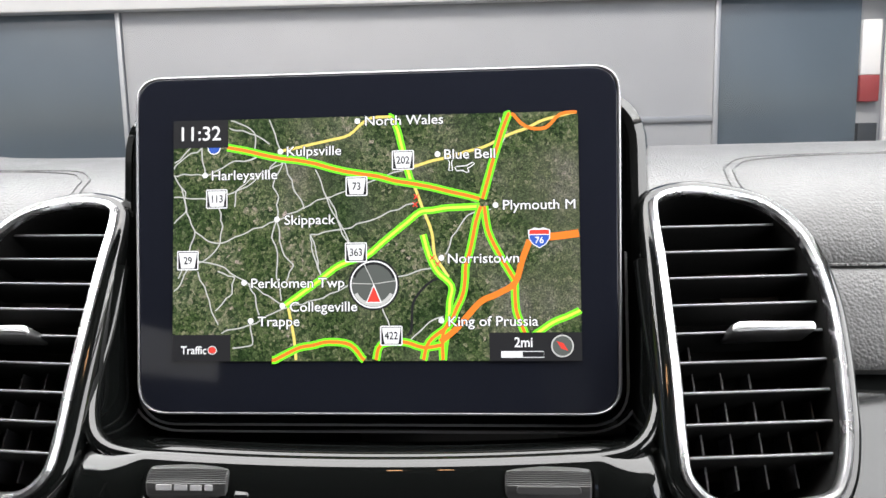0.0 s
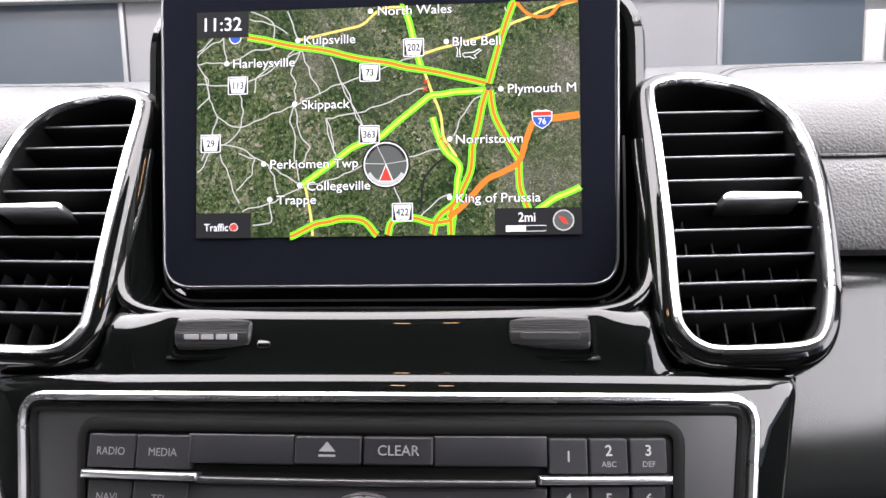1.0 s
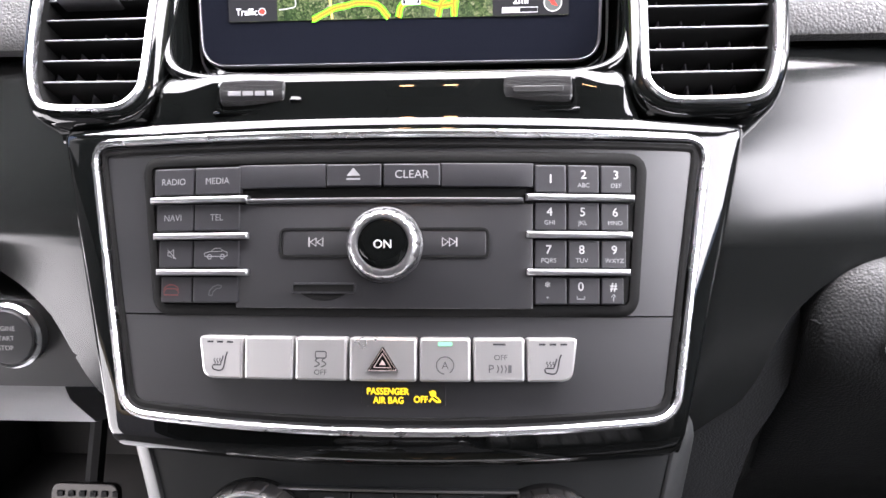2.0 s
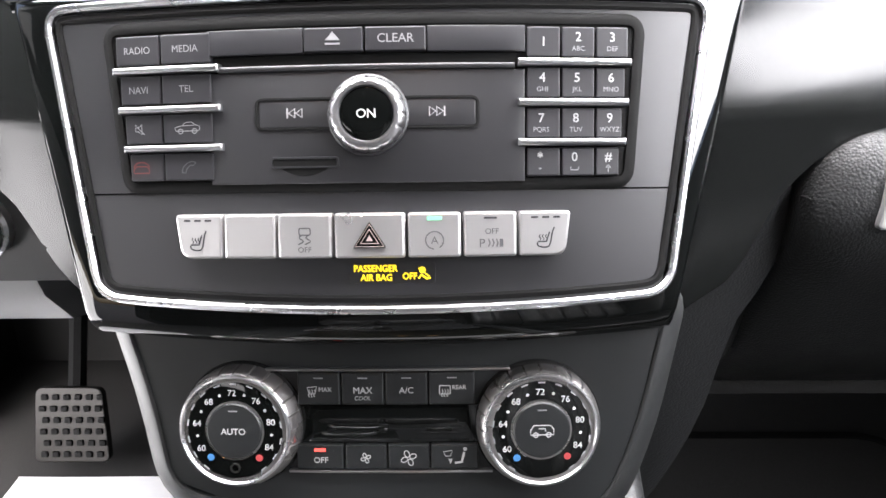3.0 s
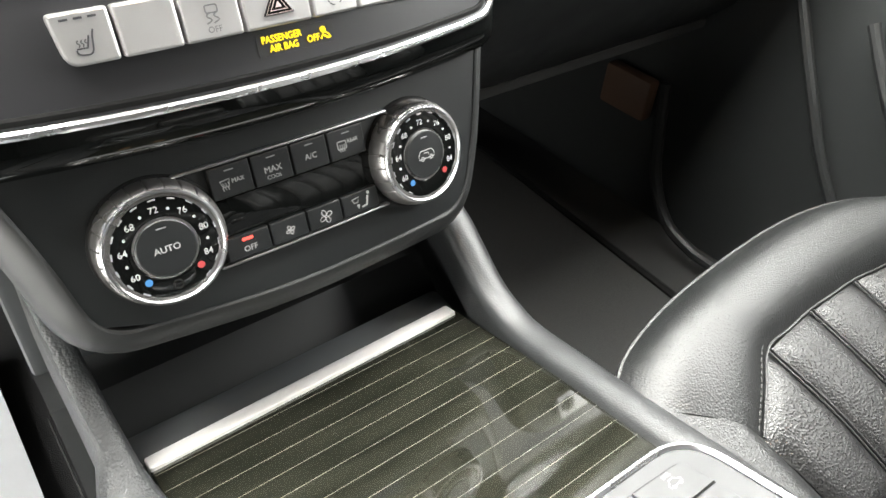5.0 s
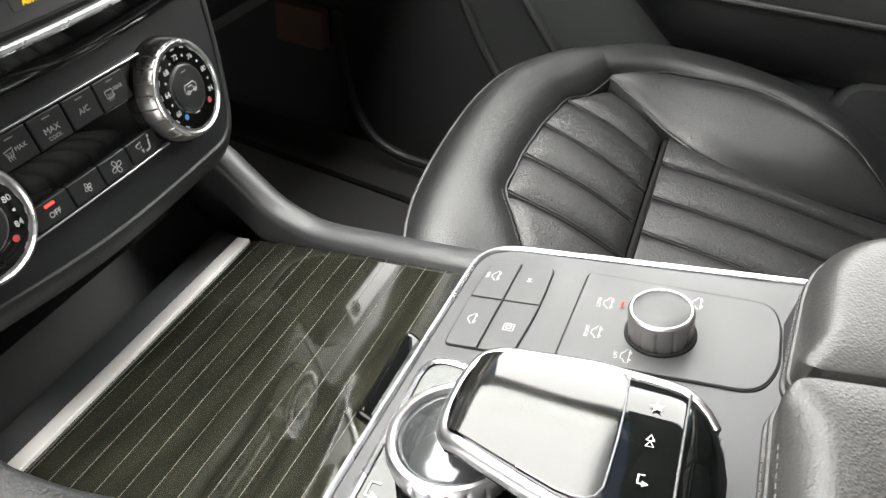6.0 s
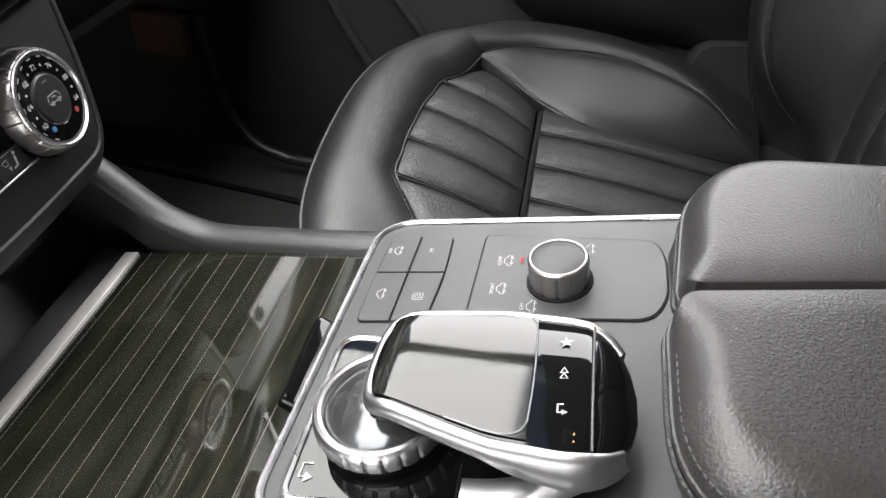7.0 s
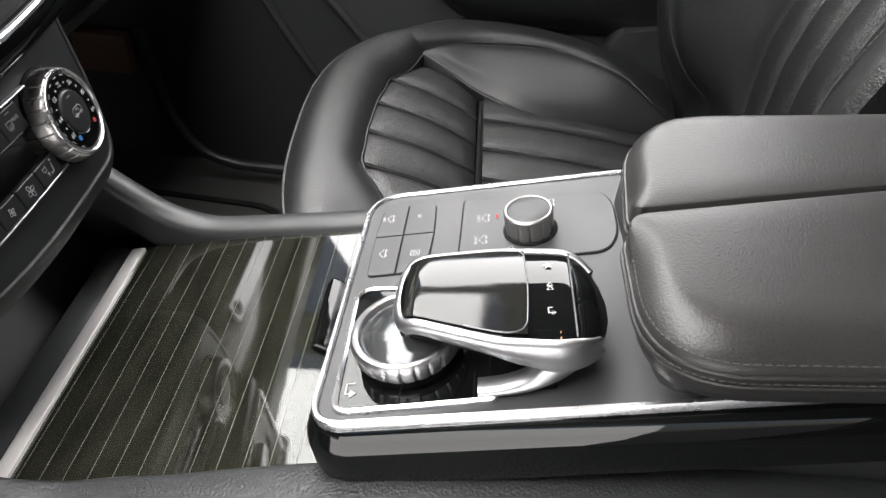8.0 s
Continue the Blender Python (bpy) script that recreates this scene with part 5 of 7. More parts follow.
# row of silver switches
edges = (-0.0788, -0.0577, -0.0352, -0.0120, 0.0176, 0.0400, 0.0624, 0.0846)
for i in range(7):
    a, b = edges[i] + 0.0004, edges[i + 1] - 0.0004
    lo, hi = -0.0582, -0.0397
    if i == 0:
        out = fillet([(a + 0.0022, lo), (b, lo), (b, hi), (a, hi)], [0.005, 0.0014, 0.0014, 0.002], 5)
    elif i == 6:
        out = fillet([(a, lo), (b - 0.0022, lo), (b, hi), (a, hi)], [0.0014, 0.005, 0.002, 0.0014], 5)
    else:
        out = box2(a, lo, b, hi, 0.0014)
    um, vm = (a + b) / 2, (lo + hi) / 2
    k = part("switch", plate(level(RADIO, um, vm), [p - Vector((um, vm)) for p in out], 0.003, 0.0092, 0.0011), KEYMETAL, radio, "satin silver switch")
    W = 0.00945
    if i in (0, 6):
        for d in (-0.0045, 0.0, 0.0045):
            part("indicator", ribbon(RADIO, [(um + d - 0.0014, hi - 0.0026), (um + d + 0.0014, hi - 0.0026)], 0.0008, W), INK, k)
        part("legend", ribbon(RADIO, smooth_loop([(um - 0.0034, vm - 0.0037), (um - 0.0027, vm - 0.0053), (um + 0.0013, vm - 0.0053), (um + 0.0027, vm + 0.0002), (um + 0.0035, vm + 0.0024)], 4, closed=False), 0.0006, W), INK, k)
        part("legend", ribbon(RADIO, [(um - 0.0032, vm - 0.0034), (um + 0.0003, vm - 0.0034), (um + 0.0016, vm + 0.0006)], 0.0006, W), INK, k)
        for d in (-0.0024, -0.0011, 0.0002):
            part("legend", ribbon(RADIO, smooth_loop([(um + d, vm - 0.0029), (um + d + 0.0004, vm - 0.0021), (um + d - 0.0003, vm - 0.0013), (um + d + 0.0002, vm - 0.0005)], 3, closed=False), 0.0004, W), INK, k)
    elif i == 2:
        legend(RADIO, k, "OFF", um, vm - 0.0056, 0.0022, W, INK_SOFT)
        for d in (-0.0010, 0.0018):
            part("legend", ribbon(RADIO, smooth_loop([(um + d - 0.0016, vm - 0.0034), (um + d + 0.0006, vm - 0.0022), (um + d - 0.0012, vm - 0.0006), (um + d + 0.0004, vm + 0.0006)], 3, closed=False), 0.0005, W), INK_SOFT, k)
        part("legend", ribbon(RADIO, box2(um - 0.0022, vm + 0.0004, um + 0.0024, vm + 0.0032, 0.0008), 0.0005, W, closed=True), INK_SOFT, k)
    elif i == 3:
        tri = [(um - 0.0068, vm - 0.0050), (um + 0.0068, vm - 0.0050), (um, vm + 0.0058)]
        part("hazard_button", plate(RADIO, fillet(tri, 0.0008, 3), 0.008, 0.0100, 0.0004), GLOSS, k, "dark triangular hazard field")
        part("legend", ribbon(RADIO, [(um - 0.0058, vm - 0.0044), (um + 0.0058, vm - 0.0044), (um, vm + 0.0047)], 0.0004, 0.0102, closed=True), ROSE_INK, k)
        part("legend", ribbon(RADIO, [(um - 0.0036, vm - 0.0032), (um + 0.0036, vm - 0.0032), (um, vm + 0.0026)], 0.0006, 0.0102, closed=True), ROSE_INK, k)
        part("legend", patch(RADIO, [(um - 0.0014, vm - 0.0022), (um + 0.0014, vm - 0.0022), (um, vm + 0.0002)], 0.0102), ROSE_INK, k)
    elif i == 4:
        part("indicator", plate(RADIO, box2(um - 0.0030, hi - 0.0034, um + 0.0030, hi - 0.0016, 0.0003), 0.008, 0.0095, 0.0001), GREEN_LED, k, "lit green indicator")
        part("legend", ribbon(RADIO, [(um + 0.0036 * math.cos(t), vm - 0.0022 + 0.0036 * math.sin(t)) for t in span(-1.0, 4.6, 20)], 0.0005, W), INK_SOFT, k)
        legend(RADIO, k, "A", um, vm - 0.0022, 0.0030, W, INK_SOFT)
    elif i == 5:
        part("indicator", ribbon(RADIO, [(um - 0.0026, hi - 0.0026), (um + 0.0026, hi - 0.0026)], 0.0008, W), INK, k)
        legend(RADIO, k, "OFF", um + 0.0006, vm + 0.0012, 0.0022, W, INK_SOFT)
        legend(RADIO, k, "P", um - 0.0034, vm - 0.0036, 0.0034, W, INK_SOFT)
        for d in (-0.0008, 0.0008, 0.0024):
            part("legend", ribbon(RADIO, [(um + d, vm - 0.0052), (um + d + 0.0006, vm - 0.0036), (um + d, vm - 0.0020)], 0.0005, W), INK_SOFT, k)
        part("legend", ribbon(RADIO, [(um + 0.0044, vm - 0.0052), (um + 0.0044, vm - 0.0020)], 0.0014, W), INK_SOFT, k)
sign = part("airbag_sign", plate(RADIO, box2(-0.007, -0.0695, 0.029, -0.0605, 0.001), 0.0025, 0.0033, 0.0001), PANEL, radio, "airbag indicator with amber letters")
tagged(part("amber_word", lettering(RADIO, "PASSENGER", 0.0042, -0.0630, 0.0027, 0.0036, bold=0.00012, wide=0.88), AMBER, sign), kind="stuff")
tagged(part("amber_word", lettering(RADIO, "AIR BAG", 0.0046, -0.0668, 0.0027, 0.0036, bold=0.00012, wide=0.88), AMBER, sign), kind="stuff")
tagged(part("amber_word", lettering(RADIO, "OFF", 0.0184, -0.0663, 0.0027, 0.0036, bold=0.00012, wide=0.88), AMBER, sign), kind="stuff")
part("amber_symbol", patch(RADIO, disc(0.0236, -0.0638, 0.0014, 12), 0.0036), AMBER, sign)
part("amber_symbol", ribbon(RADIO, [(0.0220, -0.0674), (0.0232, -0.0658), (0.0254, -0.0674), (0.0270, -0.0670)], 0.0010, 0.0036), AMBER, sign)
part("amber_symbol", ribbon(RADIO, [(0.0220, -0.0630), (0.0264, -0.0664)], 0.0006, 0.0037), AMBER, sign)


# ---- climate panel ----
climate = thing("climate_panel", tuple(CLIMATE(0, 0, 0)), "black climate panel with two chrome-ringed temperature dials", "climate control")
outline = dense(fillet([(-0.1180, 0.034), (-0.1050, -0.006), (-0.0960, -0.0500), (-0.005, -0.0585), (0.1040, -0.0575), (0.1200, -0.020), (0.1330, 0.034)], [0.002, 0.03, 0.016, 0.03, 0.016, 0.03, 0.002], 6), 0.01)


def climate_edges(v):
    """Left and right reach of the panel at height v."""
    xs = []
    for i in range(len(outline)):
        a, b = outline[i - 1], outline[i]
        if (a.y - v) * (b.y - v) <= 0 and abs(a.y - b.y) > 1e-9:
            xs.append(a.x + (b.x - a.x) * (v - a.y) / (b.y - a.y))
    return min(xs), max(xs)


def climate_sheet(u, v):
    a, b = climate_edges(v)
    return CLIMATE(lerp(a, b, u), v, 0)


part("face_plate", surface(climate_sheet, span(0, 1, 26), [min(p.y for p in outline) + k for k in (0.0001, 0.0006, 0.0015, 0.003, 0.006)] + span(-0.045, 0.0335, 14), thick=(0, 0.006, 0)), CLIMATE_BLACK, climate, "satin black face plate")
part("soft_edge", ring(CLIMATE, outline, [(-0.0006, -0.006), (-0.0004, 0.0006), (0.0008, 0.0012), (0.0020, 0.0010), (0.0060, -0.0010), (0.0120, -0.0060), (0.0170, -0.016), (0.0200, -0.035), (0.0180, -0.10), (-0.0004, -0.10)]), SOFT, climate, "soft black surround")


def dial(cu, cv, auto):
    """A temperature dial with a ridged chrome grip, dark scale and a centre button."""
    d = part("dial_base", lathe(CLIMATE, cu, cv, [(0.0292, -0.001), (0.0290, 0.0008), (0.0280, 0.0014)], 64), SHADE, climate)
    part("grip_ring", lathe(CLIMATE, cu, cv, [(0.0279, 0.001), (0.0278, 0.0040), (0.0270, 0.0080), (0.0258, 0.0114), (0.0252, 0.0120), (0.0244, 0.0118)], 312,
                            wave=lambda i, r, w: 0.976 if (i % 13 == 0 and r > 0.0255) else 1.0), GRIP_METAL, d, "ridged chrome grip")
    part("dial_rim", lathe(CLIMATE, cu, cv, [(0.0252, 0.0112), (0.0251, 0.0124), (0.0247, 0.0129), (0.0240, 0.0130), (0.0234, 0.0122), (0.0232, 0.0110)], 96), CHROME, d, "bright chrome rim")
    part("dial_scale", lathe(CLIMATE, cu, cv, [(0.0234, 0.009), (0.0233, 0.0116), (0.0195, 0.0120), (0.0138, 0.0120), (0.0128, 0.0112)], 64), GLOSS, d, "gloss black scale")
    b = part("centre_button", lathe(CLIMATE, cu, cv, [(0.0126, 0.010), (0.0125, 0.0122), (0.0119, 0.0128), (0.007, 0.0130), (0.002, 0.0130)], 48), CLIMATE_BLACK, d, "matt black centre button")
    for i, word in enumerate(("60", "64", "68", "72", "76", "80", "84")):
        a = radians(208 - i * 38.7)
        legend(CLIMATE, d, word, cu + 0.0172 * math.cos(a), cv + 0.0172 * math.sin(a), 0.0027, 0.0125, LEGEND, bold=0.00006)
        if i < 6:
            a2 = radians(208 - (i + 0.5) * 38.7)
            part("scale_dot", patch(CLIMATE, disc(cu + 0.0170 * math.cos(a2), cv + 0.0170 * math.sin(a2), 0.0007, 10), 0.0125), LEGEND, d)
    for i in range(15):
        a = radians(232 - i * 20.3)
        q = [(cu + 0.0213 * math.cos(a + t), cv + 0.0213 * math.sin(a + t)) for t in (-0.07, 0, 0.07)]
        part("scale_tick", ribbon(CLIMATE, q, 0.0007, 0.0124), LEGEND_DIM, d)
    for a, mat in ((228, BLUE_DOT), (-47, RED_DOT)):
        part("colour_dot", patch(CLIMATE, disc(cu + 0.0163 * math.cos(radians(a)), cv + 0.0163 * math.sin(radians(a)), 0.0016, 16), 0.0126), mat, d)
    part("indicator", ribbon(CLIMATE, [(cu - 0.002, cv + 0.0092), (cu + 0.002, cv + 0.0092)], 0.0006, 0.0134), LEGEND_DIM, b)
    if auto:
        legend(CLIMATE, b, "AUTO", cu, cv, 0.0027, 0.0134, LEGEND, bold=0.00006)
        part("sensor_hole", ring(CLIMATE, disc(cu, cv - 0.0170, 0.0020, 20), [(-0.0005, 0.0118), (-0.0004, 0.0127), (0.0003, 0.0127), (0.0003, 0.0118)]), SHADE, d)
    else:
        car = [(-0.0050, -0.0018), (-0.0050, 0.0004), (-0.0036, 0.0024), (0.0034, 0.0024), (0.0050, 0.0008), (0.0050, -0.0018)]
        part("legend", ribbon(CLIMATE, [(cu + a, cv + e) for a, e in car], 0.0005, 0.0134, closed=True), LEGEND, b)
        for s in (-0.0028, 0.0028):
            part("legend", ribbon(CLIMATE, disc(cu + s, cv - 0.0018, 0.0010, 12), 0.0005, 0.0135, closed=True), LEGEND, b)
        part("legend", ribbon(CLIMATE, [(cu - 0.0016, cv + 0.0010), (cu + 0.0014, cv + 0.0010), (cu + 0.0014, cv - 0.0002)], 0.0005, 0.0135), LEGEND, b)


dial(-0.0613, -0.0157, True)
dial(0.0735, -0.0157, False)
for v, a, b in ((0.0098, -0.050, 0.061), (-0.0372, -0.040, 0.053)):
    part("chrome_strip", plate(CLIMATE, dense(box2(a, v - 0.0007, b, v + 0.0007, 0.0006)), -0.001, 0.0030, 0.0006), SILVER, climate, "thin silver strip")
part("readout", slab(CLIMATE, -0.036, -0.0240, 0.048, -0.0066, -0.001, 0.0014, 0.0004), GLOSS, climate, "gloss black readout")
tops = (-0.0355, -0.0153, 0.0046, 0.0242, 0.0455)
for i in range(4):
    a, b = tops[i] + 0.0004, tops[i + 1] - 0.0004
    um = (a + b) / 2
    k = part("key", plate(level(CLIMATE, um, 0.0012), box2(a - um, -0.0074, b - um, 0.0074, 0.0008), -0.001, 0.0030, 0.0007), CLIMATE_BLACK, climate)
    part("indicator", ribbon(CLIMATE, [(um - 0.0022, 0.0062), (um + 0.0022, 0.0062)], 0.0006, 0.0033), LEGEND_DIM, k)
    if i == 0:
        part("legend", ribbon(CLIMATE, [(um - 0.0052, 0.0018), (um - 0.0008, 0.0024), (um - 0.0016, -0.0010), (um - 0.0042, -0.0010)], 0.0005, 0.0033, closed=True), LEGEND, k)
        for d in (-0.0042, -0.0030, -0.0018):
            part("legend", ribbon(CLIMATE, [(um + d, -0.0026), (um + d - 0.0004, -0.0013), (um + d + 0.0004, -0.0002), (um + d, 0.0010)], 0.0004, 0.0034), LEGEND, k)
        legend(CLIMATE, k, "MAX", um + 0.0030, 0.0010, 0.0019, 0.0033, LEGEND, bold=0.00006)
    elif i == 1:
        legend(CLIMATE, k, "MAX", um, 0.0006, 0.0028, 0.0033, LEGEND, bold=0.00004)
        legend(CLIMATE, k, "COOL", um, -0.0030, 0.0018, 0.0033, LEGEND)
    elif i == 2:
        legend(CLIMATE, k, "A/C", um, 0.0006, 0.0027, 0.0033, LEGEND, bold=0.00004)
    else:
        part("legend", ribbon(CLIMATE, box2(um - 0.0056, -0.0012, um - 0.0008, 0.0026, 0.0006), 0.0005, 0.0033, closed=True), LEGEND, k)
        for d in (-0.0044, -0.0032, -0.0020):
            part("legend", ribbon(CLIMATE, [(um + d, -0.0026), (um + d - 0.0004, -0.0013), (um + d + 0.0004, -0.0002), (um + d, 0.0010)], 0.0004, 0.0034), LEGEND, k)
        legend(CLIMATE, k, "REAR", um + 0.0032, 0.0018, 0.0018, 0.0033, LEGEND, bold=0.00006)
lows = (-0.0365, -0.0142, 0.0053, 0.0247, 0.0470)
for i in range(4):
    a, b = lows[i] + 0.0004, lows[i + 1] - 0.0004
    um, vm = (a + b) / 2, -0.0300
    k = part("key", plate(level(CLIMATE, um, -0.0303), box2(a - um, -0.0057, b - um, 0.0057, 0.0008), -0.001, 0.0030, 0.0007), CLIMATE_BLACK, climate)
    if i == 0:
        part("indicator", plate(CLIMATE, box2(um - 0.0026, -0.0277, um + 0.0026, -0.0263, 0.0003), 0.002, 0.0034, 0.0001), RED_LED, k, "lit red indicator")
        legend(CLIMATE, k, "OFF", um + 0.0004, -0.0316, 0.0026, 0.0033, LEGEND, bold=0.00004)
    elif i in (1, 2):
        r = 0.0024 if i == 1 else 0.0037
        for q in range(4):
            t0 = q * math.pi / 2 + 0.4
            part("legend", ribbon(CLIMATE, [(um + r * (0.56 * math.cos(t0) + 0.44 * math.cos(t) * math.cos(t0) - 0.30 * math.sin(t) * math.sin(t0)), vm - 0.0006 + r * (0.56 * math.sin(t0) + 0.44 * math.cos(t) * math.sin(t0) + 0.30 * math.sin(t) * math.cos(t0))) for t in span(0, 5.6, 9)], 0.0004, 0.0033, closed=True), LEGEND, k)
    else:
        part("legend", ribbon(CLIMATE, [(um - 0.0052, vm + 0.0022), (um - 0.0012, vm + 0.0028), (um - 0.0020, vm + 0.0002), (um - 0.0042, vm + 0.0002)], 0.0005, 0.0033, closed=True), LEGEND, k)
        part("legend", ribbon(CLIMATE, [(um + 0.0000, vm - 0.0030), (um + 0.0030, vm - 0.0026), (um + 0.0042, vm + 0.0020)], 0.0011, 0.0033), LEGEND, k)
        part("legend", patch(CLIMATE, disc(um + 0.0046, vm + 0.0034, 0.0009, 10), 0.0034), LEGEND, k)
        part("legend", patch(CLIMATE, [(um - 0.0030, vm - 0.0010), (um - 0.0010, vm - 0.0010), (um - 0.0020, vm - 0.0034)], 0.0034), LEGEND, k)


# ---- centre console ----
console = thing("centre_console", (0, 0.0, 0.45), "black centre console with dark wood roller cover and soft rails", "centre console")
INLAY = Face((0.005, 0.173, 0.803), (0, 1, -0.24))


def tunnel_section(x):
    s = 0.03 * (abs(x) / 0.125) ** 6
    return [(0.50, 0.45), (0.50, 0.80), (0.24, 0.80), (0.20, 0.760), (0.165, 0.770), (0.02, 0.805 - s), (-0.20, 0.855 - s), (-0.60, 0.88 - s), (-0.60, 0.45)]


part("tunnel", profile_solid(tunnel_section, span(-0.125, 0.125, 13)), SOFT, console, "black tunnel sides")
cover = part("roller_cover", plate(INLAY, box2(-0.1010, -0.176, 0.1010, 0.0015, 0.002), -0.008, 0.0, 0.0006), WOOD, console, "dark lacquered wood roller cover")
for k in range(12):
    v = -0.0070 - k * 0.01384
    part("inlaid_line", plate(INLAY, [Vector(p) for p in ((-0.1000, v + 0.0014), (0.1000, v - 0.0026), (0.1000, v - 0.0023), (-0.1000, v + 0.0017))], -0.001, 0.00012, 0.00005), INLAY_LINE, cover, "thin inlaid metal line")
part("front_strip", plate(INLAY, box2(-0.1010, -0.0018, 0.0985, 0.0088, 0.002), -0.010, 0.0022, 0.0008), COVER_STRIP, console, "satin silver cover handle strip")
tray = part("tray", surface(lambda u, v: Vector((u, lerp(0.18, 0.30, v), 0.775 - 0.020 * math.sin(v * 2.5))), span(-0.115, 0.12, 8), span(0, 1, 7), thick=(0, 0, -0.01)), TRAY, console, "black open tray")
part("tray_wall", block(-0.125, 0.27, 0.76, 0.13, 0.30, 0.92, 0.004), TRAY, console)
part("tray_step", block(-0.105, 0.182, 0.770, 0.112, 0.205, 0.797, 0.004), TRAY, console, "black step ahead of the roller cover")


def rail(s):
    """A soft rail that runs from the stack down along the cover to the control deck."""
    c = 0.004
    mid = smooth_loop([(s * 0.118 + c, 0.260, 0.880), (s * 0.117 + c, 0.205, 0.858), (s * 0.116 + c, 0.185, 0.846), (s * 0.114 + c, 0.160, 0.831), (s * 0.113 + c, 0.140, 0.825), (s * 0.112 + c, 0.120, 0.824),
                       (s * 0.111 + c, 0.080, 0.831), (s * 0.108 + c, 0.030, 0.842), (s * 0.106 + c, -0.05, 0.858), (s * 0.106 + c, -0.20, 0.872), (s * 0.106 + c, -0.40, 0.880), (s * 0.106 + c, -0.60, 0.882)], 5, closed=False)
    bm = bmesh.new()
    rows = []
    for p in mid:
        wide = lerp(-0.012, 0.022, min(max((0.180 - p.y) / 0.07, 0.0), 1.0)) if s < 0 else 0.0
        lap = 0.007 * min(max((0.160 - p.y) / 0.05, 0.0), 1.0) if s < 0 else 0.0
        sect = [(-0.0100 - lap, -0.030), (-0.0105 - lap, -0.006), (-0.0090 - lap, -0.0015), (-0.0060 - lap, 0.0010), (0, 0.0022), (max(0.0015, 0.007 + wide), 0.0015), (max(0.0025, 0.0115 + wide), -0.002), (0.0145 + wide, -0.010), (0.0155 + wide, -0.040), (0.0150 + wide, -0.12)]
        rows.append([bm.verts.new((p.x + s * a, p.y, p.z + b)) for a, b in sect])
    for a, b in zip(rows, rows[1:]):
        for j in range(len(sect) - 1):
            bm.faces.new((a[j], a[j + 1], b[j + 1], b[j]))
    bm.faces.new(rows[0])
    bm.faces.new(rows[-1])
    part("rail", bm, RAIL if s > 0 else GRAINED, console, "grained soft rail")


rail(1)
rail(-1)
part("side_ledge", profile_solid(lambda x: [(0.13, 0.60), (0.13, 0.770), (0.10, 0.806 - 3 * max(0, -0.142 - x) ** 1.5), (0.05, 0.8300), (0.0, 0.8425), (-0.05, 0.8530), (-0.20, 0.868), (-0.45, 0.876), (-0.60, 0.876), (-0.60, 0.60)], [-0.158, -0.155, -0.148, -0.135, -0.120, -0.105]), SOFT, console, "soft side ledge")
part("rail_seam", tube([(-0.1265, y, z) for y, z in ((0.19, 0.8515), (0.165, 0.8365), (0.140, 0.8275), (0.12, 0.8264), (0.08, 0.8334), (0.03, 0.8444), (0.0, 0.8490))], 0.0005), SHADE, console)


# control deck
deck = thing("control_deck", tuple(DECK(0, -0.06, 0)), "grey control deck with chrome edge, keys and mode knob", "control panel")
deck_line = fillet([(-0.0862, -0.30), (0.0900, -0.30), (0.0900, 0.0125), (-0.0862, 0.0192)], [0.002, 0.002, 0.022, 0.016], 7)
part("gloss_base", ring(DECK, deck_line, [(-0.004, -0.0030), (0.0009, -0.0030), (0.0018, -0.0036), (0.0030, -0.0052), (0.0055, -0.0096), (0.0069, -0.0124), (0.0076, -0.0150), (0.0079, -0.0190), (0.0080, -0.030), (0.0074, -0.036), (0.005, -0.040), (-0.004, -0.040)]), GLOSS, deck, "piano black base")
part("chrome_edge", ring(DECK, deck_line, [(-0.0021, -0.005), (-0.0021, 0.0006), (-0.0012, 0.0016), (0.0004, 0.0014), (0.0012, 0.0), (0.0012, -0.005)]), CHROME, deck, "bright chrome edge")
part("top_plate", plate(DECK, [p * 1.0 - q * 0.0022 for p, q in zip(deck_line, outward([Vector(p) for p in deck_line]))], -0.02, 0.0, 0.0004), CONSOLE, deck, "satin grey top plate")
PULL = Face(DECK(-0.0040, 0.0265, -0.0100), (0, 0.5, -0.87))
part("cover_pull", ring(PULL, box2(-0.0265, -0.0050, 0.0265, 0.0050, 0.0048, 7), [(0.0, -0.006), (0.0, 0.0030), (-0.0007, 0.0046), (-0.0022, 0.0052), (-0.0040, 0.0050)], cap=True), GLOSS, deck, "small gloss black release tab")

key_field = fillet([(0.0122, 0.0060), (0.0130, -0.0272), (0.0440, -0.0305), (0.0770, -0.0300), (0.0760, 0.0030), (0.0460, 0.0057)], [0.004, 0.004, 0.030, 0.005, 0.004, 0.030], 5)
part("key_well", plate(DECK, key_field, -0.002, 0.0003, 0.0002), SHADE, deck)


def car_sign(cu, cv, parent, mat, h, k=1.0):
    """A small printed car seen from the side, its roof towards the front."""
    line = [(-0.0030, -0.0010), (-0.0030, 0.0004), (-0.0020, 0.0006), (-0.0012, 0.0018), (0.0010, 0.0018), (0.0020, 0.0006), (0.0031, 0.0002), (0.0031, -0.0010)]
    part("legend", ribbon(DECK, [(cu + a * k, cv + b * k) for a, b in line], 0.00034, h, closed=True), mat, parent)
    for a in (-0.0016, 0.0017):
        part("legend", ribbon(DECK, disc(cu + a * k, cv - 0.0012 * k, 0.0006, 10), 0.00028, h, closed=True), mat, parent)


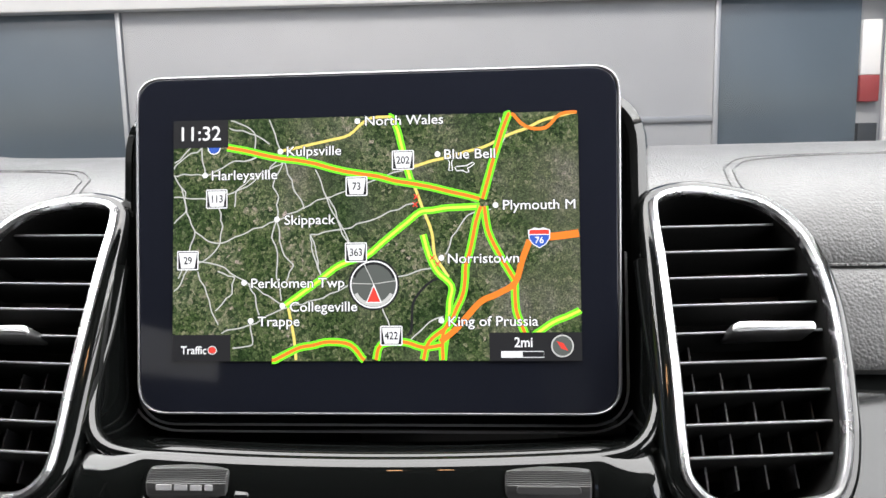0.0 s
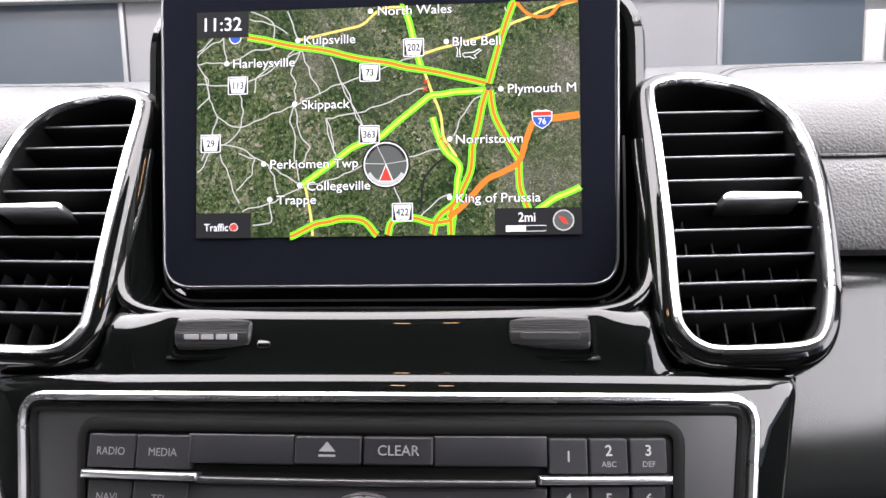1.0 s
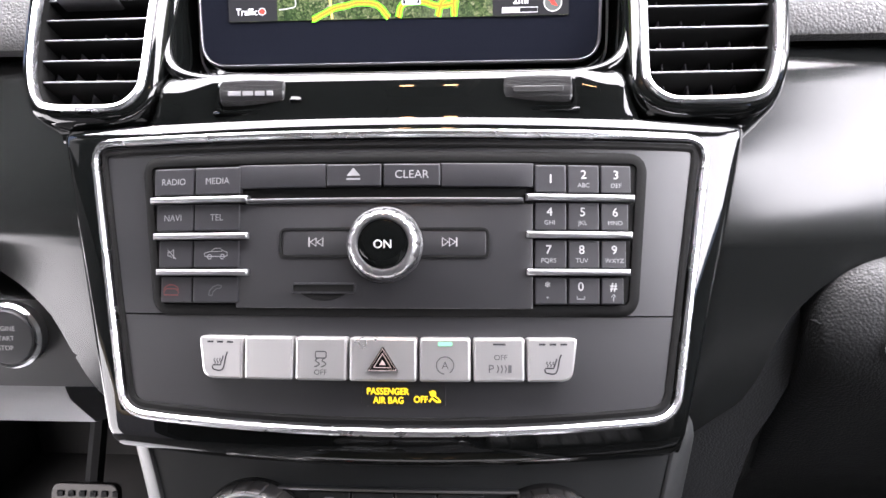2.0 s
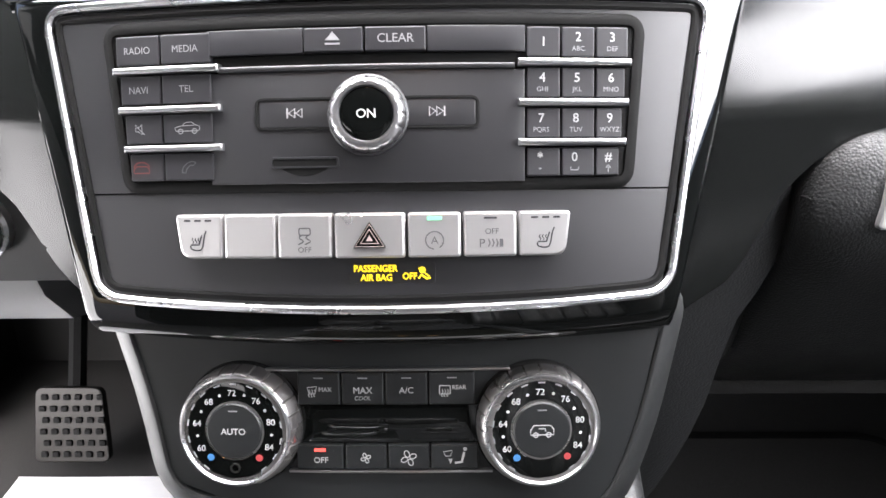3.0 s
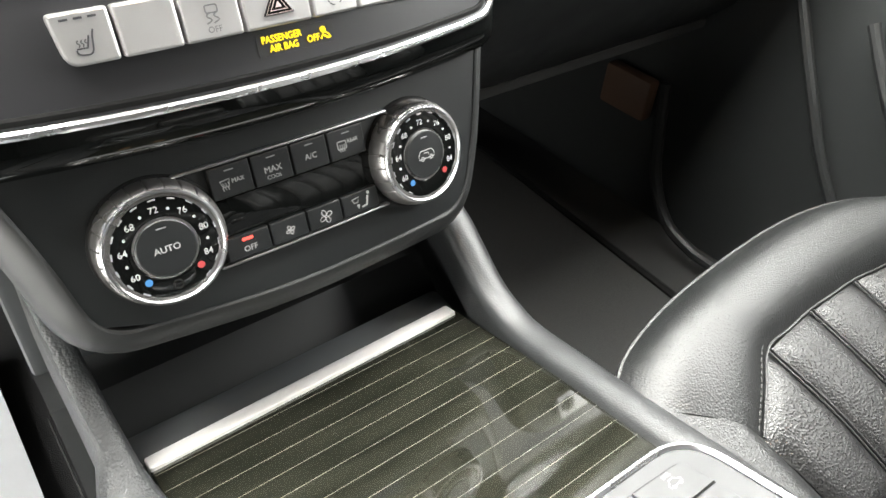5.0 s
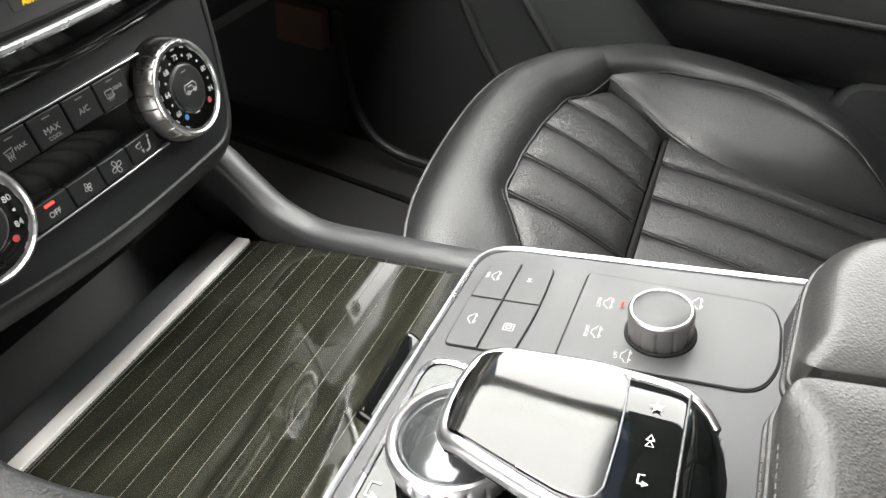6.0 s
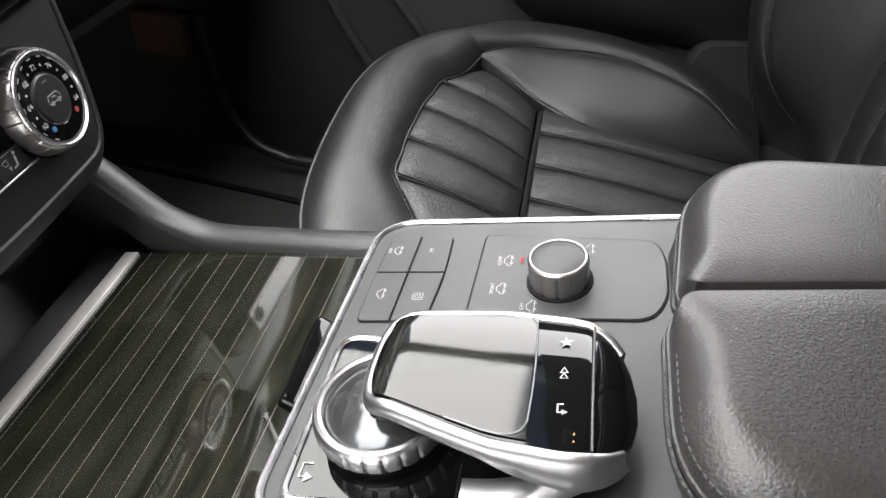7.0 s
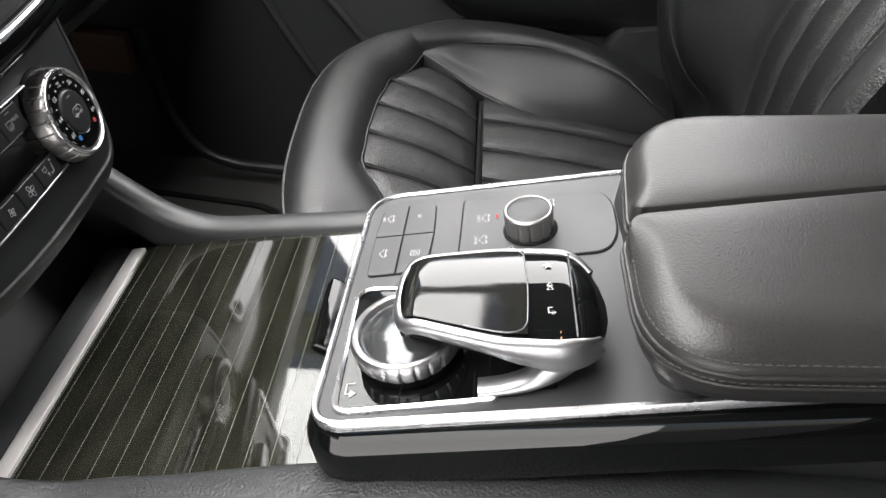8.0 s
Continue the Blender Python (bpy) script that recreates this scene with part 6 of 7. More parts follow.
def clip(outline, inside):
    """The part of an outline where inside(u, v) is positive."""
    out = []
    for a, b in zip(outline, outline[1:] + outline[:1]):
        fa_, fb_ = inside(*a), inside(*b)
        if fa_ >= 0:
            out.append(a)
        if (fa_ >= 0) != (fb_ >= 0):
            out.append(a.lerp(b, fa_ / (fa_ - fb_)))
    return out


inset = [Vector(p) - n * 0.0006 for p, n in zip(key_field, outward([Vector(p) for p in key_field]))]
for n, (right, rear) in enumerate(((0, 0), (1, 0), (0, 1), (1, 1))):
    piece = clip(inset, lambda u, v: (u - 0.0475) if right else (0.0465 - u))
    piece = clip(piece, lambda u, v: (-0.0120 - 0.04 * (u - 0.044) - v) if rear else (v + 0.0110 + 0.04 * (u - 0.044)))
    k = part("key", plate(DECK, piece, 0.0, 0.0011, 0.0003), CONSOLE, deck)
    cu, cv = (0.0292, 0.0640)[right], (-0.0018, -0.0202)[rear]
    if n == 1:
        car_sign(cu, cv - 0.001, k, LEGEND, 0.0013, 1.15)
        part("legend", lettering(DECK, "DSR", cu, cv + 0.0034, 0.0016, 0.0013), LEGEND, k)
    elif n == 3:
        part("legend", lettering(DECK, "M", cu, cv, 0.0026, 0.0013), LEGEND, k)
    elif n == 0:
        car_sign(cu + 0.002, cv, k, LEGEND, 0.0013, 1.15)
    else:
        part("legend", ribbon(DECK, box2(cu - 0.0022, cv - 0.0024, cu + 0.0022, cv + 0.0024, 0.0003), 0.00034, 0.0013, closed=True), LEGEND, k)
        part("legend", ribbon(DECK, box2(cu - 0.0010, cv - 0.0012, cu + 0.0010, cv + 0.0012, 0.0003), 0.00034, 0.0013, closed=True), LEGEND, k)

mode_line = fillet([(0.0160, -0.1255), (0.0300, -0.1325), (0.0560, -0.1330), (0.0700, -0.1290), (0.0762, -0.0470), (0.0165, -0.0450)], [0.010, 0.020, 0.020, 0.010, 0.003, 0.003], 6)
mode = part("mode_plate", plate(DECK, mode_line, -0.002, 0.0012, 0.0004), CONSOLE, deck, "satin grey mode plate")
part("plate_gap", ring(DECK, mode_line, [(0.0000, 0.0), (0.0000, 0.0006), (0.0007, 0.0006), (0.0009, 0.0)]), SHADE, deck)
ku, kv = 0.0405, -0.0855
part("knob_shadow_gap", lathe(DECK, ku, kv, [(0.0153, 0.001), (0.0152, 0.0022), (0.0145, 0.0024)], 48), SHADE, deck)
selector = part("mode_knob", lathe(DECK, ku, kv, [(0.0137, 0.001), (0.0137, 0.0118), (0.0139, 0.0136), (0.0137, 0.0148), (0.0129, 0.0155), (0.0121, 0.0154), (0.0119, 0.0148)], 96,
                                   wave=lambda i, r, w: 0.945 if (i % 8 == 0 and w < 0.0120) else 1.0), GRIP_METAL, deck, "ridged chrome mode knob")
part("knob_cap", lathe(DECK, ku, kv, [(0.0120, 0.0135), (0.0119, 0.0149), (0.0114, 0.0152), (0.006, 0.0153), (0.002, 0.0153)], 48), CONSOLE, selector, "matt grey cap")
for cu, cv, word in ((0.0550, -0.0605, "COMF"), (0.0348, -0.0592, "SPORT"), (0.0634, -0.0986, ""), (0.0230, -0.0740, "OFF")):
    car_sign(cu, cv, mode, LEGEND, 0.0015, 1.25)
    if word:
        part("legend", lettering(DECK, word, cu, cv + 0.0044, 0.0017, 0.0015), LEGEND, mode)
part("indicator", ribbon(DECK, [(0.0530, -0.0668), (0.0566, -0.0668)], 0.0012, 0.0021), RED_LED, mode, "lit red indicator")

# dial recess with gloss floor and chrome line
rec_line = fillet([(-0.0782, -0.066), (-0.0060, -0.066), (0.0030, 0.0085), (-0.0800, 0.0085)], [0.003, 0.003, 0.012, 0.008], 6)
part("recess_floor", plate(DECK, rec_line, -0.004, 0.0010, 0.0002), GLOSS, deck, "gloss black recess floor")
part("arch_floor", plate(DECK, box2(-0.0738, -0.0930, -0.0060, -0.0632, 0.002), -0.004, 0.0030, 0.0004), GLOSS, deck, "gloss black floor below the arch")
part("recess_chrome", ring(DECK, rec_line, [(-0.0016, 0.000), (-0.0016, 0.0018), (-0.0004, 0.0026), (0.0010, 0.0022), (0.0016, 0.0006), (0.0016, 0.000)]), CHROME, deck, "chrome recess line")
for v in (-0.022, -0.056):
    part("key_gap", plate(DECK, box2(-0.078, v - 0.0004, -0.060, v + 0.0004, 0.0002), 0.0, 0.0012, 0.0001), SHADE, deck)
part("legend", ribbon(DECK, [(-0.0700, 0.0010), (-0.0700, 0.0040), (-0.0640, 0.0040), (-0.0640, 0.0000)], 0.0008, 0.0014), LEGEND, deck)
part("legend", patch(DECK, [(-0.0722, 0.0020), (-0.0678, 0.0020), (-0.0700, -0.0014)], 0.0014), LEGEND, deck)

# rotary controller with touchpad arch
ctrl = thing("touchpad_controller", tuple(DECK(-0.045, -0.04, 0)), "silver and gloss black touchpad arch over a chrome rotary dial", "controller")
du, dv = -0.0455, -0.0245
wheel = part("rotary_dial", lathe(DECK, du, dv, [(0.0240, 0.001), (0.0254, 0.0035), (0.0251, 0.0060), (0.0235, 0.0075)], 72), GLOSS, ctrl, "gloss black dial base")
part("grip_ring", lathe(DECK, du, dv, [(0.0246, 0.0060), (0.0262, 0.0085), (0.0267, 0.0125), (0.0261, 0.0155), (0.0250, 0.0170), (0.0236, 0.0174), (0.0224, 0.0168), (0.0215, 0.0150), (0.0208, 0.0115)], 144,
                        wave=lambda i, r, w: 0.965 if (i % 6 == 0 and w < 0.0150 and r > 0.0240) else 1.0), SILVER, wheel, "ridged chrome dial ring")
part("dial_cap", lathe(DECK, du, dv, [(0.0214, 0.0116), (0.0212, 0.0150), (0.0195, 0.0164), (0.0150, 0.0184), (0.0090, 0.0200), (0.004, 0.0207), (0.0005, 0.0209)], 56), DOME, wheel, "polished dark grey domed cap")


PC = -0.0460


def arch(u, v):
    """Height of the touchpad's top over the deck."""
    t = (v + 0.0262) / -0.0910
    rise = 0.0402 - 0.0035 * t - 0.0040 * max(0.0, t - 0.15) - 0.0055 * max(0.0, 1 - t / 0.13) ** 2
    return rise - 0.0024 * ((u - PC) / 0.025) ** 2 - (0.013 * ((t - 0.80) / 0.2) ** 2 if t > 0.8 else 0)


def pad_half(t):
    """Left and right reach of the pad at t, 0 at its front, 1 at its back."""
    a = lerp(0.0180, 0.0292, min(t / 0.50, 1) ** 0.75)
    if t > 0.70:
        a *= max(0.0, 1 - ((t - 0.70) / 0.302) ** 2.6) ** (1 / 2.6)
    if t < 0.07:
        a *= max(0.0, 1 - ((0.07 - t) / 0.0701) ** 3) ** (1 / 3)
    return a


def pad_point(s, t, drop=0.0, grow=0.0):
    v = lerp(-0.0262, -0.1172, t)
    u = PC + lerp(0.005, -0.002, t) + s * (pad_half(t) + grow)
    return DECK(u, v, arch(u, v) - drop)


ts = [0.0, 0.0008, 0.003, 0.008, 0.016, 0.03, 0.048, 0.07, 0.1] + span(0.15, 0.82, 12) + [0.87, 0.91, 0.95, 0.98, 1.0]
part("pad_body", surface(lambda s, t: pad_point(s, t, 0.0012 * s ** 6), span(-1, 1, 21), ts, thick=(0, 0, -0.010)), GLOSS, ctrl, "gloss black pad body")
TOUCH = material("touch_surface", (0.010, 0.010, 0.009), 0.06, coat=0.1, grain=5000, bump=0.03, depth=0.0001, stain=0.03)
part("touch_pad", surface(lambda s, t: pad_point(s * 0.93, t, -0.0006), span(-1, 1, 17), [0.035, 0.042, 0.05, 0.06, 0.08, 0.10] + span(0.14, 0.625, 10)), TOUCH, ctrl, "glossy touch surface")
edge_line = [(0.93, 0.600)] + [(s, 0.615 + 0.02 * (1 - s * s)) for s in span(0.8, -0.72, 10)] + [(-0.84, 0.605), (-0.90, 0.575), (-0.92, 0.53), (-0.925, 0.47), (-0.925, 0.40), (-0.925, 0.33)]
part("pad_line", tube([pad_point(s, t, -0.0007) for s, t in edge_line], 0.00036, up=(0, 0, 1)), SLAT_EDGE, ctrl, "silver line round the touch surface")
part("pad_line", tube([pad_point(s * 0.97, 0.845, -0.0004) for s in span(-1, 1, 15)], 0.0005, up=(0, 0, 1)), SLAT, ctrl)
def band_depth(t):
    """The silver band deepens from the pad's front towards its back."""
    return lerp(0.0060, 0.0130, min(max(t, 0.0) / 0.80, 1.0) ** 1.5)


rim_ts = [t for t in ts if t <= 0.95]
rim = [(-1, t) for t in reversed(rim_ts)] + [(1, t) for t in rim_ts[1:]]
rim_line = [Vector((PC + lerp(0.005, -0.002, t) + side * pad_half(t), lerp(-0.0262, -0.1172, t))) for side, t in rim]
rim_way = []
for k in range(len(rim_line)):
    along_rim = rim_line[min(k + 1, len(rim_line) - 1)] - rim_line[max(k - 1, 0)]
    rim_way.append(Vector((-along_rim.y, along_rim.x)).normalized())
bmr = bmesh.new()
rows = []
for (side, t), p, q in zip(rim, rim_line, rim_way):
    d = band_depth(t)
    curl = min(max(1 - (t - 0.48) / 0.12, 0.0), 1.0)
    fade = 1.0 if t < 0.78 else max(0.15, 1 - ((t - 0.78) / 0.20) ** 2)
    rows.append([bmr.verts.new(DECK(p.x + q.x * g, p.y + q.y * g, arch(p.x, p.y) - w)) for g, w in
                 ((-0.0012, 0.0006), (-0.0002, -0.0004), (0.0016, 0.0002), (0.0032 * fade, 0.0022), (0.0030 * fade, 0.0022 + d * 0.5 * fade), (lerp(0.0034, 0.0008, curl) * fade, 0.0022 + d * fade), (lerp(0.0026, -0.004, curl), 0.0034 + d * fade))])
for a, b in zip(rows, rows[1:]):
    for j in range(6):
        bmr.faces.new((a[j], a[j + 1], b[j + 1], b[j]))
part("silver_band", bmr, SILVER, ctrl, "satin silver band round the pad", 85)
for s in (-1, 1):
    bm = bmesh.new()
    rows = []
    fore = smooth_loop([pad_point(s, 0.44, 0.0060, 0.0006), pad_point(s, 0.58, 0.0120, 0.0010), pad_point(s, 0.68, 0.0180, 0.0008), DECK(PC + s * 0.0280, -0.0860, 0.0155), DECK(PC + s * 0.0282, -0.0800, 0.0095), DECK(PC + s * 0.0284, -0.0700, 0.0060), DECK(PC + s * 0.0285, -0.0580, 0.0050)], 5, closed=False)
    aft = smooth_loop([pad_point(s, 0.92, 0.0030, -0.0010), pad_point(s, 0.90, 0.0100, 0.0000), DECK(PC + s * 0.0278, -0.1075, 0.0200), DECK(PC + s * 0.0285, -0.1010, 0.0120), DECK(PC + s * 0.0290, -0.0915, 0.0055), DECK(PC + s * 0.0292, -0.0780, 0.0012), DECK(PC + s * 0.0292, -0.0580, 0.0006)], 5, closed=False)
    for pa, pb in zip(fore, aft):
        o = Vector((s, 0, 0))
        rows.append([bm.verts.new(p) for p in (pa - o * 0.006, pa, pa.lerp(pb, 0.2) + o * 0.0020, pa.lerp(pb, 0.5) + o * 0.0028, pa.lerp(pb, 0.8) + o * 0.0020, pb, pb - o * 0.006)])
    for a, b in zip(rows, rows[1:]):
        for j in range(7):
            bm.faces.new((a[j], a[(j + 1) % 7], b[(j + 1) % 7], b[j]))
    bm.faces.new(rows[0])
    bm.faces.new(rows[-1])
    part("arch_leg", bm, SILVER, ctrl, "satin silver arch leg", 85)


def pad_mark(s, t, pts, wd=0.0007, closed=False):
    base = pad_point(s, t, -0.0006)
    bm = ribbon(lambda a, b, w: base + Vector((a, b, -b * 0.28 + 0.0002)), pts, wd, 0, closed=closed)
    part("legend", bm, LEGEND, ctrl)


star = pad_point(0.50, 0.74, -0.0006)
part("legend", patch(lambda a, b, w: star + Vector((a, b, -b * 0.28 + 0.0003)), [(r * math.cos(a), r * math.sin(a)) for a, r in ((0.1 + math.pi * i / 5, (0.0026, 0.0010)[i % 2]) for i in range(10))], 0), LEGEND, ctrl)
for d in (-0.0012, 0.0012):
    pad_mark(0.0, 0.74, [(-0.0013 + d, 0.0012), (0.0009 + d, 0.0), (-0.0013 + d, -0.0012)], 0.0006, True)
pad_mark(-0.50, 0.74, [(-0.0014, -0.0010), (-0.0014, 0.0014), (0.0018, 0.0014), (0.0018, -0.0004)], 0.0006)
pad_mark(-0.50, 0.74, [(-0.0024, 0.0000), (-0.0004, 0.0000), (-0.0014, -0.0016)], 0.0004, True)

# armrest: two soft lids over a body
armrest = thing("armrest", (-0.025, -0.30, 0.85), "padded black leather centre armrest with twin stitched lids", "armrest")
part("body", block(-0.088, -0.62, 0.80, 0.066, -0.138, 0.950, 0.014, 3), SOFT, armrest, "black armrest box")


LIDF = Face((0, -0.121, 0.974), (0, 1, -0.12))


def gap_x(v):
    """Where the lids meet, further over to the passenger's side towards the back."""
    return -0.0337 + 0.0250 * min(-v / 0.16, 1.0) + 0.0035 * min(max((-v - 0.16) / 0.34, 0.0), 1.0)


def lid(corners, radii, mid, side, label, rise=0.0):
    """A padded lid, flat in its middle, with a soft border that falls away outside and a tight edge along the gap."""
    line = dense(fillet(corners, radii, 10), 0.008)

    def soft(p):
        """1 along the outer border, little along the gap."""
        return lerp(0.10, 1.0, min(max(side * (p.x - gap_x(p.y)) / 0.016 - 0.15, 0.0), 1.0))

    def row(t, w, fall=True):
        """The outline drawn in by t towards the lid's middle line."""
        return [bm.verts.new(LIDF(lerp(p.x, mid, t), lerp(p.y, min(max(p.y, -0.46), -0.040), t), (w * soft(p) if fall else w) + rise)) for p in line]

    bm = bmesh.new()
    rows = [row(0.16, -0.034, False), row(0.05, -0.030, False), row(0.02, -0.025, False), row(0.0, -0.0205, False)]
    rows += [row(t, w) for t, w in ((0.0, -0.0125), (0.006, -0.0108), (0.025, -0.0092), (0.06, -0.0072), (0.12, -0.0046), (0.19, -0.0022), (0.26, -0.0007), (0.33, 0.0), (0.50, 0.0), (0.70, 0.0), (0.97, 0.0))]
    for r, q in zip(rows, rows[1:]):
        for i in range(len(r)):
            bm.faces.new((r[i], r[(i + 1) % len(r)], q[(i + 1) % len(r)], q[i]))
    bm.faces.new(rows[0])
    bm.faces.new(rows[-1])
    base = part("lid", bm, LID_LEATHER, armrest, label, 60)
    for out, w in ((0.0004, -0.0140), (0.0010, -0.0185)):
        part("piping", ring(lambda a, b, h: LIDF(a, b, h + rise), line, [(out - 0.0006, w - 0.0010), (out + 0.0006, w - 0.0007), (out + 0.0008, w), (out + 0.0004, w + 0.0008), (out - 0.0006, w + 0.0010)]), LID_LEATHER, base)
    acc = bmesh.new()
    nrm = outward(line)
    for out, w in ((-0.0012, -0.0090), (0.0014, -0.0162)):
        for i in range(len(line)):
            p, q = line[i], line[(i + 1) % len(line)]
            if max(p.y, q.y) < -0.40 or soft(p) < 0.95:
                continue
            m = max(1, round((q - p).length / 0.0034))
            for k in range(m):
                a, b = p.lerp(q, (k + 0.15) / m) + nrm[i] * out, p.lerp(q, (k + 0.75) / m) + nrm[i] * out
                tube([LIDF(a.x, a.y, w + rise), LIDF(b.x, b.y, w + rise)], 0.00030, acc, n=4)
    tagged(part("stitching", acc, STITCH, base, "grey stitching"), kind="stuff")
    return base


lid([(-0.1145, -0.50), (-0.0070, -0.50), (-0.0104, -0.16), (-0.0354, 0.002), (-0.1145, 0.004)], [0.004, 0.004, 0.06, 0.010, 0.042], -0.068, -1, "padded leather lid with a faint sheen")
lid([(-0.0035, -0.50), (0.0590, -0.50), (0.0590, -0.011), (-0.0320, -0.001), (-0.0070, -0.16)], [0.004, 0.004, 0.052, 0.010, 0.06], 0.021, 1, "padded leather lid on the passenger side", 0.0005)


# ---- passenger seat ----
seat = thing("passenger_seat", (0.39, -0.15, 0.45), "black leather front passenger seat with fluted cushion and stitched bolsters", "car seat")


def along(pts, n):
    """n points evenly along a smooth curve through pts."""
    c = smooth_loop(pts, 8, closed=False)
    d = [0.0]
    for a, b in zip(c, c[1:]):
        d.append(d[-1] + (b - a).length)
    out, j = [], 0
    for k in range(n):
        s = d[-1] * k / (n - 1)
        while j < len(c) - 2 and d[j + 1] < s:
            j += 1
        t = (s - d[j]) / max(d[j + 1] - d[j], 1e-9)
        out.append(c[j].lerp(c[j + 1], min(max(t, 0), 1)))
    return out


def pillow(name, c1, c2, puff, label="", n=22, m=13, mat=None, way=(0, 0, 1), ends=(1, 1), power=4):
    """A padded panel between two sewn curves."""
    a, b = along(c1, n), along(c2, n)
    way = Vector(way).normalized()

    def fn(i, s):
        t = i / (n - 1)
        e = 1.0
        if ends[0]:
            e *= 1 - max(0.0, 1 - t / 0.12) ** 2 * ends[0]
        if ends[1]:
            e *= 1 - max(0.0, 1 - (1 - t) / 0.12) ** 2 * ends[1]
        k = 1 - abs(2 * s - 1) ** power
        return a[i].lerp(b[i], s) + way * (puff * k * e)

    return part(name, surface(fn, range(n), span(0, 1, m), thick=way * -0.02), mat or LEATHER, seat, label)


def sewn(points, r=0.0010, off=(0, 0, 0.002), mat=None):
    part("seam", tube([Vector(p) + Vector(off) for p in points], r, n=6), mat or LEATHER, seat, "raised sewn seam")


def stitches(points, off=(0, 0, 0.003), gap=0.0048):
    acc = bmesh.new()
    P = along(points, max(4, int(sum((Vector(b) - Vector(a)).length for a, b in zip(points, points[1:])) / gap)))
    for p, q in zip(P, P[1:]):
        tube([p.lerp(q, 0.15) + Vector(off), p.lerp(q, 0.75) + Vector(off)], 0.0005, acc, n=4)
    tagged(part("stitching", acc, STITCH, seat, "grey stitching"), kind="stuff")


def za(y):
    return 0.787 + 0.42 * (y - 0.036) if y > -0.072 else 0.751 + 0.18 * (y + 0.078)


fa = [(0.213, 0.000), (0.266, 0.036), (0.325, 0.039), (0.386, 0.037), (0.449, 0.029), (0.522, -0.004)]
ga = [0.226, 0.283, 0.338, 0.394, 0.452, 0.503]
for i in range(5):
    c1 = [(fa[i][0], fa[i][1], za(fa[i][1])), (lerp(fa[i][0], ga[i], 0.5), lerp(fa[i][1], -0.070, 0.5), za(lerp(fa[i][1], -0.07, 0.5)) + 0.004), (ga[i], -0.070, 0.742)]
    c2 = [(fa[i + 1][0], fa[i + 1][1], za(fa[i + 1][1])), (lerp(fa[i + 1][0], ga[i + 1], 0.5), lerp(fa[i + 1][1], -0.070, 0.5), za(lerp(fa[i + 1][1], -0.07, 0.5)) + 0.004), (ga[i + 1], -0.070, 0.742)]
    pillow("front_flute", c1, c2, 0.007, "padded flute", n=14, m=11, ends=(0.7, 0.7))
    if i:
        sewn(along(c1, 14), 0.0010, (0.0018, 0, 0.0026))
        sewn(along(c1, 14), 0.0010, (-0.0018, 0, 0.0026))
gb = [(0.215, 0.235), (0.268, 0.290), (0.322, 0.345), (0.380, 0.410), (0.444, 0.478), (0.500, 0.520)]
for i in range(5):
    def line(k):
        a, b = gb[k]
        if k == 5:
            return [(0.503, -0.078, 0.747), (0.488, -0.139, 0.737), (0.497, -0.233, 0.722), (0.515, -0.33, 0.705), (0.52, -0.40, 0.70)]
        return [(a, -0.078, 0.747), (lerp(a, b, 0.35), -0.17, za(-0.17)), (lerp(a, b, 0.7), -0.28, za(-0.28)), (b, -0.40, za(-0.40))]
    pillow("rear_flute", line(i), line(i + 1), 0.007, "padded flute", n=22, m=11, ends=(0.7, 0.3))
    if i:
        sewn(along(line(i), 22), 0.0010, (0.0018, 0, 0.0026))
        sewn(along(line(i), 22), 0.0010, (-0.0018, 0, 0.0026))

inner = [(0.528, 0.001, 0.781), (0.517, -0.040, 0.764), (0.504, -0.078, 0.749), (0.488, -0.139, 0.737), (0.497, -0.233, 0.722), (0.517, -0.325, 0.706)]
outer = [(0.532, -0.001, 0.782), (0.562, -0.026, 0.779), (0.592, -0.066, 0.775), (0.600, -0.164, 0.774), (0.566, -0.255, 0.760), (0.522, -0.327, 0.712)]
pillow("bolster_pad", inner, outer, 0.012, "smooth leather bolster pad", n=26, m=15, mat=LEATHER_FINE, ends=(0.6, 0.6))
sewn(along(outer, 40), 0.0011, (0.001, 0, 0.0030))
stitches([(p[0] - 0.004, p[1], p[2]) for p in outer[:-1]], (0, 0, 0.0050))
stitches([(p[0] + 0.005, p[1], p[2]) for p in outer[:-1]], (0, 0, 0.0046))
rim = [(0.540, 0.038, 0.802), (0.600, 0.002, 0.792), (0.650, -0.040, 0.781), (0.678, -0.135, 0.768), (0.682, -0.245, 0.748), (0.66, -0.34, 0.72)]
pillow("side_border", [(0.536, 0.004, 0.784)] + outer[1:], rim, 0.010, "leather cushion side", n=26, m=11, mat=LEATHER_FINE, ends=(0.2, 0.2))
pillow("side_skirt", rim, [(p[0] + 0.015, p[1], p[2] - 0.16) for p in rim], 0.006, "leather cushion skirt", n=26, m=9, mat=LEATHER_FINE, way=(1, 0, 0.1), ends=(0, 0))
front_in = [(lerp(fa[i][0], fa[i + 1][0], q), lerp(fa[i][1], fa[i + 1][1], q), za(lerp(fa[i][1], fa[i + 1][1], q)) + 0.0006) for i in range(5) for q in (0, 0.5)] + [(0.527, 0.000, 0.7805)]
front_out = [(0.148, 0.063, 0.775), (0.175, 0.086, 0.785), (0.225, 0.099, 0.792), (0.294, 0.105, 0.797), (0.385, 0.105, 0.801), (0.455, 0.092, 0.803), (0.510, 0.064, 0.803), (0.545, 0.034, 0.800)]
pillow("front_roll", front_in, front_out, 0.019, "smooth leather front roll", n=32, m=15, mat=LEATHER_FINE, ends=(0.15, 0.15), power=2.4)
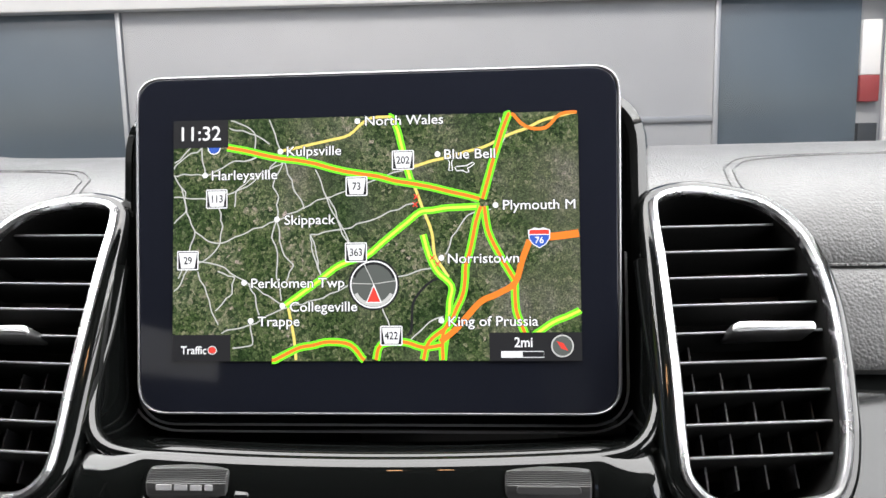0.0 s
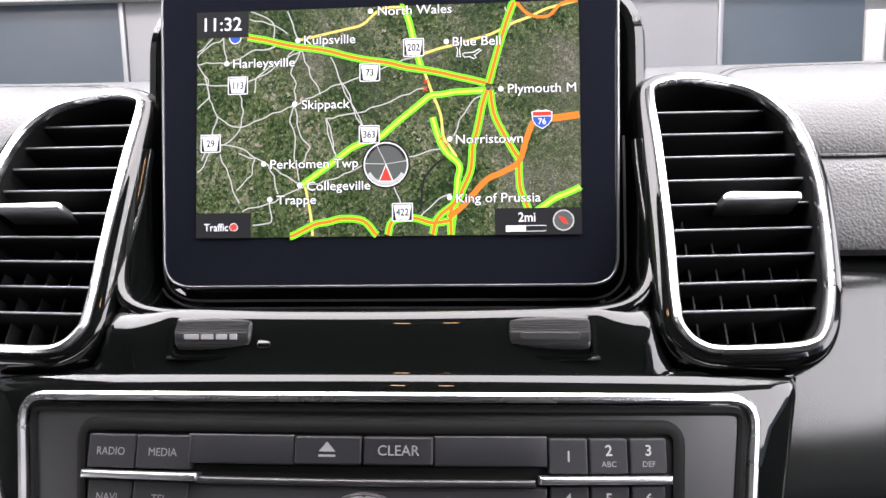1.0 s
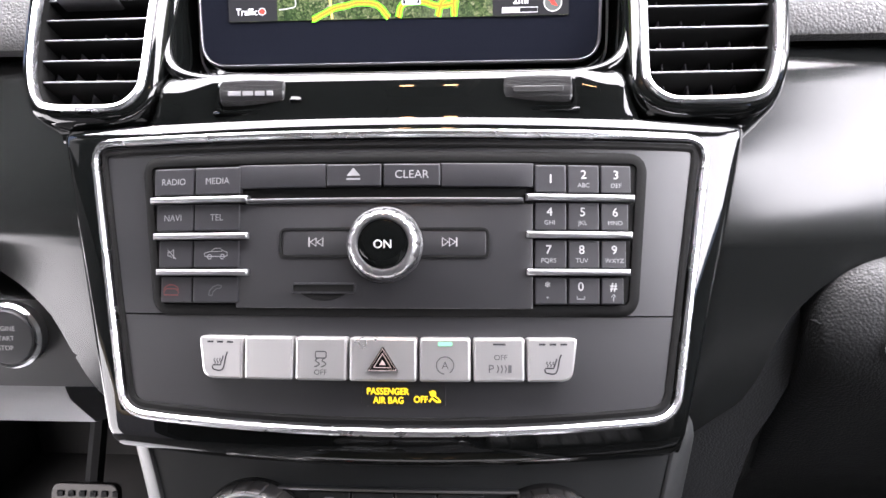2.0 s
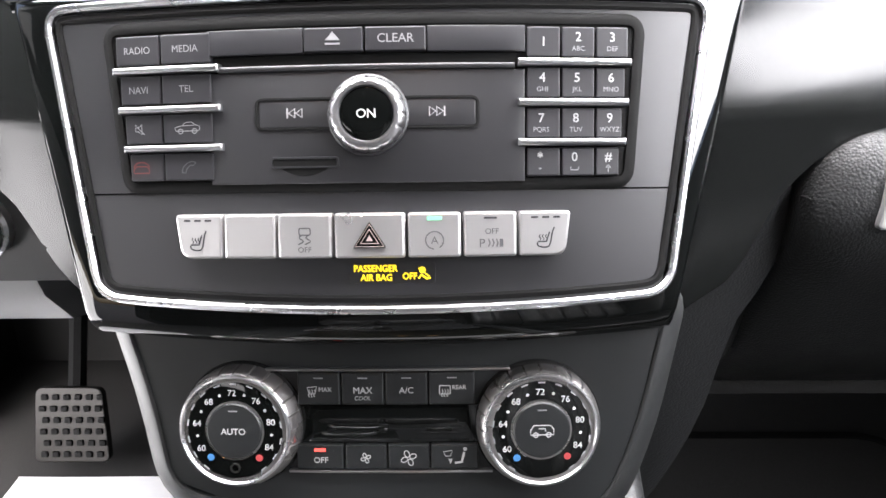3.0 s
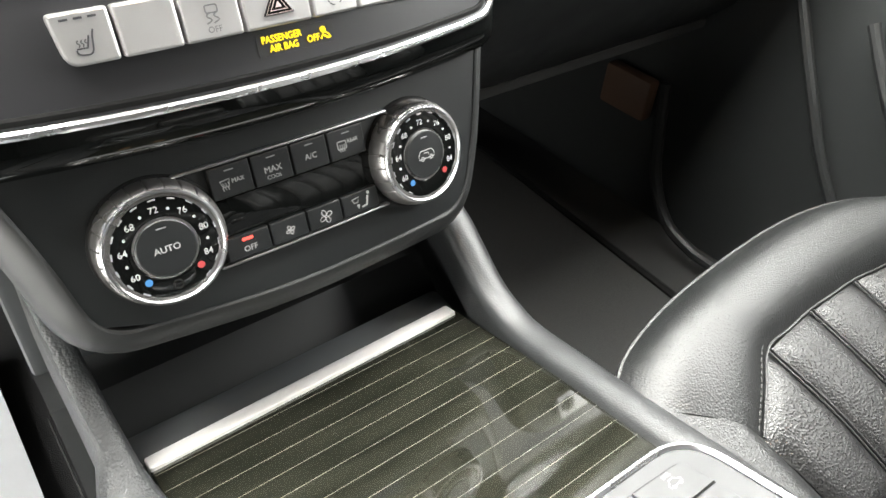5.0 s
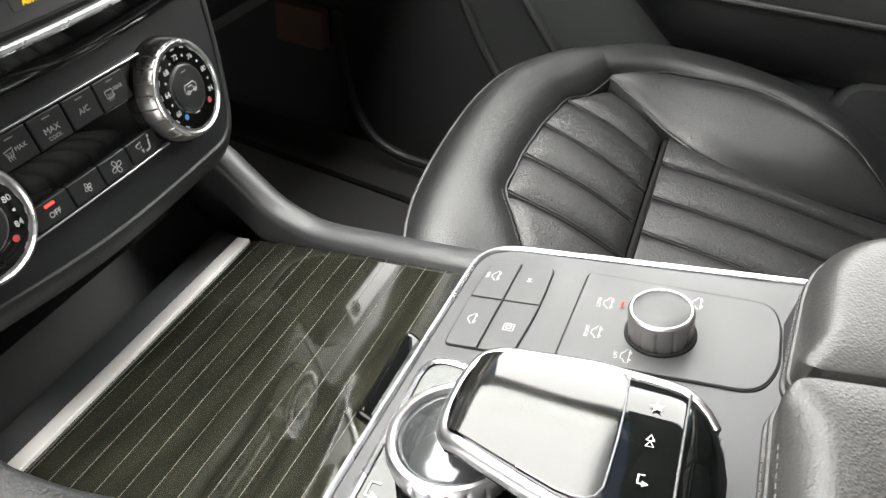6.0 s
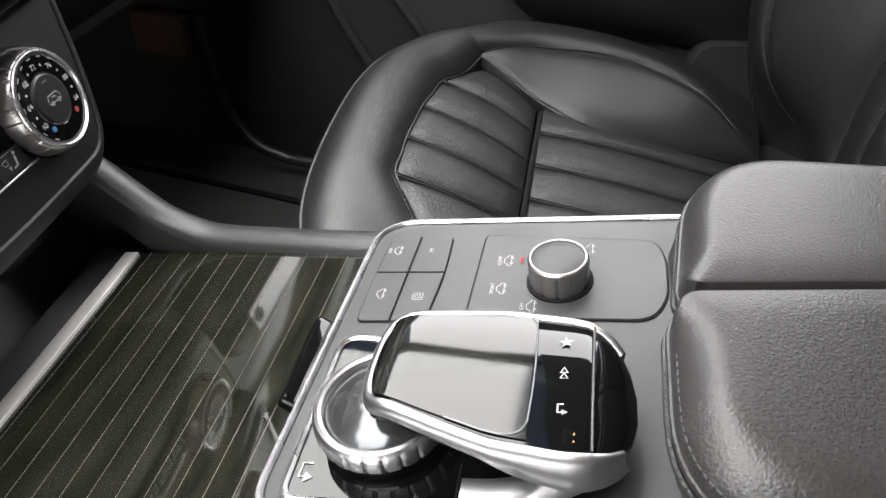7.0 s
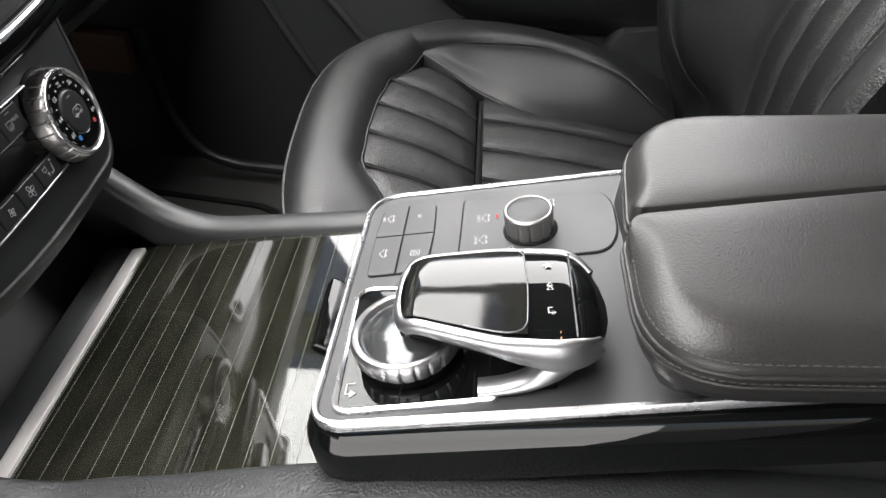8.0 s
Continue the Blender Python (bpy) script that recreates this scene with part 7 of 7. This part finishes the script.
pillow("front_skirt", front_out, [(p[0], p[1] - 0.045, p[2] - 0.16) for p in front_out], 0.010, "leather front skirt", n=32, m=9, mat=LEATHER_FINE, way=(0, 1, 0.1), ends=(0, 0))
sewn(along(front_out, 32), 0.0018, (0, 0.001, -0.002))
sewn(along(front_in, 40), 0.0011, (0, 0.001, 0.0026))
stitches([(p[0] - 0.001, p[1] + 0.005, p[2] + 0.002) for p in front_in], (0, 0, 0.0040))
sewn(along(inner, 40), 0.0012, (0.001, 0, 0.0030))
near_in = [(0.213, -0.001, 0.771), (0.219, -0.04, 0.757), (0.220, -0.078, 0.748), (0.220, -0.2, 0.731), (0.235, -0.40, 0.70)]
near_out = [(0.147, 0.069, 0.774), (0.135, 0.02, 0.765), (0.130, -0.05, 0.758), (0.130, -0.2, 0.748), (0.135, -0.40, 0.73)]
pillow("near_bolster", near_in, near_out, 0.020, "leather bolster beside the console", n=24, m=13, mat=LEATHER_FINE, ends=(0.15, 0.2))
pillow("near_skirt", near_out, [(p[0] - 0.004, p[1], p[2] - 0.16) for p in near_out], 0.006, "leather skirt beside the console", n=24, m=7, mat=LEATHER_FINE, way=(-1, 0, 0), ends=(0, 0))
# near-black rod: paints the shade in the crease between front and rear flutes
part("crease_shade", tube(along([(0.216, -0.074, 0.7385), (0.36, -0.0745, 0.7375), (0.503, -0.0765, 0.7390)], 12), 0.0040, n=8), SHADE, seat)
part("seat_base", block(0.155, -0.46, 0.50, 0.640, 0.030, 0.690, 0.02, 3), SOFT, seat, "black seat base")

# backrest: an upright fluted panel between bolsters that stand forward
ZS = (0.68, 0.72, 0.77, 0.82, 0.87, 0.95, 1.10, 1.25)
YC = (-0.405, -0.400, -0.396, -0.394, -0.398, -0.420, -0.480, -0.550)
YB = (-0.420, -0.394, -0.340, -0.309, -0.298, -0.298, -0.360, -0.430)
YO = (-0.345, -0.333, -0.313, -0.298, -0.288, -0.285, -0.345, -0.420)
NW = (0, 1, 0.1)


def rise(x, ys, dx=0.0):
    return [(x + dx * k / 7, y, z) for k, (y, z) in enumerate(zip(ys, ZS))]


bx = (0.245, 0.298, 0.350, 0.402, 0.454, 0.508)
for i in range(5):
    pillow("back_flute", rise(bx[i], YC), rise(bx[i + 1], YC), 0.007, "padded flute", n=26, m=9, way=NW, ends=(0.4, 0.4))
    for d in (-0.003, 0.003):
        stitches(rise(bx[i + 1] + d, YC), (0, 0.0035, 0.0004))
for side in (1, -1):
    def at(x):
        return 0.3765 + side * (x - 0.3765)
    crest, edge = rise(at(0.582), YB, side * 0.012), rise(at(0.628), YO, side * 0.012)
    pillow("back_bolster", rise(at(0.510), YC), crest, 0.010, "smooth leather back bolster", n=26, m=13, mat=LEATHER_FINE, way=(-0.6 * side, 1, 0.1), ends=(0.3, 0.3))
    pillow("back_side", crest, edge, 0.010, "leather back side", n=26, m=9, mat=LEATHER_FINE, way=NW, ends=(0.2, 0.2))
    pillow("back_flank", edge, [(p[0] - side * 0.01, p[1] - 0.14, p[2]) for p in edge], 0.006, "leather back flank", n=26, m=7, mat=LEATHER_FINE, way=(side, 0, 0), ends=(0, 0))
    stitches([(p[0] - side * 0.004, p[1] + 0.001, p[2]) for p in crest], (0, 0.004, 0))
    stitches([(p[0] + side * 0.004, p[1] + 0.001, p[2]) for p in crest], (0, 0.004, 0))
part("back_shell", profile_solid(lambda x: [(y - 0.012, z) for y, z in zip(YC, ZS)] + [(-0.66, 1.25), (-0.53, 0.66)], span(0.16, 0.60, 6)), SOFT, seat, "black seat back shell")

# ---- passenger side: door, sill, mat ----
door = thing("passenger_door", (0.73, 0.1, 0.7), "black passenger door panel with armrest and curved pocket edge", "car door")
def arm_low(y):
    """Lower edge of the door armrest: level, then rising to its front end."""
    return 0.752 + 0.085 * max(0.0, (y + 0.06) / 0.11) ** 1.3


part("door_armrest", surface(lambda u, v: Vector((0.728 - 0.036 * math.sin(math.pi * min(v * 1.15, 1)) ** 0.6, u, lerp(arm_low(u), 0.96, v))), span(-0.50, 0.050, 24), span(0, 1, 13), thick=(0.03, 0, 0)), LEATHER_FINE, door, "padded leather door armrest")
part("grip_ridge", tube(smooth_loop([(0.696, 0.020, 0.850), (0.690, 0.004, 0.826), (0.688, -0.03, 0.829), (0.688, -0.10, 0.838), (0.688, -0.45, 0.850)], 6, closed=False), 0.004, n=10), LEATHER_FINE, door, "rounded pull ridge")
for a, b, c, d in (((0.715, 0.300, 0.860), (0.703, 0.240, 0.768), (0.700, 0.197, 0.700), (0.700, 0.120, 0.600)), ((0.715, 0.215, 0.860), (0.703, 0.162, 0.794), (0.700, 0.091, 0.714), (0.700, 0.020, 0.630))):
    part("door_edge", tube(smooth_loop([a, b, c, d], 6, closed=False), 0.007, n=10), SOFT, door, "rounded door edge trim")
part("speaker_panel", block(0.715, 0.460, 0.618, 0.740, 0.545, 0.682, 0.006), material("brown_trim", (0.10, 0.055, 0.035), 0.6, grain=600, bump=0.2, spread=0.2), door, "brown lower trim piece")
sill = thing("door_sill", (0.70, 0.1, 0.48), "black plastic door sill trim beside the footwell", "sill trim")
part("sill_trim", tube(smooth_loop([(0.702, 0.430, 0.700), (0.701, 0.412, 0.600), (0.700, 0.395, 0.550), (0.700, 0.361, 0.503), (0.700, 0.315, 0.484), (0.700, 0.250, 0.480), (0.700, -0.1, 0.478), (0.700, -0.5, 0.478)], 6, closed=False), 0.009, n=10), SOFT, sill)
belt = thing("belt_trim", (0.71, -0.29, 0.66), "dark grey plastic trim at the foot of the door pillar", "pillar trim")
part("trim_cover", profile_solid(lambda x: [(-0.243, 0.655), (-0.251, 0.72), (-0.262, 0.762), (-0.272, 0.772), (-0.330, 0.782), (-0.345, 0.770), (-0.345, 0.655)], [0.690, 0.693, 0.72, 0.745]), SOFT, belt)
mat_p = thing("footwell_mat", (0.42, 0.55, 0.46), "black carpet mat with a raised rubber rim", "floor mat")
FLOOR = Face((0.42, 0.45, 0.452), (0, 1, 0.02))
mat_line = fillet([(-0.20, -0.25), (0.20, -0.25), (0.22, 0.30), (-0.20, 0.30)], 0.07, 8)
part("mat_carpet", plate(FLOOR, mat_line, 0.0, 0.010, 0.003), CARPET, mat_p)
part("mat_rim", ring(FLOOR, mat_line, [(-0.006, 0.004), (-0.006, 0.014), (0, 0.017), (0.006, 0.014), (0.006, 0.0)]), SHADE, mat_p, "rubber rim")

# ---- driver's footwell ----
paper = thing("paper_mat", (-0.36, 0.50, 0.46), "white printed paper floor mat with blue slogan", "paper mat")
word = GLYPHS["Take Pride"][0]
SLOGAN_WIDE = 0.208 / ((max(c.x for c in word) - min(c.x for c in word)) * 0.036 / CAP)
PAPERF = Face((-0.36, 0.45, 0.462), (0, 1, 0.04))
part("sheet", surface(lambda u, v: PAPERF(u, v, 0.004 * math.sin(u * 23 + v * 9) * math.sin(v * 14)), span(-0.21, 0.20, 24), span(-0.34, 0.212, 24), thick=(0, 0, -0.001)), PAPER, paper)
tagged(part("slogan", lettering(PAPERF, "Take Pride", -0.0110, 0.1020, 0.036, 0.0075, bold=0.0010, slant=0.12, wide=SLOGAN_WIDE, turn=-0.11), BLUE_INK, paper, "blue slogan"), kind="stuff")
for k in range(3):
    part("print_bar", plate(PAPERF, box2(-0.05, 0.030 - k * 0.06, 0.100 - 0.03 * k, 0.057 - k * 0.06, 0.004), 0.004, 0.0065, 0.0003), BLUE_INK, paper)
brake = thing("brake_pedal", (-0.495, 0.70, 0.525), "brushed steel brake pedal with rubber studs", "pedal")
PF = Face((-0.4950, 0.70, 0.5250), (0, 0.35, 1))
plate_p = part("pedal_plate", plate(PF, fillet([(-0.062, -0.050), (0.045, -0.050), (0.038, 0.055), (-0.055, 0.055)], 0.012), -0.006, 0.004, 0.002), PEDAL, brake)
for i in range(6):
    for j in range(6):
        part("rubber_stud", plate(PF, box2(-0.050 + i * 0.0155 + 0.004 * (j % 2), -0.042 + j * 0.016, -0.041 + i * 0.0155 + 0.004 * (j % 2), -0.034 + j * 0.016, 0.002), 0.003, 0.007, 0.001), SHADE, plate_p)
part("pedal_arm", tube([(-0.500, 0.715, 0.54), (-0.500, 0.775, 0.66), (-0.500, 0.85, 0.80)], 0.012), SHADE, brake)

# driver's side: starter button in the lower trim
lower = thing("lower_trim", (-0.28, 0.32, 0.95), "dark lower dashboard trim beside the steering column", "trim panel")
part("trim_body", profile_solid(lambda x: [(0.315, 1.012), (0.300, 1.004), (0.296, 0.97), (0.303, 0.945), (0.320, 0.938), (0.40, 0.938), (0.40, 1.012)], span(-0.55, -0.155, 14)), SOFT, lower)
part("knee_panel", profile_solid(lambda x: [(0.318, 0.940), (0.322, 0.925), (0.345, 0.895), (0.40, 0.875), (0.46, 0.870), (0.46, 0.94)], span(-0.62, -0.230, 14)), material("grey_knee_panel", (0.20, 0.20, 0.205), 0.4, grain=900, bump=0.2, spread=0.1), lower, "light grey knee panel")
STARTF = Face((-0.2400, 0.296, 0.9835), (0, 0.1, 1))
button = thing("start_button", tuple(STARTF(0, 0, 0)), "round silver-ringed engine start button", "start button")
part("button_ring", lathe(STARTF, 0, 0, [(0.0205, -0.002), (0.0205, 0.004), (0.0190, 0.006), (0.0170, 0.005)], 48), CHROME, button, "chrome ring")
part("button_cap", lathe(STARTF, 0, 0, [(0.0172, 0.000), (0.0170, 0.006), (0.0160, 0.007), (0.004, 0.0075)], 48), CONSOLE, button, "grey button cap")
for word, v in (("ENGINE", 0.006), ("START", 0.0), ("STOP", -0.006)):
    part("legend", lettering(STARTF, word, 0, v, 0.0028, 0.0082, bold=0.00005), LEGEND, button)
part("column_shroud", tube([(-0.40, 0.38, 0.99), (-0.40, 0.20, 0.97)], 0.05, n=16), SOFT, lower, "black column shroud")
